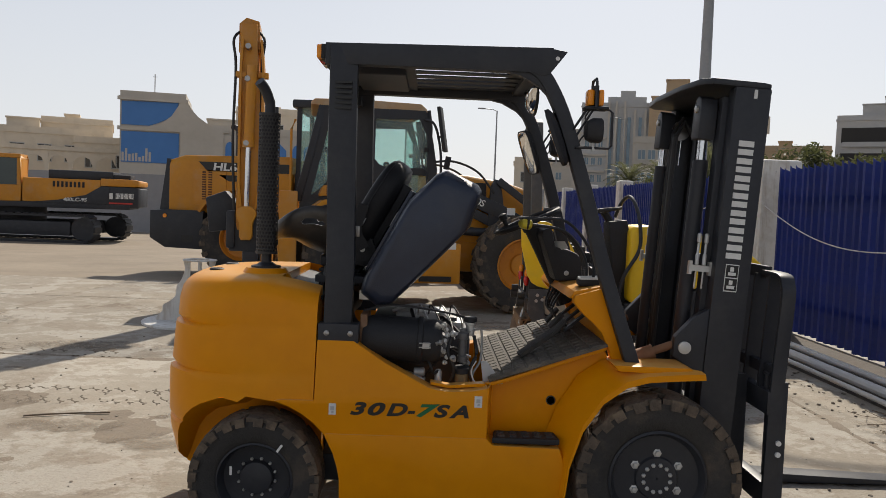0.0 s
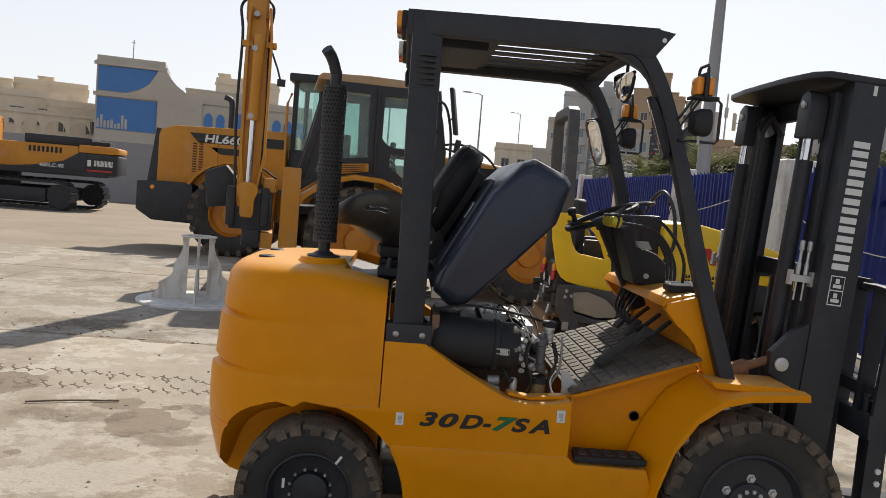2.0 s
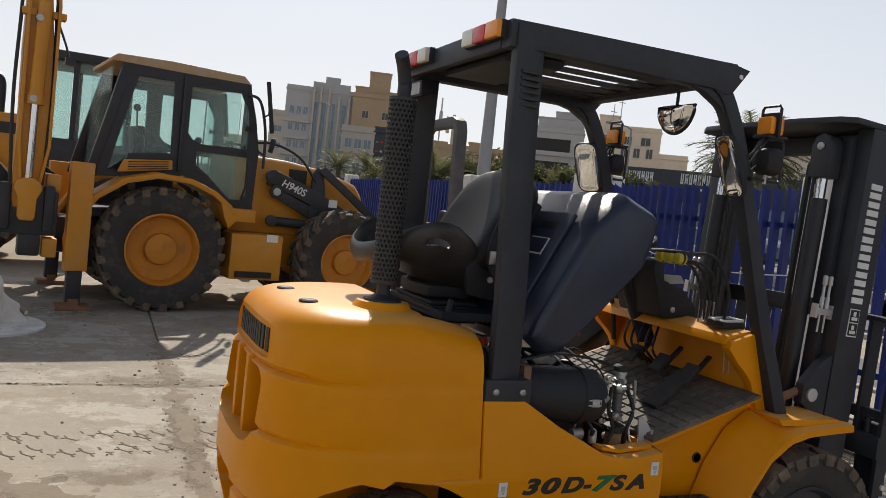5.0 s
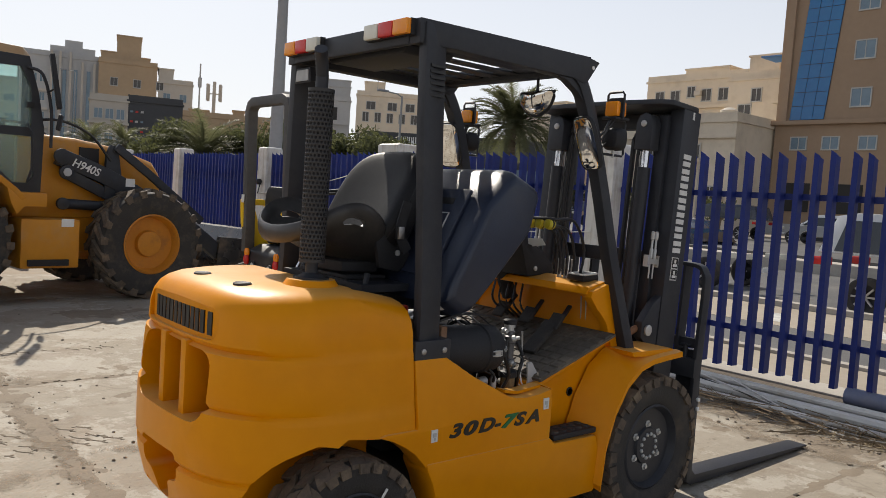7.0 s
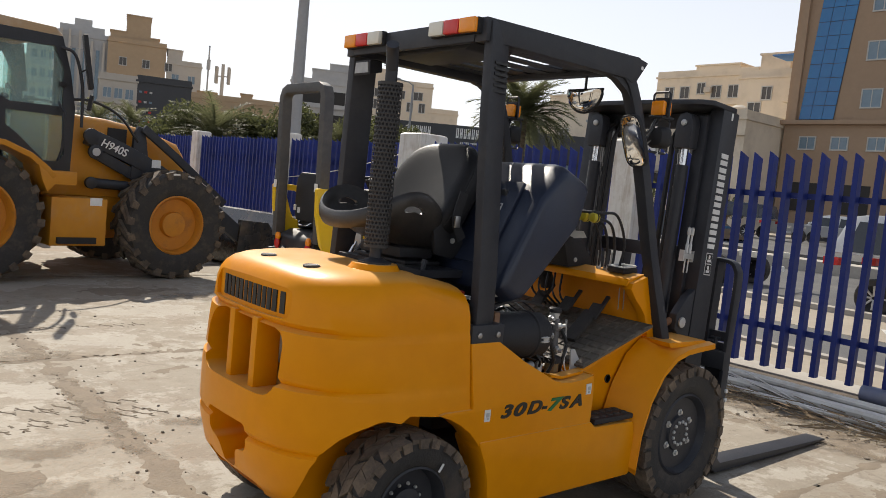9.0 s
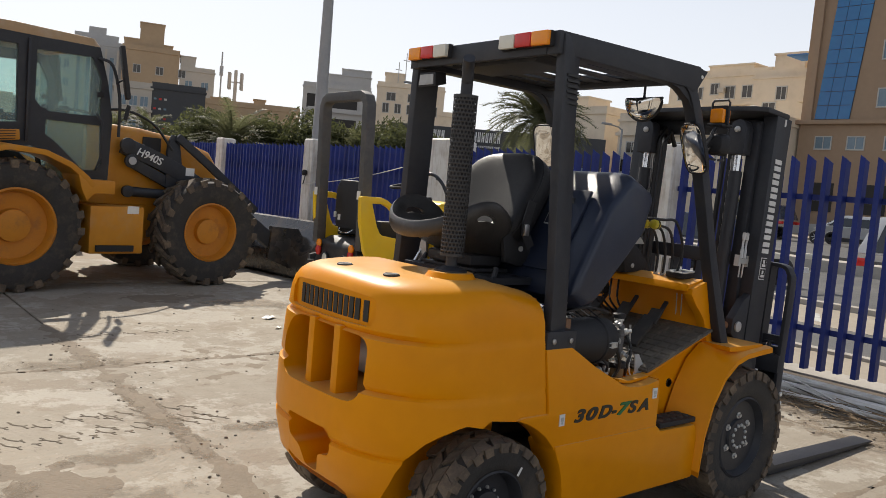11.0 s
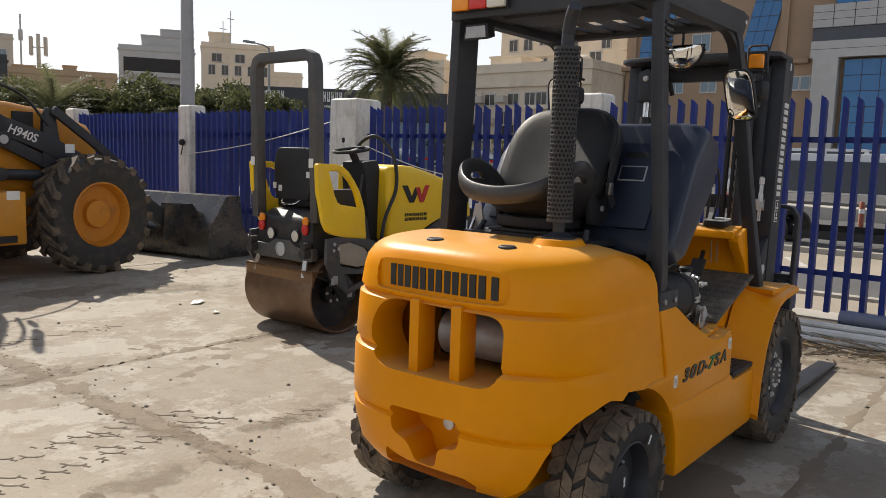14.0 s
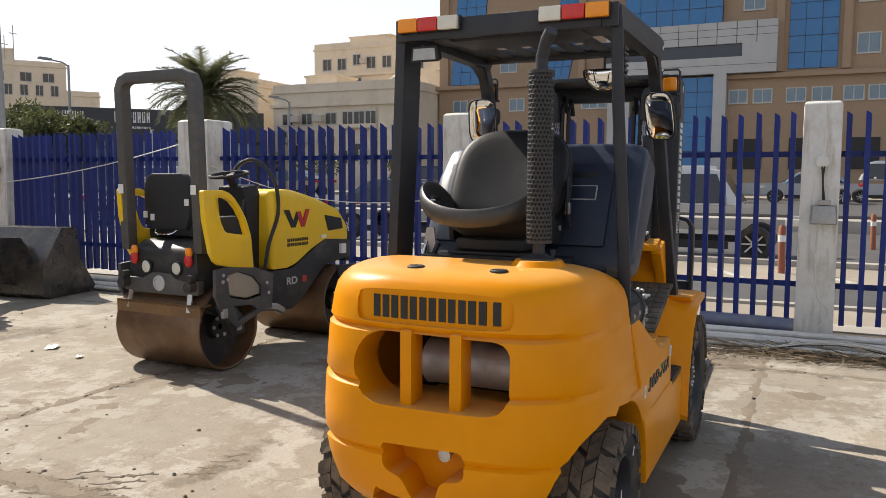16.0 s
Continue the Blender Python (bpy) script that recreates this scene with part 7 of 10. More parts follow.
for y in (-0.40, -0.24, -0.08, 0.08, 0.24, 0.40):
    part("backrest_bar", Shape().bar([(CX + 0.04, y, 0.70), (CX + 0.07, y, 1.21)], 0.016, 0.07, up=(1, 0, 0)), BLK, car)
part("backrest_cross", Shape().bar([(CX + 0.045, -0.52, 0.80), (CX + 0.045, 0.52, 0.80)], 0.03, 0.05), BLK, car)

# ---- tandem roller ----
GREYR = surf("dark grey machine paint", (0.032, 0.032, 0.034), (0.021, 0.021, 0.022), rough=0.5, spec=0.35, big=3, fine=20, bump=0.1, dirt=(0.2, 0.17, 0.13), dirt_amt=0.3)
DRUM = surf("worn drum steel", (0.20, 0.115, 0.06), (0.12, 0.068, 0.038), rough=0.45, metal=0.45, big=2, fine=14, bump=0.15, bscale=40, dirt=(0.27, 0.2, 0.13), dirt_amt=0.4)
ROL = thing("road_roller", pose(1.13, 7.03, 0, 0, 0, -1.5), "yellow and grey tandem road roller with rusty steel drums", "road roller")


PLATE = surf("dusty grey plate", (0.075, 0.075, 0.077), (0.05, 0.05, 0.052), rough=0.55, spec=0.4, big=3, fine=20, bump=0.12, dirt=(0.24, 0.2, 0.16), dirt_amt=0.4)
TANK = surf("pale tank plastic", (0.34, 0.31, 0.25), (0.28, 0.255, 0.20), rough=0.6, big=3, fine=20, bump=0.1, dirt=(0.24, 0.2, 0.15), dirt_amt=0.4)


def drum(x):
    d = part("drum", Shape().lathe([(0.292, -0.26), (0.304, -0.415), (0.312, -0.422), (0.322, -0.420), (0.325, -0.41), (0.325, 0.41), (0.322, 0.420), (0.312, 0.422), (0.304, 0.415), (0.292, 0.26)], (x, 0, 0.325), (0, 1, 0), 48, caps=False), DRUM, ROL, "rust-brown smooth steel drum", angle=40)
    for sd in (-1, 1):
        part("drum_disc", Shape().lathe([(0.298, 0), (0.10, -sd * 0.01), (0.09, sd * 0.05), (0.02, sd * 0.05)], (x, sd * 0.28, 0.325), (0, 1, 0), 24, caps=False), GREYR, d)
        for k in range(6):
            a = k * 1.047
            part("bolt", Shape().lathe([(0.014, 0), (0.014, 0.012)], (x + 0.075 * math.cos(a), sd * 0.33, 0.325 + 0.075 * math.sin(a)), (0, sd, 0), 6), ZINC, d)
    return d


drum(-0.03); drum(1.52)
part("scraper_bar", Shape().box(-0.335, -0.315, -0.42, 0.42, 0.405, 0.525).box(-0.335, -0.22, -0.42, 0.42, 0.512, 0.528), surf("rusty yellow steel", (0.24, 0.13, 0.045), (0.14, 0.075, 0.035), rough=0.7, bump=0.2), ROL, "rusty yellow scraper bar")
part("rear_body", Shape().loft([[(-0.24, -0.34, 0.60), (-0.24, 0.34, 0.60), (0.34, 0.36, 0.60), (0.34, -0.36, 0.60)], [(-0.28, -0.36, 0.72), (-0.28, 0.36, 0.72), (0.36, 0.36, 0.72), (0.36, -0.36, 0.72)], [(-0.26, -0.33, 0.92), (-0.26, 0.33, 0.92), (0.34, 0.34, 0.92), (0.34, -0.34, 0.92)], [(-0.16, -0.30, 0.98), (-0.16, 0.30, 0.98), (0.30, 0.30, 0.98), (0.30, -0.30, 0.98)]]), GREYR, ROL, bevel=0.03)
part("bumper", Shape().prism([(-0.38, 0.70), (-0.38, 0.60), (-0.30, 0.585), (0.30, 0.585), (0.37, 0.60), (0.37, 0.70), (0.17, 0.70), (0.08, 0.745), (-0.10, 0.745), (-0.17, 0.70)], 'x', -0.305, -0.24), surf("dusty bumper steel", (0.085, 0.082, 0.08), (0.055, 0.053, 0.052), rough=0.6, bump=0.15, dirt=(0.22, 0.18, 0.14), dirt_amt=0.45), ROL, "dusty grey rear bumper plate", bevel=0.012)
for sd in (-1, 1):
    part("scraper_arm", Shape().bar([(-0.30, sd * 0.30, 0.60), (-0.33, sd * 0.31, 0.47)], 0.035, 0.02), ZINC, ROL)
    part("rubber_stop", Shape().cyl((-0.30, sd * 0.335, 0.66), (-0.37, sd * 0.335, 0.66), 0.038).cyl((-0.30, sd * 0.335, 0.72), (-0.36, sd * 0.335, 0.72), 0.03), RUB, ROL)
part("badge", Shape().lathe([(0.058, 0), (0.058, 0.01), (0.046, 0.014), (0.044, 0.006)], (-0.305, 0.0, 0.668), (-1, 0, 0), 20), GREYP, ROL, "round grey badge")
for sd in (-1, 1):
    part("tail_lamp", Shape().ball((-0.285, sd * 0.275, 0.845), (0.026, 0.036, 0.052), 12), REDL, ROL, "tall oval red tail lamp")
    part("indicator", Shape().ball((-0.282, sd * 0.275, 0.905), (0.024, 0.033, 0.042), 12), AMBER, ROL, "amber indicator lamp")
    part("lamp_ring", Shape().lathe([(0.058, 0), (0.058, 0.012), (0.047, 0.016), (0.045, 0.004)], (-0.280, sd * 0.153, 0.783), (-1, 0, 0), 20, caps=False), BLKM, ROL)
    part("round_lamp", Shape().lathe([(0.050, 0.004), (0.034, 0.016), (0.01, 0.020)], (-0.282, sd * 0.153, 0.783), (-1, 0, 0), 18), CLEARL, ROL, "round white work lamp")
    part("hose", Shape().tube(bez([(-0.15, sd * 0.3, 0.6), (-0.25, sd * 0.36, 0.5), (-0.1, sd * 0.42, 0.42)], 5), 0.014, 7), HOSE, ROL)
    # side plate round the water tank, arm down to the drum
    y1 = 0.535 if sd < 0 else 0.455
    lo_, hi_ = sorted((sd * y1, sd * (y1 - 0.03)))
    plate = carve(Shape().prism([(-0.29, 0.60), (-0.285, 0.79), (-0.16, 0.80), (0.161, 0.768), (0.36, 0.70), (0.33, 0.43), (0.20, 0.42), (-0.07, 0.335), (-0.22, 0.472)], 'y', lo_, hi_), [Shape().prism([(-0.145, 0.575), (-0.168, 0.741), (-0.043, 0.76), (0.122, 0.705), (0.21, 0.621), (0.206, 0.545), (0.049, 0.530)], 'y', -1, 1), Shape().prism([(-0.10, 0.505), (0.10, 0.488), (0.16, 0.445), (-0.06, 0.385)], 'y', -1, 1)])
    part("side_plate", plate, PLATE, ROL, "dusty grey cut-out side plate", bevel=0.008)
    lo_, hi_ = sorted((sd * (y1 - 0.012), sd * (y1 - 0.12)))
    part("water_tank", Shape().prism([(-0.143, 0.590), (-0.165, 0.739), (-0.043, 0.757), (0.120, 0.703), (0.207, 0.621), (0.203, 0.56), (0.049, 0.545)], 'y', lo_, hi_), TANK, ROL, "pale plastic water tank", bevel=0.012)
    lo_, hi_ = sorted((sd * (y1 - 0.03), sd * (y1 - 0.07)))
    part("drum_arm", Shape().prism([(-0.24, 0.52), (-0.05, 0.50), (0.04, 0.40), (0.05, 0.28), (-0.09, 0.27), (-0.14, 0.36)], 'y', lo_, hi_), GREYR, ROL, bevel=0.01)
    part("hub_plate", Shape().box(-0.225, -0.175, min(sd * (y1 + 0.008), sd * (y1 - 0.02)), max(sd * (y1 + 0.008), sd * (y1 - 0.02)), 0.43, 0.50), ALU, ROL, bevel=0.004)
    part("hub_cap", Shape().box(-0.045, 0.005, min(sd * (y1 - 0.02), sd * (y1 - 0.04)), max(sd * (y1 - 0.02), sd * (y1 - 0.04)), 0.31, 0.36), ALU, ROL, bevel=0.004)
    part("front_yoke", Shape().prism([(1.38, 0.66), (1.66, 0.66), (1.62, 0.27), (1.44, 0.27)], 'y', min(sd * 0.425, sd * 0.455), max(sd * 0.425, sd * 0.455)), GREYR, ROL, bevel=0.01)
    for bx, bz in ((-0.214, 0.748), (-0.172, 0.711), (-0.222, 0.70), (0.27, 0.64), (0.29, 0.56)):
        part("bolt", Shape().lathe([(0.014, 0), (0.014, 0.010)], (bx, sd * y1, bz), (0, sd, 0), 8), ZINC, ROL)
    y2, dx = (0.515, 0.0) if sd < 0 else (0.445, 0.08)
    lo_, hi_ = sorted((sd * y2, sd * (y2 - 0.045)))
    sp = carve(Shape().prism([(x + dx, z) for x, z in ((-0.372, 1.352), (-0.36, 1.366), (-0.173, 1.364), (-0.11, 1.345), (-0.055, 1.308), (0.01, 1.235), (0.065, 1.157), (0.10, 1.08), (0.126, 1.004), (0.150, 0.750), (0.14, 0.742), (-0.217, 0.82), (-0.265, 0.85), (-0.301, 0.91), (-0.360, 1.155))], 'y', lo_, hi_), [Shape().prism([(x + dx, z) for x, z in ((-0.258, 1.310), (-0.158, 1.310), (-0.09, 1.28), (-0.03, 1.225), (0.03, 1.14), (0.075, 1.02), (-0.13, 1.050), (-0.165, 1.07), (-0.197, 1.127))], 'y', -1, 1)])
    part("side_guard", sp, YEL3, ROL, "yellow moulded side guard with an opening", bevel=0.010)
    part("seat_arm", Shape().box(-0.06, 0.20, sd * 0.31 - 0.05, sd * 0.31 + 0.05, 0.98, 1.16), BLKM, ROL, bevel=0.02)
ropsp = [(-0.22, 0.395, 0.90), (-0.25, 0.395, 2.12), (-0.25, 0.37, 2.17), (-0.25, 0.31, 2.195), (-0.25, -0.25, 2.195), (-0.25, -0.31, 2.17), (-0.25, -0.335, 2.12), (-0.22, -0.345, 0.90)]
part("roll_bar", Shape().sweep(ropsp, [(-0.04, -0.045), (0.04, -0.045), (0.04, 0.045), (-0.04, 0.045)], up=(1, 0, 0)), surf("dusty grey frame paint", (0.092, 0.090, 0.088), (0.062, 0.060, 0.058), rough=0.6, bump=0.1, dirt=(0.2, 0.17, 0.14), dirt_amt=0.4), ROL, "dark grey square-tube roll bar", bevel=0.01)
for sd in (-1, 1):
    part("roll_bar_label", Shape().box(-0.292, -0.287, (0.395 if sd > 0 else -0.34) - 0.025, (0.395 if sd > 0 else -0.34) + 0.025, 1.33, 1.40), WHITE, ROL)
part("seat_cushion", Shape().box(-0.06, 0.30, -0.10, 0.36, 1.00, 1.10), BLKM, ROL, "black seat cushion", bevel=0.03)
part("seat_back", Shape().loft([[(x, 0.13 + w * u, z) for u, x in ((-1, -0.10), (1, -0.10), (1, -0.02), (-1, -0.02))] for w, z in ((0.20, 1.05), (0.235, 1.15), (0.235, 1.36), (0.215, 1.44), (0.17, 1.485))]), BLKM, ROL, "black seat backrest", bevel=0.025)
for k, z in ((0.345, 1.14), (0.27, 1.12), (-0.085, 1.24)):
    part("seat_label", Shape().box(-0.106, -0.098, k - 0.02, k + 0.02, z, z + 0.05), WHITE, ROL)
part("seat_grip", Shape().tube(bez([(-0.10, 0.02, 1.05), (-0.13, 0.06, 1.02), (-0.13, 0.2, 1.02), (-0.10, 0.24, 1.05)], 4), 0.008, 7), CHROME, ROL)
# front hood
part("hood", Shape().loft([[(x, -w, z0), (x, -w * 1.0, z1 - 0.05), (x, -w * 0.9, z1), (x, w * 0.9, z1), (x, w, z1 - 0.05), (x, w, z0)] for x, w, z0, z1 in ((0.58, 0.31, 0.72, 1.30), (0.61, 0.335, 0.69, 1.345), (0.80, 0.335, 0.69, 1.36), (0.92, 0.335, 0.72, 1.35), (1.15, 0.335, 0.83, 1.30), (1.35, 0.335, 0.90, 1.245), (1.60, 0.325, 0.885, 1.17), (1.74, 0.30, 0.87, 1.06), (1.795, 0.28, 0.87, 0.98))]), YEL3, ROL, "glossy yellow engine hood", bevel=0.02)
part("lower_body", Shape().loft([[(x, -w, z0), (x, -w, z1), (x, w, z1), (x, w, z0)] for x, w, z0, z1 in ((0.56, 0.33, 0.35, 0.685), (0.85, 0.338, 0.33, 0.685), (1.0, 0.338, 0.40, 0.75), (1.35, 0.332, 0.66, 0.905), (1.76, 0.30, 0.70, 0.875), (1.84, 0.28, 0.70, 0.86))]), GREYR, ROL, bevel=0.02)
part("hood_vent", Shape().prism([(1.33, 1.126), (1.60, 1.085), (1.63, 0.985), (1.39, 0.975)], 'y', -0.341, -0.31), BLKM, ROL, "dark hood vent", bevel=0.01)
part("tail_panel", Shape().box(1.76, 1.86, -0.27, 0.27, 0.66, 0.95), BLKM, ROL, bevel=0.02)
wm = pose(0.745, -0.338, 1.185, 90, 0, 0) @ Matrix.Diagonal((1.44, 0.9, 1, 1))
part("mark", Shape().prism([(0, 0), (0.05, 0), (0.11, -0.17), (0.07, -0.17)], 'z', 0, 0.003, wm).prism([(0.07, -0.17), (0.11, -0.17), (0.15, -0.05), (0.12, -0.02)], 'z', 0, 0.0035, wm), DARKP, ROL, "dark half of a zigzag mark")
part("mark", Shape().prism([(0.12, -0.02), (0.16, -0.02), (0.20, -0.17), (0.165, -0.17)], 'z', 0, 0.004, wm).prism([(0.165, -0.17), (0.20, -0.17), (0.25, 0.0), (0.21, 0.0)], 'z', 0, 0.0045, wm), REDP, ROL, "red half of a zigzag mark")
for k, zz in enumerate((0.912, 0.872)):
    bars_sign("maker_mark", 6, 0.038, 0.028, 0.012, DARKP, ROL, pose(0.79, -0.338, zz, 90, 0, 0), "dark maker's mark drawn as plain bars")
lettering("type_lettering", "RD", 0.088, GREYP, ROL, pose(0.765, -0.341, 0.548, 90, 0, 0), 0, 0.002, 1.3)
part("red_square", Shape().box(0.99, 1.05, -0.342, -0.335, 0.548, 0.605), REDP, ROL)
for x, z in ((1.28, 0.915), (1.60, 0.75)):
    part("decal", Shape().box(x, x + 0.08, -0.340, -0.30, z, z + (0.03 if x < 1.5 else 0.09)), WHITE, ROL)
part("joint", Shape().cyl((0.46, 0, 0.35), (0.46, 0, 0.70), 0.10).box(0.3, 0.75, -0.12, 0.12, 0.42, 0.60), BLK, ROL, bevel=0.01)
part("foot_deck", Shape().box(0.30, 0.60, -0.36, 0.36, 0.60, 0.66), BLKM, ROL, bevel=0.01)
part("lift_hook", Shape().tube([(0.40, -0.40, 0.42), (0.52, -0.42, 0.40), (0.60, -0.42, 0.36)], 0.035, 8), STEEL, ROL)
part("console", Shape().loft([[(0.50, -0.20, 0.66), (0.50, 0.10, 0.66), (0.60, 0.10, 0.66), (0.60, -0.20, 0.66)], [(0.43, -0.20, 1.27), (0.43, 0.10, 1.27), (0.60, 0.12, 1.30), (0.60, -0.22, 1.30)], [(0.42, -0.18, 1.38), (0.42, 0.08, 1.38), (0.58, 0.10, 1.40), (0.58, -0.20, 1.40)]]), BLKM, ROL, "black steering console", bevel=0.02)
sm = pose(0.39, -0.07, 1.478, 0, -9, 0)
part("steering_wheel", Shape().tube([sm @ Vector((0.155 * math.cos(t), 0.155 * math.sin(t), 0)) for t in [2 * math.pi * i / 26 for i in range(27)]], 0.014, 7), BLKM, ROL, "black steering wheel")
for a in (0.5, 2.6, 4.7):
    part("spoke", Shape().bar([sm @ Vector((0, 0, -0.03)), sm @ Vector((0.15 * math.cos(a), 0.15 * math.sin(a), 0))], 0.03, 0.01), BLKM, ROL)
part("wheel_column", Shape().tube([(0.39, -0.07, 1.47), (0.48, -0.06, 1.34)], 0.035, 8), BLKM, ROL)
part("handrail", Shape().tube(bez([(0.50, -0.33, 0.70), (0.54, -0.345, 0.92), (0.66, -0.345, 1.15), (0.655, -0.335, 1.38), (0.63, -0.26, 1.53), (0.60, -0.13, 1.605), (0.56, -0.01, 1.55), (0.52, 0.05, 1.42)], 5), 0.016, 10), BLK, ROL, "black bent handrail")
part("lever", Shape().tube([(0.30, -0.26, 1.0), (0.36, -0.24, 1.28)], 0.012, 7), BLK, ROL)

# ---- backhoe loader ----
BH = thing("backhoe_loader", pose(-1.16, 11.415, 0, 0, 0, 9), "yellow backhoe loader with black cab and raised rear boom", "backhoe loader")
for sd in (-1, 1):
    tyre(BH, (0.0, sd * 0.90, 0.70), 0.715, 0.42, 0.405, 22, RIMY, out=sd, lug_h=0.045, dish=0.12, bolts=0, chevron=0.8, rim_label="yellow dished steel rim")
    tyre(BH, (2.30, sd * 0.90, 0.675), 0.685, 0.42, 0.365, 20, RIMY, out=sd, lug_h=0.045, dish=0.10, bolts=0, chevron=0.8, rim_label="yellow dished steel rim")
part("chassis", Shape().box(-1.0, 2.9, -0.38, 0.38, 0.55, 0.95).box(-0.1, 0.1, -0.7, 0.7, 0.6, 0.8).box(2.2, 2.4, -0.7, 0.7, 0.58, 0.78), BLK, BH, bevel=0.02)
for sd in (-1, 1):
    fr = []
    for a in (195, 178, 160, 140, 118, 96, 74, 56, 42, 34):
        c, s_ = math.cos(radians(a)), math.sin(radians(a))
        z = 0.70 + 0.84 * s_
        fr.append([(0.92 * c, sd * 1.08, 0.70 + 0.80 * s_), (0.98 * c, sd * 1.09, 0.70 + 0.86 * s_), (0.98 * c, sd * 0.62, 0.70 + 0.88 * s_), (0.92 * c, sd * 0.62, 0.70 + 0.80 * s_)])
    part("rear_fender", Shape().loft(fr), YEL2, BH, "yellow arched rear fender", bevel=0.008)
    part("fender_skirt", Shape().prism([(0.60, 1.34), (0.68, 1.24), (1.03, 1.24), (1.03, 1.09), (0.80, 1.09), (0.72, 1.0), (0.66, 1.12)], 'y', min(sd * 0.62, sd * 1.08), max(sd * 0.62, sd * 1.08)), YEL2, BH, bevel=0.01)
    part("side_box", Shape().box(0.79, 1.43, min(sd * 0.60, sd * 1.02), max(sd * 0.60, sd * 1.02), 0.40, 0.95), YEL2, BH, "yellow steel side tank", bevel=0.02)
    part("box_step", Shape().box(0.86, 1.30, min(sd * 0.98, sd * 1.06), max(sd * 0.98, sd * 1.06), 0.43, 0.50), BLKM, BH)
    part("box_label", Shape().box(1.22, 1.36, min(sd * 1.018, sd * 1.024), max(sd * 1.018, sd * 1.024), 0.87, 0.96), WHITE, BH, "white paper label")
    # cab frame posts
    y = sd * 0.74
    def po(name, pts, w=0.09):
        part(name, Shape().sweep([Vector((x, yy, z)) for x, yy, z in pts], [(-w / 2, -0.05), (w / 2, -0.05), (w / 2, 0.05), (-w / 2, 0.05)], up=(0, 1, 0)), BLK, BH, bevel=0.012)
    po("rear_post", [(-0.78, y, 1.45), (-0.62, y, 2.1), (-0.47, y * 0.97, 2.74)], 0.10)
    frame_cut = [Shape().prism(q, 'y', y - 0.2, y + 0.2) for q in (
        [(0.24, 2.60), (0.24, 2.06), (0.30, 1.99), (0.40, 1.95), (0.96, 1.96), (0.95, 2.40), (0.84, 2.62)],
        [(0.36, 1.86), (0.98, 1.86), (1.0, 1.42), (0.94, 1.34), (0.78, 1.34), (0.50, 1.60), (0.36, 1.70)],
        [(-0.60, 1.54), (-0.35, 2.62), (0.05, 2.62), (0.07, 1.80), (-0.40, 1.74), (-0.44, 1.54)])]
    part("cab_side", carve(Shape().prism([(-0.72, 1.45), (-0.46, 2.74), (0.92, 2.74), (1.03, 2.35), (1.10, 1.95), (1.08, 1.24), (0.74, 1.22), (0.50, 1.48), (0.22, 1.56), (-0.2, 1.50)], 'y', y - 0.03, y + 0.03), frame_cut), BLK, BH, "black cab side frame and door", bevel=0.0)
    po("door_edge", [(0.16, y + sd * 0.02, 1.60), (0.155, y + sd * 0.02, 2.70)], 0.035)
    gl = part("side_window", Shape().prism([(-0.64, 1.50), (-0.38, 2.66), (0.08, 2.66), (0.10, 1.77), (-0.40, 1.70)], 'y', y - 0.006, y + 0.006), CABGL, BH, "green-tinted cab window")
    g2 = part("door_window", Shape().prism([(0.22, 1.92), (0.22, 2.66), (0.86, 2.66), (0.98, 2.38), (0.99, 1.92)], 'y', y - 0.006, y + 0.006), CABGL, BH, "green-tinted door window")
    g3 = part("door_lower_window", Shape().prism([(0.33, 1.89), (1.0, 1.89), (1.02, 1.32), (0.76, 1.31), (0.48, 1.57), (0.33, 1.68)], 'y', y - 0.006, y + 0.006), CABGL, BH, "green-tinted lower door window")
    for g in (gl, g2, g3):
        g.visible_shadow = False
    part("door_handle", Shape().box(0.90, 0.98, min(y + sd * 0.03, y + sd * 0.05), max(y + sd * 0.03, y + sd * 0.05), 2.18, 2.24), BLKM, BH, bevel=0.006)
    part("vent_panel", Shape().prism([(-0.50, 1.52), (-0.44, 1.67), (0.08, 1.72), (0.09, 1.61)], 'y', min(sd * 0.76, sd * 0.82), max(sd * 0.76, sd * 0.82)), YEL2, BH, bevel=0.01)
    for k in range(4):
        part("vent_slot", Shape().bar([(-0.40, sd * 0.822, 1.562 + k * 0.028), (0.04, sd * 0.822, 1.620 + k * 0.026)], 0.01, 0.009), BLKM, BH)
    part("mirror_arm", Shape().tube(bez([(0.90, sd * 0.78, 2.62), (1.03, sd * 0.86, 2.55), (1.12, sd * 0.88, 2.2), (1.14, sd * 0.86, 1.75)], 5), 0.018, 7), BLK, BH)
    part("mirror", Shape().box(-0.025, 0.025, -0.10, 0.10, -0.30, 0.30, pose(1.12, sd * 0.98, 2.48, 0, -9, sd * 20)), BLKM, BH, "black cab mirror", bevel=0.012)
    part("mirror_rod", Shape().tube([(1.08, sd * 0.87, 2.36), (1.11, sd * 0.98, 2.40), (1.11, sd * 0.98, 2.60)], 0.012, 7), BLK, BH)
    part("door_grip", Shape().tube([(0.92, sd * 0.80, 1.35), (0.95, sd * 0.84, 1.5), (0.95, sd * 0.84, 1.9), (0.90, sd * 0.80, 2.0)], 0.013, 7), BLK, BH)
    part("small_mirror", Shape().box(-0.02, 0.02, -0.07, 0.07, -0.09, 0.09, pose(1.22, sd * 0.88, 2.04, 0, 10, sd * 30)), BLKM, BH, bevel=0.012)
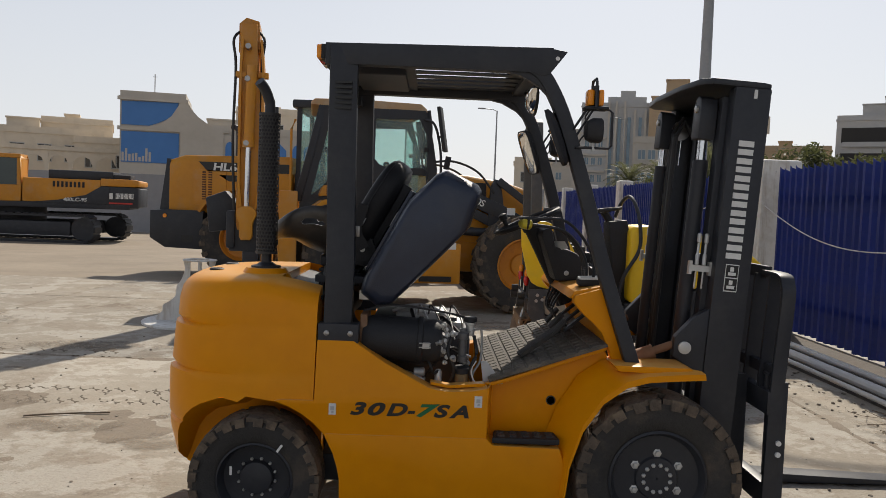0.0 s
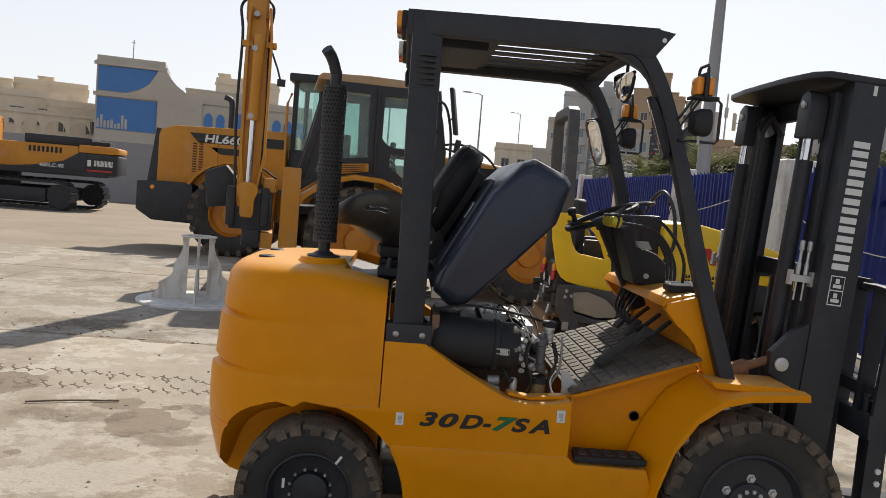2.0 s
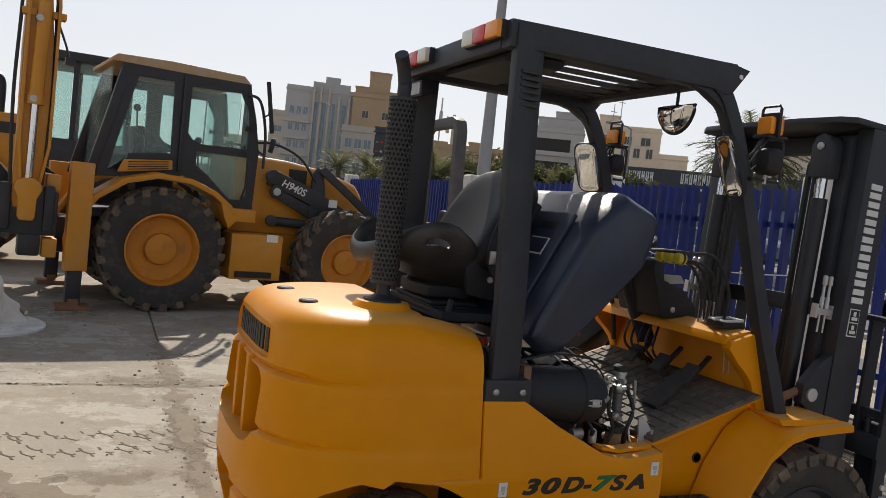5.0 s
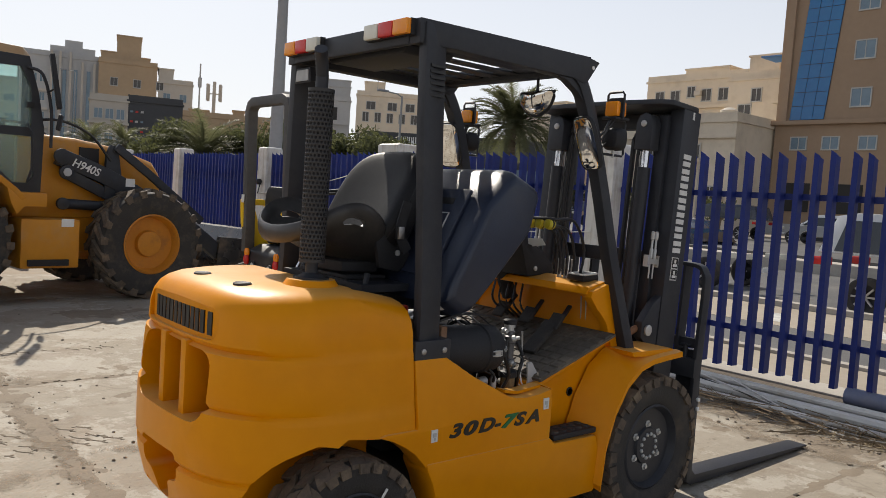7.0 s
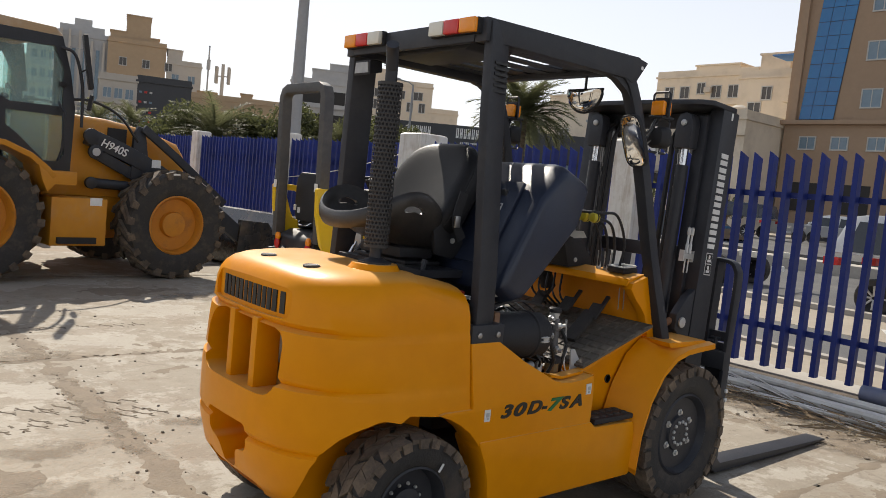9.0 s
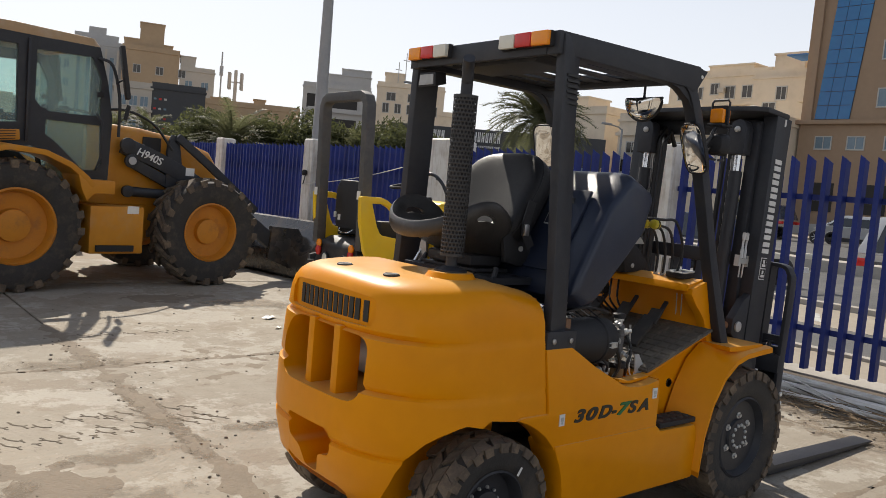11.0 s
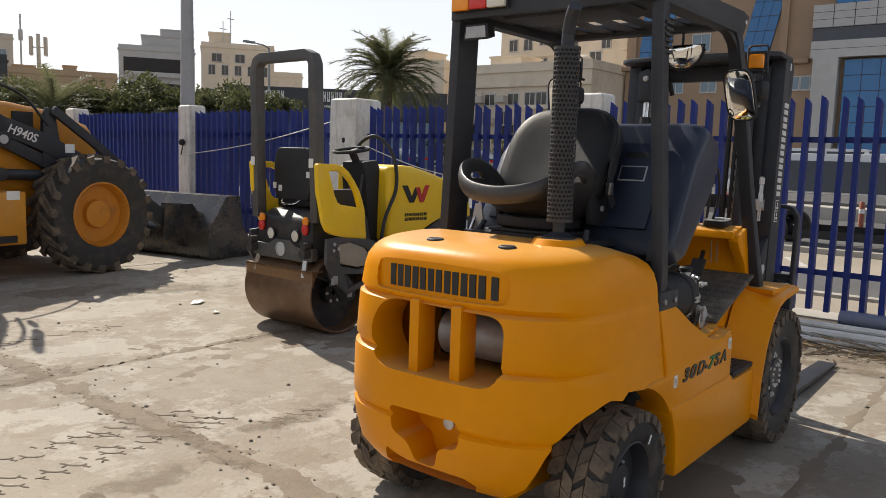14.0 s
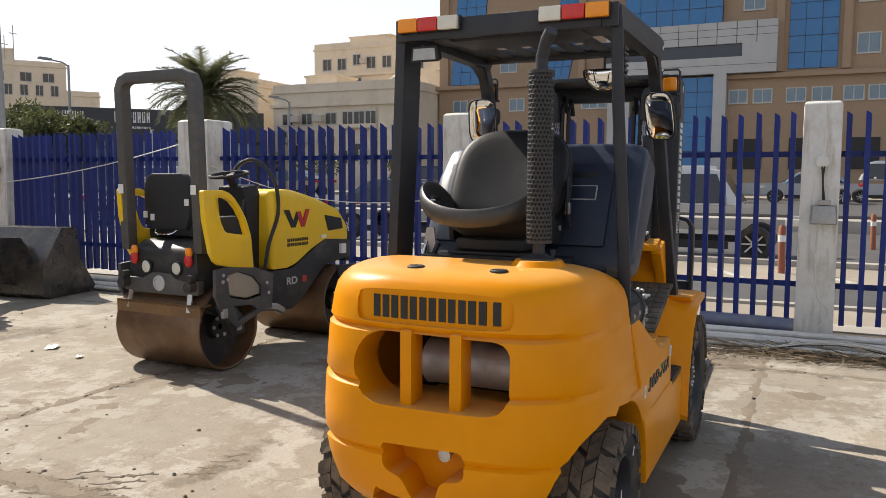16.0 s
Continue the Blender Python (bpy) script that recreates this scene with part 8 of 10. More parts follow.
    # loader arm
    part("loader_arm", Shape().sweep(bez([(1.33, sd * 0.60, 1.67), (1.90, sd * 0.60, 1.47), (2.40, sd * 0.62, 1.22), (2.85, sd * 0.66, 0.98), (3.35, sd * 0.70, 0.62), (3.65, sd * 0.70, 0.40)], 4), [(-0.05, -0.10), (0.05, -0.10), (0.05, 0.10), (-0.05, 0.10)], up=(0, 0, 1)), BLK, BH, "black steel loader arm", bevel=0.01)
    part("arm_pivot", Shape().lathe([(0.09, 0), (0.09, 0.04), (0.04, 0.05)], (1.35, sd * 0.65, 1.67), (0, sd, 0), 18), BLK, BH)
    part("pivot_ring", Shape().lathe([(0.048, 0.041), (0.048, 0.053), (0.03, 0.055)], (1.41, sd * 0.65, 1.49), (0, sd, 0), 18), GREYP, BH)
    part("arm_bracket", Shape().prism([(1.88, 1.20), (1.90, 1.74), (1.95, 1.86), (2.04, 1.84), (2.12, 1.34), (2.02, 1.18)], 'y', min(sd * 0.58, sd * 0.64), max(sd * 0.58, sd * 0.64)), BLK, BH, bevel=0.01)
    part("lower_link", Shape().bar([(1.41, sd * 0.60, 1.49), (1.95, sd * 0.60, 1.24)], 0.06, 0.13).lathe([(0.085, 0), (0.085, 0.04), (0.04, 0.045)], (1.41, sd * 0.645, 1.49), (0, sd, 0), 18), BLK, BH, bevel=0.008)
    part("tilt_link", Shape().bar([(2.0, sd * 0.66, 1.84), (2.45, sd * 0.68, 1.52), (3.2, sd * 0.70, 0.95)], 0.06, 0.10), BLK, BH, bevel=0.008)
    part("lift_cylinder", Shape().cyl((1.38, sd * 0.62, 1.12), (1.95, sd * 0.62, 1.10), 0.06).cyl((1.95, sd * 0.62, 1.10), (2.2, sd * 0.62, 1.1), 0.03), BLK, BH)
    part("cylinder_eye", Shape().lathe([(0.07, 0), (0.07, 0.05), (0.03, 0.06)], (1.37, sd * 0.66, 1.12), (0, sd, 0), 16), BLK, BH)
    part("hose", Shape().tube(bez([(1.0, sd * 0.6, 2.05), (1.35, sd * 0.62, 2.08), (1.7, sd * 0.62, 1.95), (1.95, sd * 0.64, 1.66)], 6), 0.016, 7), HOSE, BH)
    part("white_decal", Shape().box(2.14, 2.26, min(sd * 0.66, sd * 0.664), max(sd * 0.66, sd * 0.664), 1.36, 1.46), WHITE, BH)
    # stabiliser
    st = part("stabiliser_housing", Shape().box(-1.0, -0.77, sd * 1.02 - 0.10, sd * 1.02 + 0.10, 0.42, 1.58), YEL2, BH, "yellow stabiliser housing", bevel=0.015)
    part("stabiliser_leg", Shape().box(-0.96, -0.81, sd * 1.02 - 0.07, sd * 1.02 + 0.07, 0.08, 0.45), BLK, st, bevel=0.008)
    part("stabiliser_foot", Shape().box(-1.05, -0.71, sd * 1.02 - 0.14, sd * 1.02 + 0.14, 0.0, 0.05).box(-0.93, -0.83, sd * 1.02 - 0.09, sd * 1.02 + 0.09, 0.05, 0.12), RUST, st)
part("cab_roof", Shape().loft([[(x, -w, z0), (x, -w * 0.94, z1), (x, w * 0.94, z1), (x, w, z0)] for x, w, z0, z1 in ((-0.63, 0.72, 2.75, 2.79), (-0.58, 0.77, 2.74, 2.83), (0.0, 0.78, 2.735, 2.85), (0.86, 0.77, 2.73, 2.835), (0.95, 0.72, 2.72, 2.77))]), surf("dusty tan roof paint", (0.46, 0.30, 0.15), (0.38, 0.24, 0.12), rough=0.6, bump=0.1, dirt=(0.5, 0.42, 0.32), dirt_amt=0.5), BH, "dusty tan-yellow cab roof", bevel=0.015)
part("cab_floor", Shape().box(-0.78, 0.80, -0.70, 0.70, 1.0, 1.10), BLK, BH)
for nm, x, pts in (("front_window", 0.84, [(-0.70, 1.20), (0.70, 1.20), (0.68, 2.68), (-0.68, 2.68)]), ("rear_window", -0.62, [(-0.70, 1.5), (0.70, 1.5), (0.68, 2.68), (-0.68, 2.68)])):
    g = part(nm, Shape().prism(pts, 'x', x - 0.008, x + 0.008), CABGL, BH, "green-tinted cab window"); g.visible_shadow = False
part("cab_seat", Shape().box(-0.2, 0.25, -0.25, 0.25, 1.35, 1.5).box(-0.25, -0.12, -0.24, 0.24, 1.5, 2.1), BLKM, BH, "black cab seat", bevel=0.04)
part("cab_wheel", Shape().tube([(0.50 + 0.06 * math.cos(t) , 0.18 * math.sin(t), 1.80 + 0.17 * math.cos(t)) for t in [2 * math.pi * i / 20 for i in range(21)]], 0.014, 6).tube([(0.5, 0, 1.8), (0.66, 0, 1.1)], 0.03), BLKM, BH)
for x, z in ((0.42, 2.0), (-0.40, 2.16), (-0.30, 2.28)):
    part("lever_knob", Shape().ball((x, -0.55, z), 0.045, 10).tube([(x, -0.55, z), (x + 0.05, -0.5, 1.5)], 0.01, 6), BLKM, BH)
part("bonnet", Shape().loft([[(x, -w, z0), (x, -w, z1 - 0.06), (x, -w * 0.88, z1), (x, w * 0.88, z1), (x, w, z1 - 0.06), (x, w, z0)] for x, w, z0, z1 in ((0.88, 0.52, 0.95, 1.92), (1.6, 0.50, 0.95, 1.90), (2.15, 0.47, 0.95, 1.83), (2.62, 0.43, 1.0, 1.69), (2.74, 0.38, 1.05, 1.56), (2.78, 0.33, 1.1, 1.46))]), YEL2, BH, "sloping yellow bonnet", bevel=0.015)
part("bonnet_grille", Shape().box(1.62, 1.86, -0.515, -0.49, 1.60, 1.80), BLKM, BH)
part("frame_front", Shape().prism([(0.88, 0.55), (0.88, 1.5), (1.3, 1.5), (1.9, 1.25), (2.6, 1.0), (2.8, 0.7), (2.5, 0.5)], 'y', -0.46, 0.46), YEL2, BH, bevel=0.02)
part("exhaust_stack", Shape().tube([(1.02, -0.45, 1.8), (1.02, -0.45, 2.55), (0.98, -0.47, 2.78)], 0.05, 10), BLK, BH)
BUCK = surf("worn bucket steel", (0.045, 0.040, 0.036), (0.018, 0.017, 0.017), rough=0.27, spec=0.75, big=2.5, fine=16, bump=0.12, bscale=30, dirt=(0.15, 0.10, 0.06), dirt_amt=0.6, dirt_scale=4)
bkt = part("bucket", Shape().loft([[(x, y, z) for x, z in ((4.12, 0.83), (3.96, 0.60), (3.80, 0.39), (3.785, 0.33), (3.80, 0.05), (3.84, 0.010), (4.62, 0.010), (4.62, 0.03), (3.88, 0.035), (3.83, 0.08), (3.815, 0.33), (3.83, 0.37), (3.99, 0.585), (4.16, 0.81), (4.32, 0.815), (4.32, 0.835))] for y in (-1.20, 1.14)]), BUCK, BH, "black steel loader bucket resting on the ground")
for y in (-1.21, 1.12):
    part("bucket_side", Shape().prism([(4.10, 0.835), (3.79, 0.40), (3.775, 0.33), (3.79, 0.04), (3.84, 0.008), (4.70, 0.008), (4.55, 0.22), (4.40, 0.44), (4.34, 0.835)], 'y', y, y + 0.03), BUCK, bkt)
part("bucket_edge", Shape().box(4.55, 4.72, -1.22, 1.16, 0.005, 0.03), STEEL, bkt)
for y in (-0.75, 0.70):
    part("bucket_bracket", Shape().prism([(3.40, 0.30), (3.80, 0.15), (3.80, 0.385), (3.98, 0.62), (3.90, 0.72), (3.45, 0.75)], 'y', y - 0.04, y + 0.04), BUCK, bkt)
lettering("type_lettering", "H940S", 0.135, WHITE, BH, pose(1.47, -0.653, 1.575, 90, 19, 0), 0.15, 0.002, 0.95)
# rear boom, folded upright and shifted to one side
KX, KY = -1.40, -1.06
part("slide_frame", Shape().box(-1.22, -1.08, -1.1, 1.1, 0.55, 0.75).box(-1.22, -1.08, -1.1, 1.1, 1.25, 1.42).box(-1.22, -1.08, -0.2, 0.2, 0.55, 1.42), YEL2, BH, bevel=0.015)
part("kingpost", Shape().box(KX - 0.22, KX + 0.30, KY - 0.10, KY + 0.20, 0.78, 1.24).box(KX - 0.25, KX - 0.14, KY - 0.14, KY + 0.10, 0.82, 1.30).box(KX + 0.16, KX + 0.26, KY - 0.14, KY + 0.10, 0.82, 1.30).box(KX - 0.05, KX + 0.16, KY - 0.08, KY + 0.1, 0.56, 0.8), BLK, BH, "black swing kingpost", bevel=0.03)
boom = [(KX - 0.02, KY, 0.86), (KX - 0.04, KY, 1.25), (KX + 0.02, KY, 2.0), (KX - 0.02, KY, 2.9), (KX - 0.10, KY, 3.66)]
part("boom", Shape().loft([[(x - w, KY - d, z), (x + w, KY - d, z), (x + w, KY + d, z), (x - w, KY + d, z)] for x, w, d, z in ((KX - 0.03, 0.09, 0.09, 0.86), (KX - 0.02, 0.12, 0.11, 1.25), (KX + 0.02, 0.15, 0.11, 1.9), (KX + 0.0, 0.14, 0.11, 2.7), (KX - 0.02, 0.11, 0.10, 3.3), (KX - 0.02, 0.10, 0.10, 3.66))]), YEL2, BH, "yellow backhoe boom standing upright", bevel=0.015)
part("dipper", Shape().loft([[(x - w, KY + 0.28 - d, z), (x + w, KY + 0.28 - d, z), (x + w, KY + 0.28 + d, z), (x - w, KY + 0.28 + d, z)] for x, w, d, z in ((KX - 0.02, 0.07, 0.08, 1.2), (KX + 0.02, 0.12, 0.10, 2.4), (KX, 0.12, 0.11, 3.3), (KX - 0.02, 0.10, 0.10, 3.72))]), YEL2, BH, "yellow dipper arm folded against the boom", bevel=0.015)
part("boom_head", Shape().prism([(KX - 0.15, 3.30), (KX - 0.15, 3.66), (KX - 0.06, 3.74), (KX + 0.10, 3.70), (KX + 0.12, 3.34)], 'y', KY - 0.05, KY + 0.36), YEL2, BH, bevel=0.015)
part("boom_cylinder", Shape().cyl((KX + 0.005, KY - 0.17, 2.10), (KX + 0.03, KY - 0.17, 3.12), 0.066).cyl((KX + 0.005, KY - 0.17, 2.10), (KX + 0.007, KY - 0.17, 2.20), 0.078), YEL2, BH)
part("boom_rod", Shape().cyl((KX + 0.0, KY - 0.17, 1.25), (KX + 0.005, KY - 0.17, 2.12), 0.037), CHROME, BH, "chrome boom ram rod")
part("ram_fork", Shape().loft([[(KX - w, KY - 0.24, z), (KX + w, KY - 0.24, z), (KX + w, KY - 0.10, z), (KX - w, KY - 0.10, z)] for w, z in ((0.06, 0.93), (0.08, 0.97), (0.085, 1.15), (0.13, 1.25), (0.11, 1.32), (0.05, 1.36))]), YEL2, BH, bevel=0.02)
for dx in (-0.125, 0.15):
    part("boom_side", Shape().loft([[(KX + dx + o, KY - 0.16, z), (KX + dx + o + 0.03, KY - 0.16, z), (KX + dx + o + 0.03, KY + 0.1, z), (KX + dx + o, KY + 0.1, z)] for o, z in ((0.05 if dx < 0 else -0.08, 1.2), (0.0, 1.7), (0.0, 2.4), (0.0, 3.1), (0.02 if dx < 0 else -0.03, 3.45))]), YEL2, BH, bevel=0.006)
    part("valve_block", Shape().box(KX + dx - 0.05, KX + dx + 0.08, KY - 0.14, KY - 0.02, 2.98, 3.05), YEL2, BH, bevel=0.01)
for dx in (-0.16, 0.13):
    part("boom_hose", Shape().tube(bez([(KX + dx, KY - 0.10, 1.3), (KX + dx * 1.2, KY - 0.12, 2.2), (KX + dx * 1.1, KY - 0.10, 3.1), (KX + dx * 1.3, KY - 0.08, 3.45), (KX + dx * 0.6, KY, 3.6)], 6), 0.018, 7), HOSE, BH)
for z in (2.15, 2.95, 3.35):
    part("boom_pin", Shape().cyl((KX - 0.02, KY - 0.25, z), (KX - 0.02, KY + 0.2, z), 0.035), STEEL, BH)
part("boom_lamp", Shape().tube([(KX + 0.16, KY, 3.0), (KX + 0.26, KY, 2.75), (KX + 0.30, KY, 2.62)], 0.012, 6).box(KX + 0.26, KX + 0.36, KY - 0.05, KY + 0.05, 2.56, 2.64), BLK, BH)
part("rear_bucket", Shape().loft([[(KX - 0.50, y, 1.0), (KX - 0.15, y, 1.05), (KX - 0.12, y, 1.35), (KX - 0.3, y, 1.55), (KX - 0.55, y, 1.45)] for y in (KY + 0.22, KY + 0.75)]), BLK, BH, "black digging bucket", bevel=0.02)
for i in range(5):
    part("control_hose", Shape().tube(bez([(-1.08, -0.3 + i * 0.1, 1.42), (-1.3, -0.5 - i * 0.05, 1.55), (KX + 0.1, KY + 0.2, 1.35), (KX, KY + 0.15, 1.6)], 5), 0.014, 6), HOSE, BH)

# ---- wheel loader behind ----
WL = thing("wheel_loader", pose(-3.71, 16.55, -0.06, 0, 0, 0), "large yellow wheel loader with black cab and counterweight", "wheel loader")
for x in (0.0, 3.1):
    for sd in (-1, 1):
        tyre(WL, (x, sd * 1.02, 0.705), 0.81, 0.52, 0.41, 22, RIMY, out=sd, lug_h=0.035, dish=0.12, chevron=0.5, rim_label="yellow dished steel rim")
part("counterweight", Shape().loft([[(x, -w, z0), (x, -w, z1), (x, w, z1), (x, w, z0)] for x, w, z0, z1 in ((-1.86, 0.95, 0.85, 1.15), (-1.80, 1.12, 0.68, 1.22), (-1.50, 1.15, 0.50, 1.24), (-0.76, 1.15, 0.48, 1.24))]), BLK, WL, "black rear counterweight", bevel=0.02)
part("rear_bonnet", Shape().loft([[(x, -w, 1.2), (x, -w, z1 - 0.12), (x, -w * 0.92, z1), (x, w * 0.92, z1), (x, w, z1 - 0.12), (x, w, 1.2)] for x, w, z1 in ((-1.48, 1.0, 2.22), (-1.2, 1.02, 2.32), (0.9, 1.02, 2.36))]), YEL2, WL, "yellow engine bonnet", bevel=0.03)
part("bonnet_back", Shape().loft([[(-1.66, -0.98, 1.22), (-1.66, 0.98, 1.22), (-1.47, 0.98, 1.22), (-1.47, -0.98, 1.22)], [(-1.54, -0.95, 2.24), (-1.54, 0.95, 2.24), (-1.47, 0.95, 2.24), (-1.47, -0.95, 2.24)]]), BLK, WL)
part("frame_side", Shape().box(-0.76, 3.3, -0.5, 0.5, 0.6, 1.25), YEL2, WL, bevel=0.02)
part("rear_fender", Shape().loft([[(0.92 * math.cos(radians(a)), y, 0.75 + 0.92 * math.sin(radians(a))) for y in (-1.26, 1.26)] + [(0.97 * math.cos(radians(a)), y, 0.75 + 0.97 * math.sin(radians(a))) for y in (1.26, -1.26)] for a in range(150, 25, -12)]), YEL2, WL)
part("bonnet_panel", Shape().box(-1.0, -0.35, -1.035, -1.015, 1.35, 2.05), YEL2, WL, bevel=0.008)
SLOT = surf("dark amber grille", (0.10, 0.035, 0.008), (0.06, 0.022, 0.006), rough=0.6, bump=0.1)
for x in (-0.88, -0.76):
    part("air_slot", Shape().box(x + 0.06, x + 0.13, -1.045, -1.030, 1.46, 2.01), SLOT, WL)
    for k in range(11):
        part("slot_bar", Shape().box(x + 0.06, x + 0.13, -1.050, -1.044, 1.48 + k * 0.048, 1.50 + k * 0.048), YEL2, WL)
part("badge_band", Shape().prism([(-0.9, 2.2), (-0.72, 2.02), (0.9, 2.02), (0.9, 2.2)], 'y', -1.035, -1.02), DARKP, WL)
part("badge_tail", Shape().prism([(-0.5, 1.95), (-0.3, 1.83), (0.3, 1.83), (0.1, 1.95)], 'y', -1.035, -1.02), DARKP, WL)
lettering("type_lettering", "HL660L", 0.2, WHITE, WL, pose(-0.62, -1.037, 2.04, 90, 0, 0), 0.1, 0.006, 1.35)
part("cap_plate", Shape().box(-0.5, -0.28, -1.045, -1.03, 1.42, 1.54), BLKM, WL)
part("reflector", Shape().lathe([(0.04, 0), (0.04, 0.01)], (-1.5, -1.155, 1.12), (0, -1, 0), 10), AMBER, WL)
part("recess", Shape().box(-1.18, -0.95, -1.16, -1.145, 0.62, 0.75), DARKP, WL)
for x, z in ((-0.26, 2.3), (0.35, 2.3)):
    part("exhaust" if x < 0 else "air_intake", Shape().tube(bez([(x, -0.5, z), (x, -0.5, z + 0.5), (x - 0.04, -0.5, z + 0.62), (x - 0.14, -0.5, z + 0.66)], 5), 0.055 if x < 0 else 0.10, 10), BLK, WL)
part("cab_lower", Shape().box(0.95, 2.35, -0.85, 0.85, 1.2, 2.05), BLK, WL, bevel=0.03)
for x in (0.97, 1.45, 2.3):
    for sd in (-1, 1):
        part("cab_post", Shape().box(x, x + 0.09, sd * 0.80 - 0.04, sd * 0.80 + 0.04, 2.0, 3.36), BLK, WL)
part("cab_roof", Shape().box(0.88, 2.48, -0.92, 0.92, 3.34, 3.50), BLK, WL, "black cab roof", bevel=0.04)
for sd in (-1, 1):
    for x0, x1 in ((1.06, 1.44), (1.54, 2.3)):
        g = part("cab_window", Shape().box(x0, x1, sd * 0.80 - 0.008, sd * 0.80 + 0.008, 2.05, 3.33), CABGL, WL, "green-tinted cab window"); g.visible_shadow = False
for x in (1.0, 2.34):
    g = part("cab_window", Shape().box(x - 0.008, x + 0.008, -0.74, 0.74, 2.05, 3.33), CABGL, WL, "green-tinted cab window"); g.visible_shadow = False
part("ladder_rail", Shape().tube([(0.9, -1.0, 1.25), (0.9, -1.05, 2.9), (0.95, -0.9, 3.1)], 0.025, 7), YEL2, WL)
part("platform", Shape().box(0.85, 2.4, -1.2, 1.2, 1.15, 1.25), BLK, WL)
part("front_frame", Shape().box(2.4, 3.8, -0.6, 0.6, 0.7, 1.6), YEL2, WL, bevel=0.05)
part("lift_arm", Shape().bar([(2.8, -0.55, 1.7), (3.9, -0.55, 1.3), (4.7, -0.55, 0.5)], 0.15, 0.35).bar([(2.8, 0.55, 1.7), (3.9, 0.55, 1.3), (4.7, 0.55, 0.5)], 0.15, 0.35), YEL2, WL)
part("bucket", Shape().loft([[(4.6, y, 1.2), (4.55, y, 0.4), (4.8, y, 0.05), (5.8, y, 0.02), (5.8, y, 0.06), (4.85, y, 0.12), (4.65, y, 0.42), (4.7, y, 1.18)] for y in (-1.4, 1.4)]), YEL2, WL)

# ---- crawler excavator far back ----
EX = thing("excavator", pose(-15.4, 29.6, -0.38, 0, 0, 0), "yellow and black crawler excavator parked in the dirt", "excavator")
for sd in (-1, 1):
    tr = part("track_frame", Shape().box(-2.6, 2.6, sd * 1.45 - 0.18, sd * 1.45 + 0.18, 0.25, 0.75), BLK, EX, bevel=0.05)
    R2 = 0.5
    path = []
    for i in range(13):
        a = -math.pi / 2 + math.pi * i / 12
        path.append((3.0 + R2 * math.cos(a), R2 + R2 * math.sin(a)))
    for i in range(13):
        a = math.pi / 2 + math.pi * i / 12
        path.append((-3.0 + R2 * math.cos(a), R2 + R2 * math.sin(a)))
    inner = [(3.0 + (x - 3.0) * 0.88 if x > 0 else -3.0 + (x + 3.0) * 0.88, 0.5 + (z - 0.5) * 0.86) for x, z in path]
    s = Shape()
    y0, y1 = sd * 1.45 - 0.30, sd * 1.45 + 0.30
    loops = [[s.bm.verts.new((x, y, z)) for x, z in pp] for pp, y in ((path, y0), (path, y1), (inner, y1), (inner, y0))]
    for a, b in zip(loops, loops[1:] + loops[:1]):
        for i in range(len(path)):
            j = (i + 1) % len(path)
            s.face((a[i], a[j], b[j], b[i]))
    part("track", s, BLK, EX, "black crawler track")
    sh = Shape()
    per = 2 * 6.0 + 2 * math.pi * R2
    for i in range(56):
        d = per * i / 56
        if d < 6.0: x, z, a = -3 + d, 0.0, 0
        elif d < 6.0 + math.pi * R2: a = (d - 6) / R2; x, z = 3 + R2 * math.sin(a), R2 - R2 * math.cos(a)
        elif d < 12.0 + math.pi * R2: a = math.pi; x, z = 3 - (d - 6 - math.pi * R2), 2 * R2
        else: a = math.pi + (d - 12 - math.pi * R2) / R2; x, z = -3 + R2 * math.sin(a), R2 - R2 * math.cos(a)
        sh.box(-0.09, 0.09, y0 - 0.01, y1 + 0.01, -0.035, 0.02, Matrix.Translation((x, 0, z)) @ Matrix.Rotation(-a, 4, 'Y'))
    tagged(part("track_shoe", sh, BLKM, EX, "dark steel track shoes"), kind="stuff")
    for x in (-3.0, 3.0):
        part("idler", Shape().lathe([(0.40, -0.1), (0.40, 0.1), (0.15, 0.14)], (x, sd * 1.45, 0.5), (0, 1, 0), 20), BLK, EX)
part("turntable", Shape().cyl((0, 0, 0.7), (0, 0, 1.25), 0.9, n=24), BLK, EX)
part("deck", Shape().box(-2.6, 4.0, -1.45, 1.45, 1.22, 1.42), BLK, EX, bevel=0.02)
part("house_front", Shape().box(0.4, 3.0, -1.45, 1.45, 1.42, 2.28), YEL2, EX, "yellow upper body with air slots", bevel=0.05)
part("house_stripe", Shape().prism([(0.6, 1.40), (1.6, 1.52), (2.5, 1.72), (3.0, 2.04), (3.3, 2.05), (3.3, 1.40)], 'y', -1.475, 1.475), BLK, EX, bevel=0.01)
cwt = lambda z0, z1, e=0.0: Shape().loft([[(x, -w - e, z0 + d), (x, w + e, z0 + d), (x, w + e, z1 - d * 1.5), (x, -w - e, z1 - d * 1.5)] for x, w, d in ((3.0, 1.45, 0), (4.15, 1.43, 0.005), (4.28, 1.36, 0.02), (4.36, 1.15, 0.04))])
part("counterweight", cwt(1.28, 2.06), BLK, EX, "black counterweight", bevel=0.04)
part("counterweight_cap", cwt(2.06, 2.34, 0.004), YEL2, EX, "yellow upper band of the counterweight", bevel=0.04)
part("red_band", Shape().box(3.3, 4.1, -1.484, -1.440, 1.42, 1.48), REDP, EX)
bars_sign("maker_mark", 7, 0.07, 0.20, 0.02, WHITE, EX, pose(3.52, -1.452, 1.62, 90, 0, 0), "white maker's mark drawn as plain bars")
part("logo_block", Shape().box(3.22, 3.42, -1.465, -1.445, 1.60, 1.82), WHITE, EX)
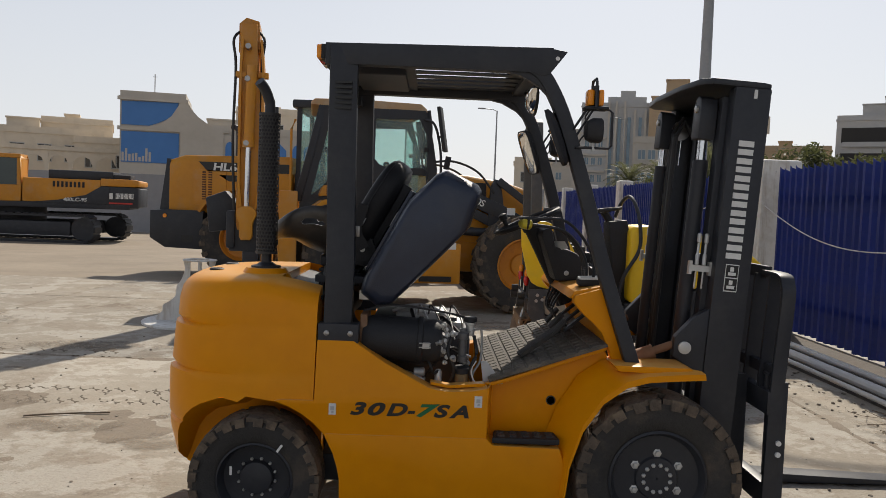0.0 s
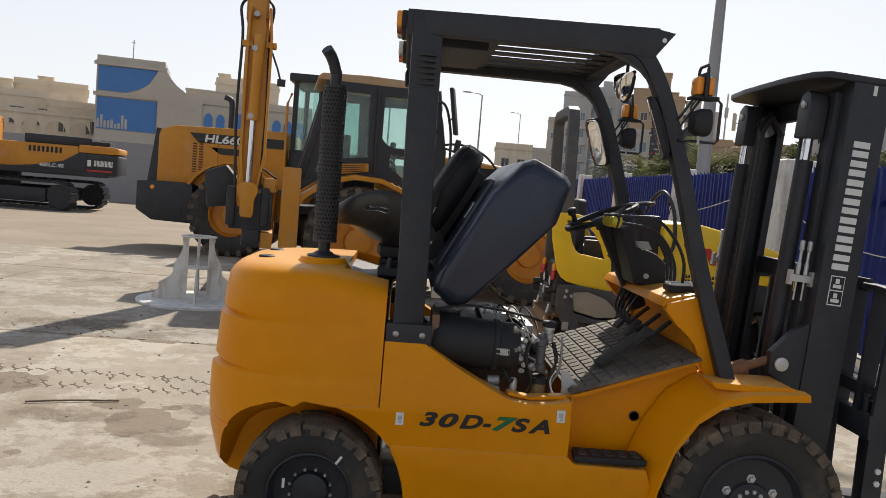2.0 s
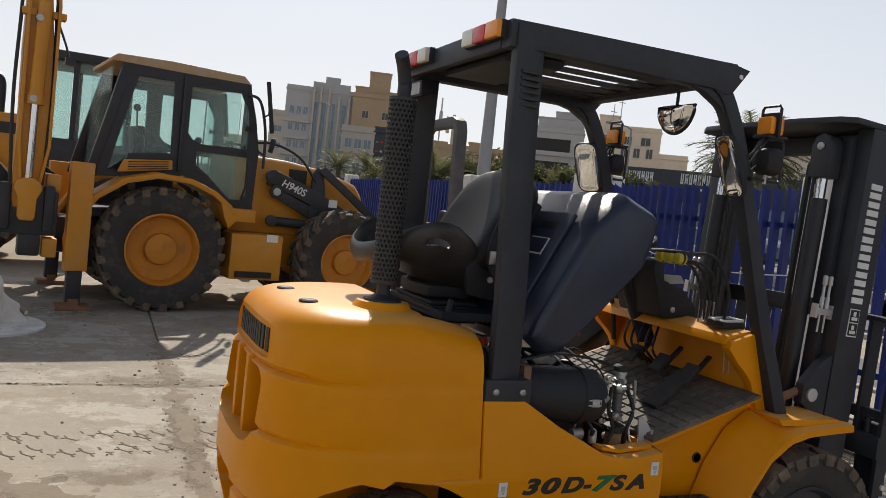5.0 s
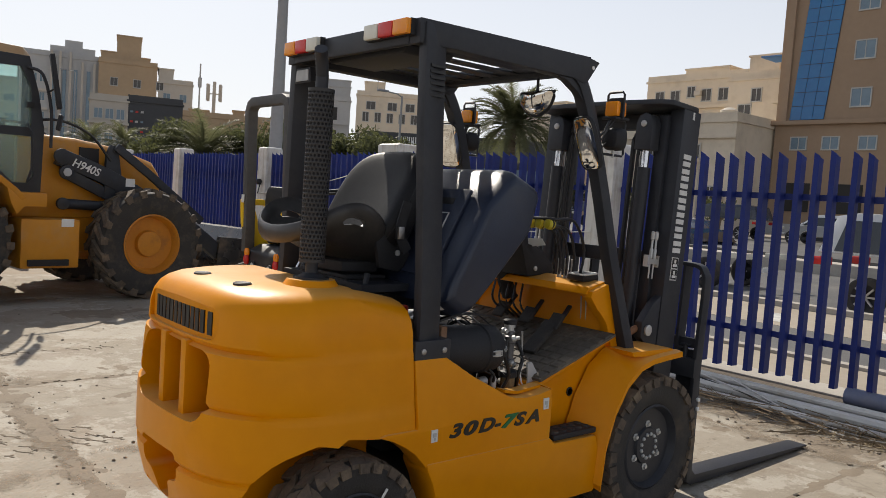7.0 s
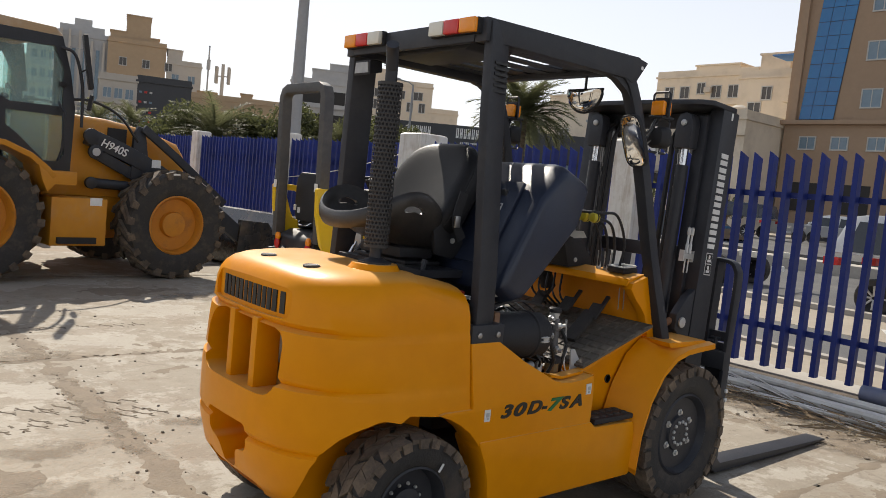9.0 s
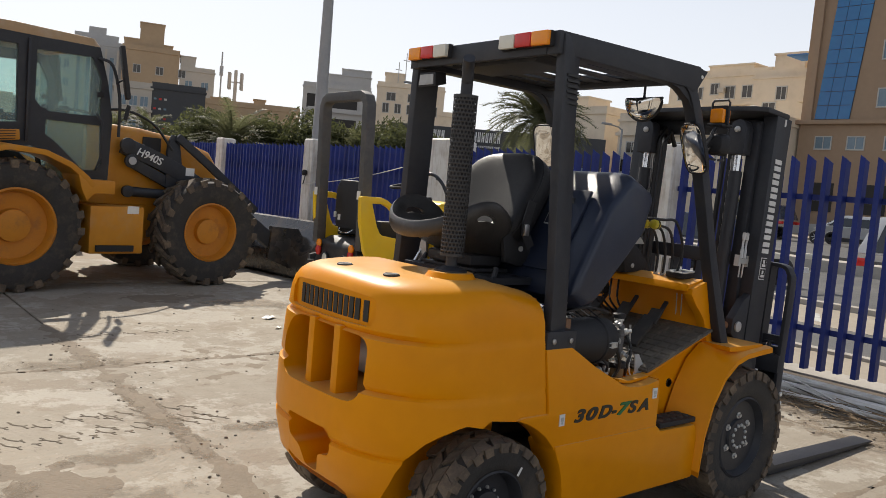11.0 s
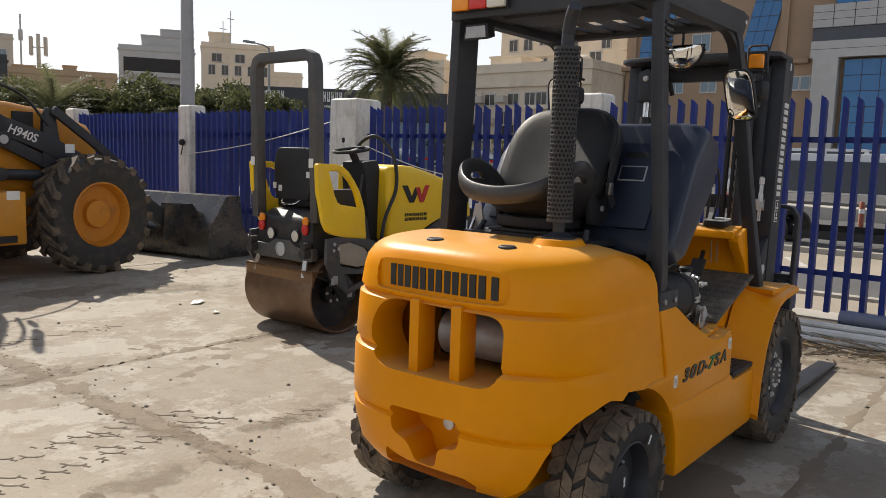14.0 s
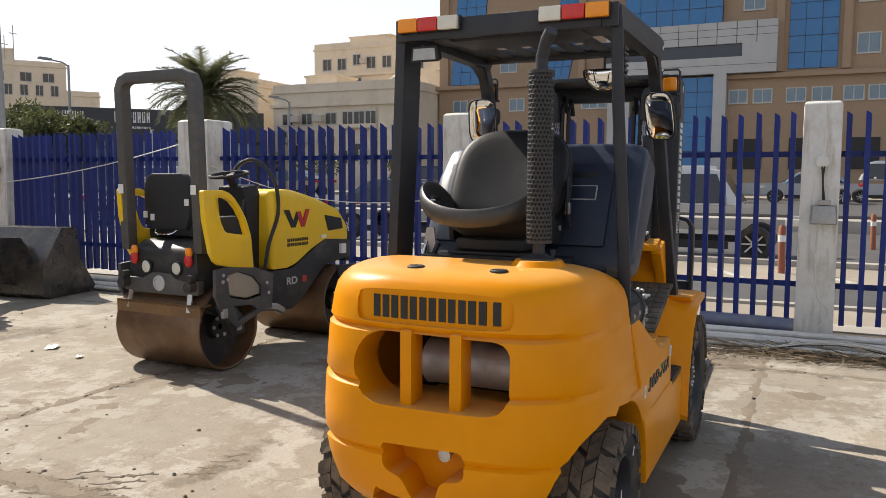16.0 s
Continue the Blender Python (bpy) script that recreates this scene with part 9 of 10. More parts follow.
lettering("type_lettering", "480LC-9S", 0.18, WHITE, EX, pose(1.75, -1.48, 1.48, 90, 0, 0), 0.1, 0.003, 1.1)
for i in range(8):
    part("air_slot", Shape().box(1.4 + i * 0.14, 1.48 + i * 0.14, -1.46, -1.445, 1.98, 2.18), BLKM, EX)
part("engine_cover", Shape().box(1.2, 3.4, -1.2, 1.2, 2.28, 2.60), BLK, EX, "black engine cover", bevel=0.05)
part("cover_box", Shape().box(3.4, 4.0, -1.2, 0.2, 2.28, 2.50), BLKM, EX, bevel=0.05)
part("cab", Shape().box(-0.35, 0.35, -1.45, -0.45, 1.42, 2.0).box(-1.6, -0.35, -1.45, -0.45, 1.42, 1.62).box(-1.5, 0.35, -1.45, -0.45, 2.95, 3.10).box(0.22, 0.35, -1.45, -0.45, 2.0, 2.95).box(-0.55, -0.42, -1.45, -1.35, 2.0, 2.95), YEL2, EX, "yellow operator cab", bevel=0.03)
part("cab_window", Shape().prism([(-1.68, 1.62), (-1.62, 2.4), (-1.45, 2.95), (0.22, 2.95), (0.22, 2.0), (-0.36, 2.0), (-0.36, 1.62)], 'y', -1.42, -0.48), surf("dark cab glass", (0.05, 0.07, 0.07), rough=0.1, bump=0), EX, "dark cab glazing")
part("boom", Shape().sweep(bez([(-1.0, 0.3, 2.0), (-3.0, 0.3, 4.2), (-5.5, 0.3, 4.6), (-7.5, 0.3, 3.4)], 5), [(-0.35, -0.45), (0.35, -0.45), (0.35, 0.45), (-0.35, 0.45)], up=(0, 0, 1)), YEL2, EX, "yellow excavator boom", bevel=0.03)
part("arm", Shape().bar([(-7.4, 0.3, 3.6), (-8.0, 0.3, 0.8)], 0.4, 0.6, up=(1, 0, 0)), YEL2, EX)
part("bucket", Shape().loft([[(-8.6, y, 0.9), (-7.6, y, 0.9), (-7.2, y, 0.3), (-7.7, y, 0.0), (-8.5, y, 0.1)] for y in (-0.4, 1.0)]), BLK, EX, bevel=0.03)
for ob in EX.children:                     # the upper body is slewed on its turntable
    if not ob.name.startswith(("track", "idler", "turntable")):
        ob.matrix_basis = pose(0, 0, 0, 0, 0, 14) @ ob.matrix_basis

# ---- white steel pedestal ----
PD = thing("steel_pedestal", pose(-2.67, 9.12, 0), "white-painted welded steel pedestal with round base plate", "pedestal")
part("base_plate", Shape().lathe([(0.63, 0), (0.63, 0.022), (0.62, 0.026)], (0, 0, 0), (0, 0, 1), 40), WHPAINT, PD)
part("top_plate", Shape().lathe([(0.12, 0), (0.19, 0), (0.195, 0.008), (0.19, 0.016), (0.12, 0.016), (0.12, 0)], (0, 0, 0.715), (0, 0, 1), 28, caps=False), WHPAINT, PD)
for k in range(4):
    gp = bez([(0.105, 0, 0.715), (0.175, 0, 0.715), (0.165, 0, 0.62), (0.20, 0, 0.50), (0.25, 0, 0.42), (0.265, 0, 0.31), (0.33, 0, 0.245), (0.40, 0, 0.20), (0.405, 0, 0.13), (0.47, 0, 0.026), (0.105, 0, 0.026)], 3)
    part("gusset", Shape().prism([(p.x, p.z) for p in gp], 'y', -0.009, 0.009, Matrix.Rotation(radians(12 + 90 * k), 4, 'Z')), WHPAINT, PD, "scalloped white gusset plate")
part("ring_plate", Shape().lathe([(0.055, 0), (0.145, 0), (0.145, 0.016), (0.055, 0.016), (0.055, 0)], (0, 0, 0.37), (0, 0, 1), 24, caps=False), WHPAINT, PD)

# ---- palms and trees ----
def leafmat(name, c1, c2):
    m = surf(name, c1, c2, rough=0.6, big=0.8, fine=4, bump=0, mix=0.4)
    n, k = m.node_tree.nodes, m.node_tree.links.new
    b = n["Principled BSDF"]
    tr, mx = n.new("ShaderNodeBsdfTranslucent"), n.new("ShaderNodeMixShader")
    k(b.inputs["Base Color"].links[0].from_socket, tr.inputs["Color"])
    mx.inputs[0].default_value = 0.52
    k(b.outputs[0], mx.inputs[1]); k(tr.outputs[0], mx.inputs[2]); k(mx.outputs[0], n["Material Output"].inputs["Surface"])
    return m


FROND = leafmat("palm green", (0.165, 0.168, 0.085), (0.098, 0.104, 0.05))
LEAF = leafmat("tree green", (0.105, 0.112, 0.045), (0.062, 0.070, 0.026))
BARK = surf("palm trunk bark", (0.20, 0.15, 0.105), (0.11, 0.085, 0.06), rough=0.95, big=3, fine=20, bump=0.6, bscale=20)


def palm(x, y, z, h, r, n, seed, label="date palm with a dense crown of arching fronds"):
    rn = random.Random(seed)
    t = thing("palm_tree", pose(x, y, z, 0, 0, rn.uniform(0, 360)), label, "palm tree", "palms along the street")
    prof = []
    for i in range(int(h / 0.18) + 1):
        zz = i * 0.18
        prof += [(0.20 - 0.04 * zz / h, zz), (0.24 - 0.05 * zz / h, zz + 0.12)]
    part("trunk", Shape().lathe(prof, (0, 0, 0), (0, 0, 1), 10), BARK, t, "ringed brown trunk")
    s = Shape()
    for i in range(n):
        a = i * 2.399 + rn.uniform(-0.2, 0.2)
        up = 1.40 - 1.65 * (i / n) + rn.uniform(-0.12, 0.12)
        ln = r * rn.uniform(0.85, 1.1)
        pts = []
        p, e = Vector((0.1 * math.cos(a), 0.1 * math.sin(a), h)), up
        for k in range(10):
            pts.append(p.copy())
            p = p + Vector((math.cos(a) * math.cos(e), math.sin(a) * math.cos(e), math.sin(e))) * ln / 9
            e -= 0.10 + 0.09 * (k / 9)
        s.tube(pts, 0.018, 4)
        side = Vector((-math.sin(a), math.cos(a), 0))
        for k in range(1, 10):
            for f in (0.0, 0.2, 0.4, 0.6, 0.8):
                if k == 9 and f > 0:
                    continue
                q = pts[k] + (pts[min(k + 1, 9)] - pts[k]) * f
                d = (pts[min(k + 1, 9)] - pts[k - 1]).normalized()
                w = d.cross(side).normalized()
                for sg in (-1, 1):
                    L = ln * 0.25 * (1 - abs(k - 4.5) / 8) * rn.uniform(0.8, 1.15)
                    tip = q + (side * sg * 0.75 + d * 0.6 - w * rn.uniform(-0.35, 0.1)).normalized() * L + Vector((0, 0, -0.12 * L))
                    vs = [s.bm.verts.new(v) for v in (q - d * 0.030, q + d * 0.030, tip)]
                    s.face(vs)
    part("crown", s, FROND, t, "grey-green arching fronds")
    return t


def tree(x, y, z, h, r, n, seed, label="broad green street tree with a ragged crown"):
    rn = random.Random(seed)
    t = thing("tree", pose(x, y, z), label, "tree", "street trees")
    s = Shape()
    s.tube(bez([(0, 0, 0), (0.05, 0.02, h * 0.3), (0.1, -0.05, h * 0.55)], 4), 0.14, 8)
    tips = []
    for i in range(7):
        a = i * 0.9 + rn.uniform(-0.3, 0.3)
        e = Vector((r * 0.7 * math.cos(a), r * 0.7 * math.sin(a), h * rn.uniform(0.6, 0.85)))
        s.tube(bez([(0.08, -0.03, h * 0.4), e * 0.5 + Vector((0, 0, h * 0.22)), e], 3), 0.05, 5)
        tips.append(e)
    part("trunk", s, BARK, t)
    c = Shape()
    clumps = [(e + Vector((rn.uniform(-0.4, 0.4) * r, rn.uniform(-0.4, 0.4) * r, rn.uniform(-0.15, 0.3) * h)), r * rn.uniform(0.22, 0.4)) for e in tips for _ in range(3)]
    for i in range(n):
        ctr, cr = clumps[i % len(clumps)]
        d = Vector((rn.gauss(0, 1), rn.gauss(0, 1), rn.gauss(0, 0.8)))
        q = ctr + d.normalized() * cr * rn.random() ** 0.45
        u = Vector((rn.gauss(0, 1), rn.gauss(0, 1), rn.gauss(0, 1))).normalized()
        v = u.cross(Vector((rn.gauss(0, 1), rn.gauss(0, 1), rn.gauss(0, 1)))).normalized()
        k = rn.uniform(0.05, 0.105)
        c.face([c.bm.verts.new(q + w) for w in (u * k * 1.6, v * k * 0.6, -u * k * 1.6, -v * k * 0.6)])
    part("crown", c, LEAF, t, "uneven crown of small leaves")
    return t


palm(23.5, 26.9, 0.3, 4.7, 2.5, 92, 3)
palm(13.6, 38.0, -0.1, 2.75, 2.6, 64, 5, "low palm behind the fence")
palm(19.4, 35.5, -0.1, 2.6, 2.3, 52, 6, "low palm behind the fence")
palm(22.4, 36.5, -0.1, 2.6, 2.3, 48, 8, "low palm behind the fence")
palm(18.0, 72.0, 0, 4.2, 2.6, 40, 12, "palm far down the street")
palm(21.5, 74.0, 0, 4.4, 2.6, 40, 13, "palm far down the street")
for i, (x, y, h, r) in enumerate(((14.6, 39.6, 3.6, 1.6), (16.2, 38.4, 4.2, 1.6), (17.6, 37.4, 4.0, 1.7), (17.4, 39.0, 4.8, 2.2), (20.6, 33.2, 4.4, 2.0), (20.0, 36.5, 4.8, 2.3), (14.0, 42.0, 4.6, 2.2), (22.3, 36.0, 4.2, 2.0))):
    tree(x, y, -0.1, h * 0.90, r, 6200, 20 + i)
for i, (x, y, h, r) in enumerate(((39.0, 31.5, 2.2, 1.2), (40.5, 37.0, 2.4, 1.2), (42.0, 27.0, 2.0, 1.0))):
    tree(x, y, 0.4, h, r, 900, 40 + i, "small pavement shrub across the street")

# ---- vehicles on the street ----
def carpaint(name, c):
    return surf(name, c, tuple(v * 0.85 for v in c), rough=0.25, big=1, fine=6, bump=0, coat=0.5, dirt=(0.3, 0.26, 0.2), dirt_amt=0.15)


CP = {"white": carpaint("white car paint", (0.7, 0.7, 0.69)), "silver": carpaint("silver car paint", (0.60, 0.61, 0.62)), "dark": carpaint("dark blue car paint", (0.02, 0.025, 0.045)), "blue": carpaint("pale blue car paint", (0.25, 0.32, 0.42)), "grey": carpaint("grey car paint", (0.16, 0.165, 0.17))}
CARGL = surf("dark car glass", (0.02, 0.024, 0.028), (0.015, 0.018, 0.02), rough=0.06, bump=0, spec=0.8)
ALLOY = surf("alloy wheel", (0.5, 0.5, 0.51), (0.4, 0.4, 0.41), rough=0.3, metal=0.8, bump=0)


def car_at(m, paint, kind, label):
    """A car along local x (front at +x), origin under its middle."""
    t = thing("car", m, label, "car", "cars on the street")
    L, W, H = {"suv": (4.6, 1.86, 1.70), "sedan": (4.6, 1.80, 1.44), "van": (4.9, 1.9, 1.95)}[kind]
    h = L / 2
    belt = {"suv": 1.02, "sedan": 0.90, "van": 1.08}[kind]
    P_ = CP[paint]
    low = {"suv": [(-h, 0.45), (-h + 0.02, 0.85), (-h + 0.08, belt + 0.02), (h - 1.15, belt), (h - 0.35, belt - 0.10), (h - 0.06, 0.74), (h, 0.5), (h - 0.08, 0.26), (-h + 0.1, 0.28)],
           "sedan": [(-h, 0.5), (-h + 0.04, 0.86), (-h + 0.5, belt + 0.02), (h - 1.2, belt - 0.02), (h - 0.3, belt - 0.18), (h - 0.03, 0.55), (h, 0.4), (h - 0.1, 0.22), (-h + 0.12, 0.25)],
           "van": [(-h, 0.45), (-h + 0.02, 0.85), (-h + 0.05, belt + 0.02), (h - 0.9, belt), (h - 0.25, belt - 0.12), (h - 0.05, 0.74), (h, 0.5), (h - 0.08, 0.28), (-h + 0.1, 0.30)]}[kind]
    arches = [Shape().lathe([(0.37, -1.2), (0.37, 1.2)], (x, 0, 0.32), (0, 1, 0), 24) for x in (-h + 0.9, h - 0.92)]
    part("body", carve(Shape().loft([[(x, -W / 2 + e, z) for x, z in low] for e in (0.06, 0.0)] + [[(x, W / 2 - e, z) for x, z in low] for e in (0.0, 0.06)]), arches), P_, t, bevel=0.02, angle=40)
    top = {"suv": [(-h + 0.06, belt - 0.02), (-h + 0.28, H - 0.06), (-h + 0.6, H), (0.45, H), (0.75, H - 0.08), (h - 1.15, belt - 0.02)],
           "sedan": [(-h + 0.55, belt - 0.02), (-h + 1.25, H - 0.06), (-h + 1.6, H), (0.15, H), (0.45, H - 0.06), (h - 1.15, belt - 0.04)],
           "van": [(-h + 0.02, belt - 0.02), (-h + 0.1, H - 0.04), (-h + 0.3, H), (1.0, H), (1.3, H - 0.1), (h - 0.85, belt - 0.02)]}[kind]
    part("greenhouse", Shape().loft([[(x, s_ * (W / 2 - (0.05 if z < belt + 0.1 else 0.22)), z) for x, z in top] for s_ in (-1, 1)]), P_, t, bevel=0.03)
    for sd in (-1, 1):
        gx0, gx1 = top[0][0] + 0.28, top[-1][0] - 0.25
        rx0, rx1 = top[1][0] + 0.18, top[-2][0] - 0.05
        mid = (gx0 + gx1) / 2 - 0.1
        for a0, a1, b0, b1 in ((gx0, mid - 0.04, rx0, mid - 0.04), (mid + 0.04, gx1, mid + 0.04, rx1)):
            zz0, zz1 = belt + 0.02, H - 0.13
            y0, y1 = W / 2 - 0.052, W / 2 - 0.20
            part("side_window", Shape().loft([[(a0, sd * (y0 - 0.02), zz0), (a1, sd * (y0 - 0.02), zz0), (b1, sd * (y1 - 0.02), zz1), (b0, sd * (y1 - 0.02), zz1)], [(a0, sd * (y0 + 0.012), zz0), (a1, sd * (y0 + 0.012), zz0), (b1, sd * (y1 + 0.012), zz1), (b0, sd * (y1 + 0.012), zz1)]]), CARGL, t)
        part("sill", Shape().box(-h + 1.35, h - 1.35, sd * (W / 2 - 0.03) - 0.03, sd * (W / 2 - 0.03) + 0.03, 0.22, 0.36), BLKM, t)
        part("head_lamp", Shape().box(h - 0.42, h - 0.06, sd * (W / 2 - 0.16) - 0.16, sd * (W / 2 - 0.16) + 0.155, 0.66, 0.78), CLEARL, t, bevel=0.02)
        part("tail_lamp", Shape().box(-h - 0.01, -h + 0.25, sd * (W / 2 - 0.12) - 0.1, sd * (W / 2 - 0.12) + 0.125, 0.78, 0.92), REDL, t, bevel=0.02)
        part("wing_mirror", Shape().ball((h - 1.45, sd * (W / 2 + 0.05), belt + 0.08), (0.07, 0.1, 0.07), 8), P_, t)
        for x in (-h + 0.9, h - 0.92):
            w = new("wheel"); w.parent = t; w.matrix_basis = pose(x, sd * (W / 2 - 0.12), 0.32)
            part("tyre", Shape().lathe([(0.21, -0.10), (0.29, -0.11), (0.32, -0.08), (0.32, 0.08), (0.29, 0.11), (0.21, 0.10)], (0, 0, 0), (0, 1, 0), 24, caps=False), RUB, w)
            rim_ = Shape().lathe([(0.215, sd * 0.10), (0.20, sd * 0.085), (0.05, sd * 0.02), (0.01, sd * 0.02)], (0, 0, 0), (0, 1, 0), 24, caps=False)
            part("rim", rim_, BLKM, w)
            for k in range(8):
                a = k * math.pi / 4
                part("spoke", Shape().bar([(0.03 * math.cos(a), sd * 0.075, 0.03 * math.sin(a)), (0.205 * math.cos(a), sd * 0.095, 0.205 * math.sin(a))], 0.03, 0.035, up=(0, 1, 0)), ALLOY, w)
    part("windscreen", Shape().loft([[(top[-1][0] - 0.03, y, belt + 0.04), (top[-2][0] + 0.015, y * 0.86, H - 0.10), (top[-2][0] - 0.03, y * 0.86, H - 0.10), (top[-1][0] - 0.10, y, belt + 0.04)] for y in (-W / 2 + 0.12, W / 2 - 0.12)]), CARGL, t)
    part("rear_window", Shape().loft([[(top[0][0] + 0.03, y, belt + 0.06), (top[1][0] - 0.012, y * 0.86, H - 0.12), (top[1][0] + 0.05, y * 0.86, H - 0.12), (top[0][0] + 0.10, y, belt + 0.06)] for y in (-W / 2 + 0.14, W / 2 - 0.14)]), CARGL, t)
    part("number_plate", Shape().box(h - 0.03, h + 0.012, -0.25, 0.25, 0.40, 0.50), WHITE, t)
    return t


car_at(pose(12.35, 4.95, 0.0, 0, 0, -90), "silver", "suv", "silver sport utility car passing in the near lane")
car_at(pose(13.4, 11.3, 0.0, 0, 0, -90), "dark", "sedan", "dark blue saloon car passing in the near lane")
car_at(pose(35.5, 8.75, 0.44, 0, 0, 90), "white", "suv", "white sport utility car on the far carriageway")
car_at(pose(38.5, 12.0, 0.44, 0, 0, 90), "white", "van", "white van parked across the street")
car_at(pose(36.0, 2.85, 0.44, 0, 0, 90), "blue", "sedan", "pale blue saloon car on the far carriageway")
car_at(pose(38.4, -0.9, 0.44, 0, 0, 90), "white", "van", "white van on the far carriageway")
car_at(pose(35.0, 17.2, 0.44, 0, 0, 90), "silver", "sedan", "silver saloon car across the street")
car_at(pose(34.8, 22.5, 0.44, 0, 0, 90), "dark", "suv", "dark sport utility car across the street")
car_at(pose(32.0, 28.5, 0.44, 0, 0, 90), "dark", "sedan", "dark saloon car across the street")
car_at(pose(31.5, 34.0, 0.44, 0, 0, 90), "grey", "sedan", "grey saloon car across the street")
car_at(pose(13.8, 20.0, 0.0, 0, 0, -90), "grey", "sedan", "grey saloon car in the near lane")
car_at(pose(33.0, 40.0, 0.44, 0, 0, 90), "white", "suv", "white sport utility car across the street")
BOLL = surf("rusty orange bollard", (0.34, 0.10, 0.05), (0.22, 0.07, 0.04), rough=0.7, bump=0.2)
for x, y in ((9.85, 3.05), (15.5, 1.44), (15.6, 5.6)):
    bo = thing("bollard", pose(x, y, 0), "leaning rusty orange steel bollard", "bollard", "bollards along the road")
    part("post", Shape().lathe([(0.055, 0), (0.055, 0.72), (0.03, 0.76)], (0, 0, 0), (0.04, 0.02, 1), 10), BOLL, bo)
    part("reflective_band", Shape().lathe([(0.058, 0.5), (0.058, 0.6)], (0, 0, 0), (0.04, 0.02, 1), 10, caps=False), WHITE, bo)
for i in range(16):
    setting("road_stripe", Shape().prism([(9.0, -4 + i * 1.5), (10.0, -3.5 + i * 1.5), (10.0, -3.36 + i * 1.5), (9.0, -3.86 + i * 1.5)], 'z', -0.01, 0.006), surf("worn road paint", (0.55, 0.54, 0.5), (0.3, 0.3, 0.28), rough=0.8, big=6, fine=30, bump=0.1) if i == 0 else bpy.data.materials["worn road paint"], "worn white hatched road marking", "road marking")
setting("kerb", Shape().box(11.0, 11.25, -60, 140, -0.1, 0.10), KERB, "low kerb of the lay-by island", "kerb", bevel=0.02)
setting("pavement", Shape().box(8.6, 11.0, -60, 140, -0.1, 0.004), PAVE, "dusty paved strip with hatching", "pavement")

# ---- small things along the fence ----
PIPE = surf("grey blue plastic pipe", (0.16, 0.18, 0.27), (0.12, 0.135, 0.20), rough=0.45, big=3, fine=20, bump=0.05, dirt=(0.3, 0.27, 0.22), dirt_amt=0.4)
PIPEW = surf("dusty white conduit", (0.72, 0.70, 0.66), (0.60, 0.58, 0.54), rough=0.55, big=3, fine=20, bump=0.1, dirt=(0.32, 0.26, 0.19), dirt_amt=0.45)
pp = thing("plastic_pipe", pose(0, 0, 0), "thick grey-blue plastic pipe lying under the fence", "pipe")
part("pipe", Shape().lathe([(0.062, 0), (0.068, 0.002), (0.068, 0.80), (0.062, 0.802)], (4.06, 2.76, 0.165), (0.03, 1, 0.01), 18), PIPE, pp)
for i, (x0, x1, z, r) in enumerate(((3.92, 3.86, 0.115, 0.032), (3.80, 3.72, 0.065, 0.045), (3.55, 3.66, 0.05, 0.022))):
    c = thing("conduit", pose(0, 0, 0), "dusty white conduit pipe lying along the fence", "pipe", "conduits along the fence")
    part("pipe", Shape().tube([(x0 + (x1 - x0) * k / 12 + 0.012 * math.sin(k * 1.3 + i), -2 + k * 1.7, z + 0.006 * math.sin(k * 2.1 + i)) for k in range(13)], r, 10), PIPEW, c)
for i in range(3):
    cb = thing("cable", pose(0, 0, 0), "loose thin cable lying by the fence", "cable", "loose cables")
    part("cable", Shape().tube(bez([(3.75 - 0.1 * i, 0.2 + 0.3 * i, 0.13), (3.5, 1.2 + 0.2 * i, 0.02), (3.62 - 0.1 * i, 2.4, 0.14), (3.45 + 0.1 * i, 3.3, 0.02), (3.8, 4.4 + 0.4 * i, 0.16)], 8), 0.006, 6), PIPEW if i < 2 else HOSE, cb)
STRAW = surf("dry weeds", (0.30, 0.23, 0.13), (0.19, 0.14, 0.08), rough=0.9, big=8, fine=40, bump=0)
s, rw = Shape(), random.Random(31)
for i in range(900):
    cy = rw.choice((2.4, 3.2, 2.9, 4.6, 1.6)) + rw.gauss(0, 0.35)
    p = Vector((3.42 + rw.gauss(0, 0.13), cy, 0.004 + abs(rw.gauss(0, 0.02))))
    d = Vector((rw.gauss(0, 1), rw.gauss(0, 1), abs(rw.gauss(0, 0.35)))).normalized() * rw.uniform(0.04, 0.16)
    w = d.cross(Vector((0, 0, 1))).normalized() * 0.003
    s.face([s.bm.verts.new(v) for v in (p - w, p + w, p + d)])
tagged(new("dry_weeds", mesh_of("dry_weeds", s, STRAW)), "dry straw and weeds caught along the pipes", "weeds", kind="stuff")
bx = thing("junction_box", pose(FX - 0.105, 2.56, 1.16), "grey metal junction box hung on the pillar", "junction box")
part("box", Shape().loft([[(-0.01, -0.11, -0.08), (-0.01, 0.11, -0.08), (-0.01, 0.10, 0.09), (-0.01, -0.10, 0.09)], [(-0.09, -0.10, -0.07), (-0.09, 0.10, -0.07), (-0.075, 0.085, 0.08), (-0.075, -0.085, 0.08)]]), ALU, bx, bevel=0.008)
part("bracket", Shape().box(-0.05, -0.02, -0.05, 0.05, 0.09, 0.13), STEEL, bx)
for i in range(2):
    part("lead", Shape().tube(bez([(-0.03, 0.0 + 0.01 * i, 0.12), (-0.03, 0.02, 0.3), (-0.02, 0.01 + 0.02 * i, 0.42)], 5), 0.008, 6), HOSE, bx)
part("cap", Shape().lathe([(0.055, 0), (0.055, 0.02), (0.03, 0.03)], (0.0, 0.03, 0.46), (-1, 0, 0), 14), WHPAINT, bx)
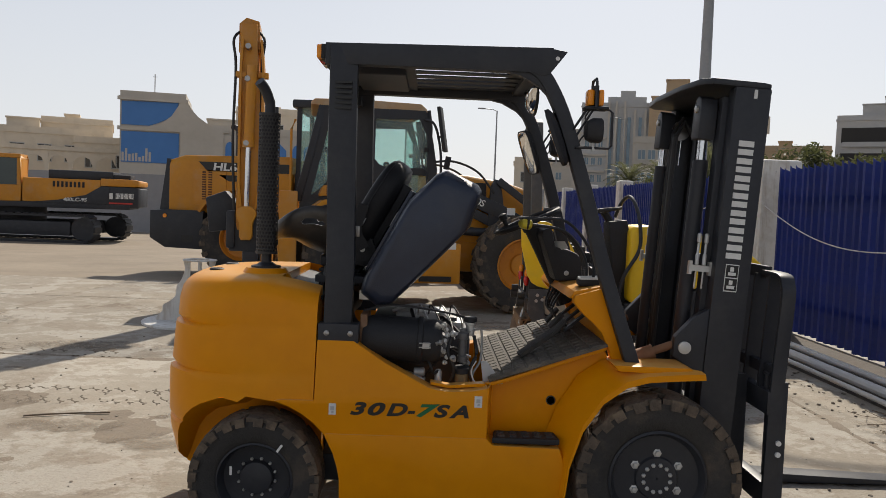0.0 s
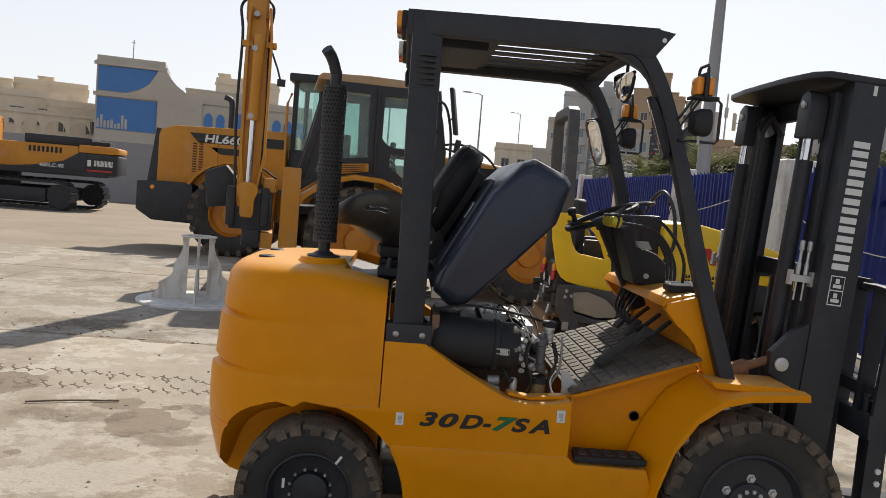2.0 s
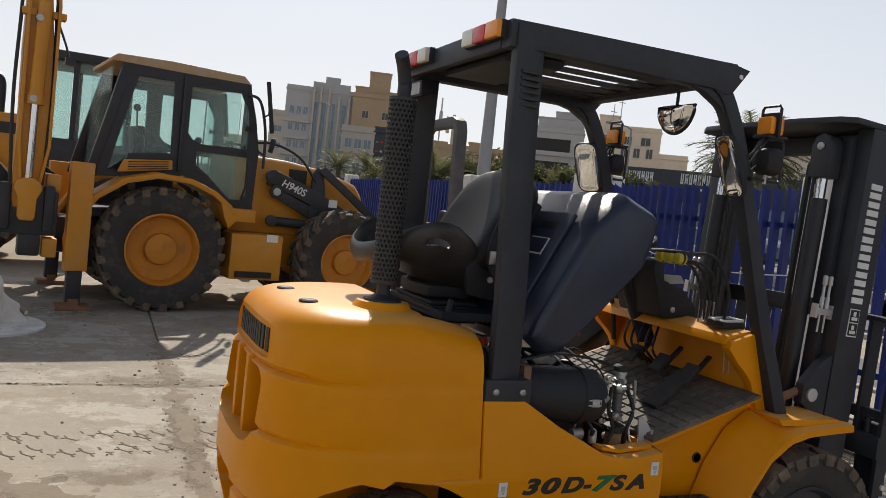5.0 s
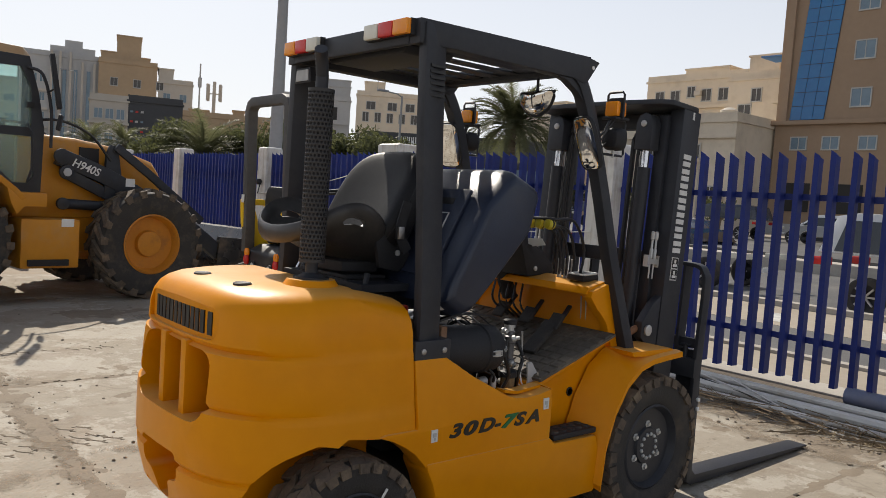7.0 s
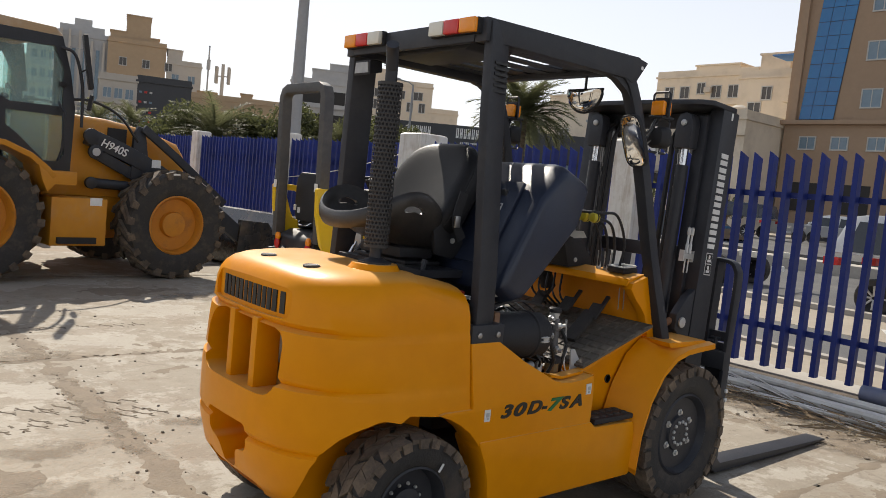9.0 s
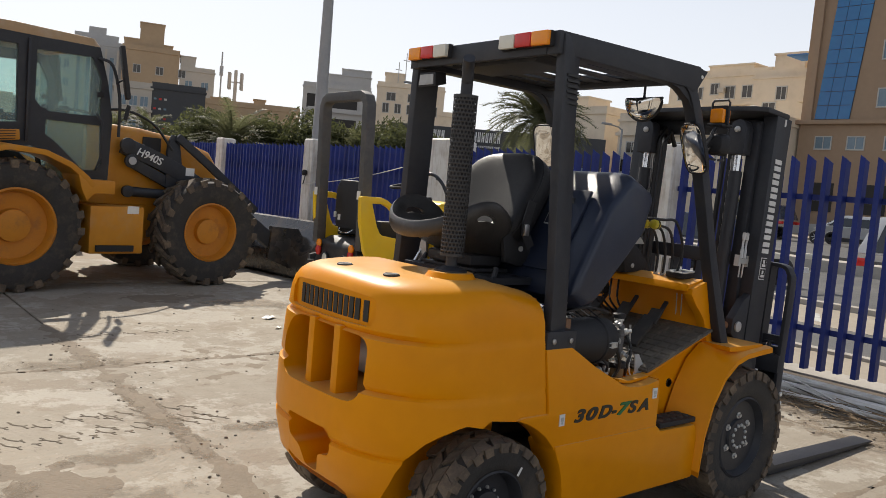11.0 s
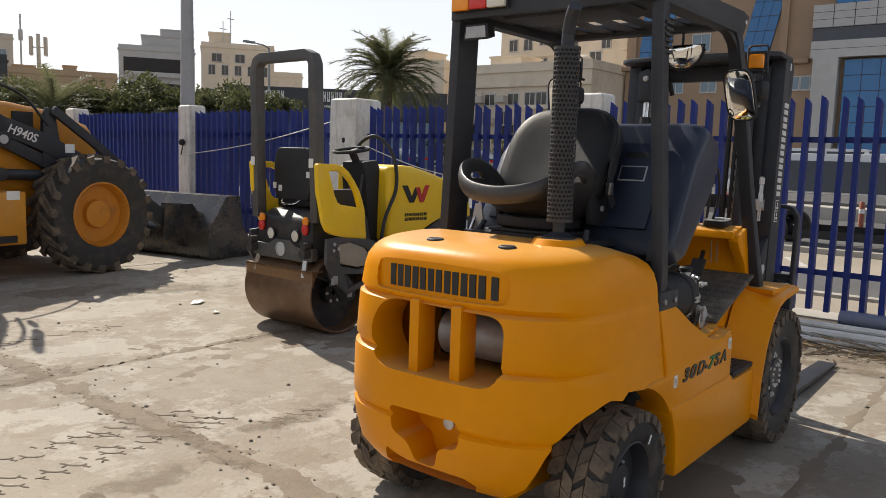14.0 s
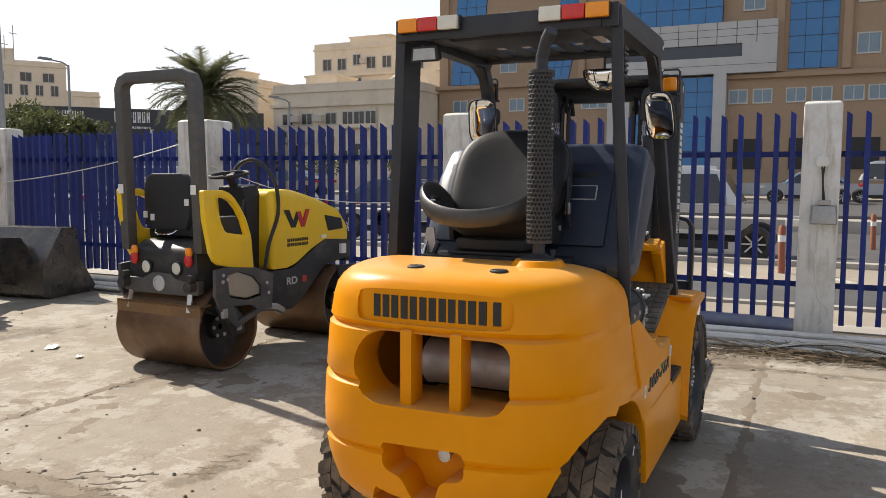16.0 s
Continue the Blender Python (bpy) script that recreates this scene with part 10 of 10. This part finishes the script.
part("hanging_cable", Shape().tube(bez([(-0.06, 0.04, -0.06), (-0.05, 0.05, -0.4), (-0.06, 0.02, -0.7), (-0.05, -0.07, -0.85), (-0.04, 0.08, -1.06)], 7), 0.007, 6), PIPEW, bx)
sg = thing("overhead_cable", pose(0, 0, 0), "thin sagging cable strung between the pillars", "cable")
part("cable", Shape().tube([(FX - 0.14, 9.4 + 3.9 * k / 24, 1.95 - 0.6 * k / 24 - 0.08 * math.sin(math.pi * k / 24)) for k in range(25)], 0.007, 6), PIPEW, sg)
part("cable", Shape().tube([(FX - 0.14, 6.1 + 3.3 * k / 24, 1.25 + 0.38 * k / 24 - 0.22 * math.sin(math.pi * k / 24)) for k in range(25)], 0.006, 6), PIPEW, sg)
for y, z in ((13.25, 1.55), (9.55, 1.62)):
    br = thing("cable_bracket", pose(FX - 0.12, y - 0.02, z), "dark cable bracket on the pillar", "bracket", "cable brackets")
    part("bracket", Shape().ball((-0.03, 0, 0), (0.05, 0.05, 0.06), 10).tube([(0, 0, 0), (-0.03, 0.03, -0.2)], 0.01, 6), BLKM, br)

# ---- loose grit, tyre prints and rubble on the yard ----
STONE = surf("grit", (0.30, 0.255, 0.20), (0.14, 0.115, 0.09), rough=0.95, big=9, fine=40, bump=0.3)
s, rg = Shape(), random.Random(17)
def pebble(x, y, z, r):
    n = 6
    sq = rg.uniform(0.35, 0.8)
    a0 = rg.random() * 6
    s.loft([[(x + r * k * math.cos(a0 + i * 1.047) * rg.uniform(0.75, 1.2), y + r * k * math.sin(a0 + i * 1.047) * rg.uniform(0.75, 1.2), z + h * r * sq) for i in range(n)] for k, h in ((0.8, -0.2), (1.0, 0.3), (0.55, 1.0))])
for i in range(520):
    x, y = rg.uniform(-7, 3.5), rg.uniform(3.4, 12.8)
    pebble(x, y, 0.002, rg.choice((0.004, 0.005, 0.006, 0.008, 0.012)) * rg.uniform(0.7, 1.2))
for i in range(36):
    t_ = rg.random()
    x, y = (-1.08 + rg.gauss(0, 0.10), rg.uniform(4.0, 8.2)) if i % 3 else (rg.gauss(-1.4, 0.5), rg.gauss(7.2, 0.35))
    pebble(x, y, 0.001, rg.uniform(0.005, 0.015))
for i in range(260):
    pebble(3.3 + rg.gauss(0, 0.2), rg.uniform(0.5, 9), 0.004, rg.uniform(0.005, 0.02))
tagged(new("grit", mesh_of("grit", s, STONE)), "scattered grit and small stones on the concrete", "stones", kind="stuff")
MUD = surf("dried tyre mud", (0.155, 0.122, 0.086), (0.095, 0.075, 0.053), rough=0.95, big=5, fine=30, bump=0.4)
s = Shape()
def print_row(y0, slope, x0, x1, step, keep=0.85):
    """A broken chain of tread marks: wavy links with short side spurs, some worn away."""
    x, up = x0, 1
    while x < x1:
        y = y0 + slope * (x - x0) + rg.gauss(0, 0.005)
        if rg.random() < keep:
            w = rg.uniform(0.0070, 0.0115)
            sect = [(-w, -0.002), (w, -0.002), (w * 0.5, 0.0016), (-w * 0.5, 0.0016)]
            k = rg.uniform(1.2, 1.6)
            link = [(-0.047, 0.014 * up), (-0.020, 0.016 * up), (0.004, -0.004 * up), (0.026, -0.014 * up), (0.047, -0.012 * up)]
            link = link[rg.choice((0, 0, 1, 2)):]
            s.sweep([Vector((x + u, y + v * k + rg.gauss(0, 0.002), 0.0006)) for u, v in link], sect)
            for u, v, du, dv in ((-0.020, 0.016, -0.012, 0.030), (0.026, -0.014, 0.014, -0.030)):
                if rg.random() < 0.9:
                    s.sweep([Vector((x + u, y + v * up * k, 0.0006)), Vector((x + u + du * 0.4, y + (v + dv * 0.6) * up * k, 0.0006)), Vector((x + u + du, y + (v + dv) * up * k, 0.0004))], sect)
        x += step
for y0, sl, a, b, kp in ((5.41, 0.055, -3.6, -0.72, 0.97), (5.82, 0.005, -3.6, -0.86, 0.97), (5.53, 0.05, -3.2, -0.8, 0.25), (5.74, 0.01, -3.4, -1.2, 0.25), (5.41, -0.0, -7.0, -3.6, 0.85), (5.82, 0.0, -7.0, -3.6, 0.8), (7.22, 0.0, -4.2, -2.4, 0.35), (8.05, 0.0, -0.9, 0.1, 0.6)):
    print_row(y0, sl, a, b, 0.094, kp)
print_row(5.33, 0.0, -0.65, -0.3, 0.094, 0.8)
tagged(new("tyre_prints", mesh_of("tyre_prints", s, MUD)), "zigzag tyre prints in dried mud", "tyre prints", kind="stuff")
s = Shape()
for i in range(190):
    x, y = (-1.08 + rg.gauss(0, 0.09), rg.uniform(3.6, 8.0)) if i % 2 else (rg.uniform(-5, 2.6), 6.98 + rg.gauss(0, 0.012))
    r = rg.uniform(0.006, 0.018) if i % 2 == 0 else rg.choice((0.004, 0.006, 0.009, 0.016)) * rg.uniform(0.8, 1.3)
    a0 = rg.random() * 6
    rx, ry = (r * 0.7, r * 1.3) if i % 2 else (r * 1.6, r * 0.4)
    s.loft([[(x + rx * k * math.cos(a0 + j * 0.785) * rg.uniform(0.7, 1.2), y + ry * k * math.sin(a0 + j * 0.785) * rg.uniform(0.7, 1.2), h) for j in range(8)] for k, h in ((1.0, -0.004), (0.85, 0.0015), (0.4, 0.0035 + r * 0.2))])
tagged(new("joint_dirt", mesh_of("joint_dirt", s, MUD)), "crumbled dirt along the slab joints", "dirt", kind="stuff")
for x, y, w_ in ((1.0, 8.45, 0.075), (0.85, 7.95, 0.04)):
    ptr = thing("paper_scrap", pose(x, y, 0, 0, 0, 37 * x), "crumpled white paper scrap on the concrete", "litter", "paper scraps")
    s2 = Shape()
    vs = [[s2.bm.verts.new((w_ * (i - 2) / 2, w_ * 0.6 * (j - 2) / 2, 0.006 + 0.02 * rg.random())) for j in range(5)] for i in range(5)]
    for i in range(4):
        for j in range(4):
            s2.face((vs[i][j], vs[i + 1][j], vs[i + 1][j + 1], vs[i][j + 1]))
    part("scrap", s2, WHITE, ptr)
st_ = thing("stick", pose(-2.34, 5.11, 0.009, 0, 0, 17), "thin dark stick on the concrete", "stick")
part("stick", Shape().tube([(-0.26, 0, 0), (-0.1, 0.005, 0.003), (0.1, 0.01, 0), (0.26, -0.02, 0.003)], 0.006, 6), BARK, st_)

# thin films of blown dirt on the concrete, ragged at the rim
def film_mat(name, col, col2, cover):
    m = surf(name, col, col2, rough=0.95, big=3, fine=30, bump=0.3, bscale=60)
    n, k = m.node_tree.nodes, m.node_tree.links.new
    tc, sep = n.new("ShaderNodeTexCoord"), n.new("ShaderNodeVectorMath")
    sep.operation = 'LENGTH'
    sub_ = n.new("ShaderNodeVectorMath"); sub_.operation = 'MULTIPLY_ADD'
    sub_.inputs[1].default_value, sub_.inputs[2].default_value = (2, 2, 0), (-1, -1, 0)
    k(tc.outputs["Generated"], sub_.inputs[0]); k(sub_.outputs[0], sep.inputs[0])
    nz = n.new("ShaderNodeTexNoise"); nz.inputs["Scale"].default_value, nz.inputs["Detail"].default_value, nz.inputs["Roughness"].default_value = 4.5, 10, 0.72
    k(tc.outputs["Object"], nz.inputs["Vector"])
    fall_ = n.new("ShaderNodeMapRange"); fall_.inputs["From Min"].default_value, fall_.inputs["From Max"].default_value = 0.25, 1.0
    fall_.inputs["To Min"].default_value, fall_.inputs["To Max"].default_value = 0.0, 0.34
    k(sep.outputs["Value"], fall_.inputs["Value"])
    df = n.new("ShaderNodeMath"); df.operation = 'SUBTRACT'; k(nz.outputs["Fac"], df.inputs[0]); k(fall_.outputs[0], df.inputs[1])
    rp_ = n.new("ShaderNodeMapRange"); rp_.inputs["From Min"].default_value, rp_.inputs["From Max"].default_value, rp_.inputs["To Max"].default_value = 0.40, 0.50, cover
    k(df.outputs[0], rp_.inputs["Value"])
    tr, mx = n.new("ShaderNodeBsdfTransparent"), n.new("ShaderNodeMixShader")
    k(rp_.outputs[0], mx.inputs[0]); k(tr.outputs[0], mx.inputs[1]); k(n["Principled BSDF"].outputs[0], mx.inputs[2])
    k(mx.outputs[0], n["Material Output"].inputs["Surface"])
    return m


FILM = film_mat("thin blown dirt", (0.27, 0.215, 0.155), (0.20, 0.16, 0.115), 0.42)
for i, (x, y, a, b, rz) in enumerate(((-1.10, 5.7, 0.24, 1.7, 0), (-1.5, 5.15, 0.5, 0.28, 10), (-0.7, 5.35, 0.45, 0.16, 5), (-2.3, 4.88, 0.75, 0.28, 8), (-1.62, 4.6, 0.5, 0.34, 20), (-0.42, 5.3, 0.6, 0.22, 14), (-1.25, 7.1, 0.8, 0.4, 10), (-3.4, 5.45, 1.3, 0.35, 3), (-3.2, 7.5, 1.6, 0.5, 5), (-4.6, 6.4, 1.5, 0.6, 0), (0.9, 6.95, 1.5, 0.22, 0), (0.3, 5.2, 0.7, 0.25, 30), (2.9, 3.2, 0.25, 1.9, 0), (3.2, 4.5, 0.4, 2.5, 0), (-2.6, 9.9, 2.0, 0.7, 6), (1.2, 9.3, 1.4, 0.6, -12), (-5.5, 8.8, 2.0, 0.9, 0), (-2.7, 4.1, 0.8, 0.25, 4))):
    s = Shape()
    s.face([s.bm.verts.new(v) for v in ((-a, -b, 0), (a, -b, 0), (a, b, 0), (-a, b, 0))])
    fm = new("dirt_film", mesh_of("dirt_film", s, FILM))
    fm.matrix_basis = pose(x, y, 0.0030 + 0.0008 * i, 0, 0, rz)
    tagged(fm, "thin film of brown dirt blown over the concrete", "dirt", kind="stuff")

# dried crust: low lumps of mud that break through in ragged patches, thickest along the joints and tracks
CRUST = surf("dried mud crust", (0.235, 0.190, 0.138), (0.175, 0.138, 0.10), rough=0.95, big=4, fine=26, bump=0.5, bscale=70)


def crust_height(x, y):
    f = noise.fractal((x * 1.1, y * 1.1 + 3.0, 0.7), 0.75, 2.1, 7)
    wide = noise.noise((x * 0.35 + 7.0, y * 0.5, 2.0))
    jx = abs(x + 1.08 + 0.02 * noise.noise((0.0, y * 2.0, 5.0)))
    jy = abs(y - 6.98 + 0.01 * noise.noise((x * 2.0, 0.0, 9.0)))
    h = 0.55 * f + 0.5 * wide - 0.36
    if jx < 0.20 and 3.2 < y < 8.6:
        h = max(h, 0.55 * noise.fractal((x * 5.0, y * 5.0, 4.0), 0.7, 2.1, 5) + 0.30 - jx * 5.5)
    if jy < 0.12:
        h = max(h, 0.6 * noise.fractal((x * 4.0, y * 7.0, 8.0), 0.7, 2.1, 5) + 0.22 - jy * 8.0)
    for d in (abs(x - 2.95 + 0.012 * noise.noise((3.0, y * 2.0, 5.0))), abs(y - 2.95 + 0.012 * noise.noise((x * 2.0, 3.0, 5.0)))):
        if d < 0.06:
            h = max(h, 0.6 * noise.fractal((x * 5.0, y * 5.0, 6.0), 0.7, 2.1, 5) + 0.18 - d * 10.0)
    return 0.010 * min(h, 0.6)


s = Shape()
step = 0.022
nx, ny = int(9.1 / step), int(8.6 / step)
hs = [[crust_height(-5.6 + i * step, 2.0 + j * step) for j in range(ny)] for i in range(nx)]
vs = {}
for i in range(nx - 1):
    for j in range(ny - 1):
        if max(hs[i][j], hs[i + 1][j], hs[i][j + 1], hs[i + 1][j + 1]) > -0.0015:
            quad = []
            for a, b in ((i, j), (i + 1, j), (i + 1, j + 1), (i, j + 1)):
                if (a, b) not in vs:
                    vs[a, b] = s.bm.verts.new((-5.6 + a * step, 2.0 + b * step, hs[a][b] + 0.0005))
                quad.append(vs[a, b])
            s.bm.faces.new(quad)
tagged(new("mud_crust", mesh_of("mud_crust", s, CRUST)), "ragged crust of dried brown mud on the concrete", "dirt", kind="stuff")
# dry twigs and stems heaped along the pipes
TWIG = surf("dry twigs", (0.22, 0.155, 0.09), (0.12, 0.085, 0.05), rough=0.9, big=8, fine=40, bump=0)
s, rt = Shape(), random.Random(53)
for i in range(420):
    p = Vector((3.50 + rt.gauss(0, 0.11), rt.choice((1.5, 2.0, 2.5, 2.9, 3.3, 4.2, 5.0)) + rt.gauss(0, 0.3), 0.01 + abs(rt.gauss(0, 0.035))))
    a, ln = rt.gauss(1.35, 0.7), rt.uniform(0.10, 0.42)
    d = Vector((math.cos(a), math.sin(a), rt.gauss(0, 0.10)))
    bend = Vector((-d.y, d.x, rt.uniform(0, 0.4))) * ln * rt.uniform(-0.25, 0.25)
    pts = [p, p + d * ln * 0.5 + bend, p + d * ln]
    pts = [Vector((v.x, v.y, max(0.006, v.z))) for v in pts]
    r = rt.uniform(0.0018, 0.0042)
    s.sweep(pts, [(-r, -r * 0.6), (r, -r * 0.6), (0, r)])
tagged(new("dry_twigs", mesh_of("dry_twigs", s, TWIG)), "heaped dry brown twigs along the pipes", "twigs", kind="stuff")
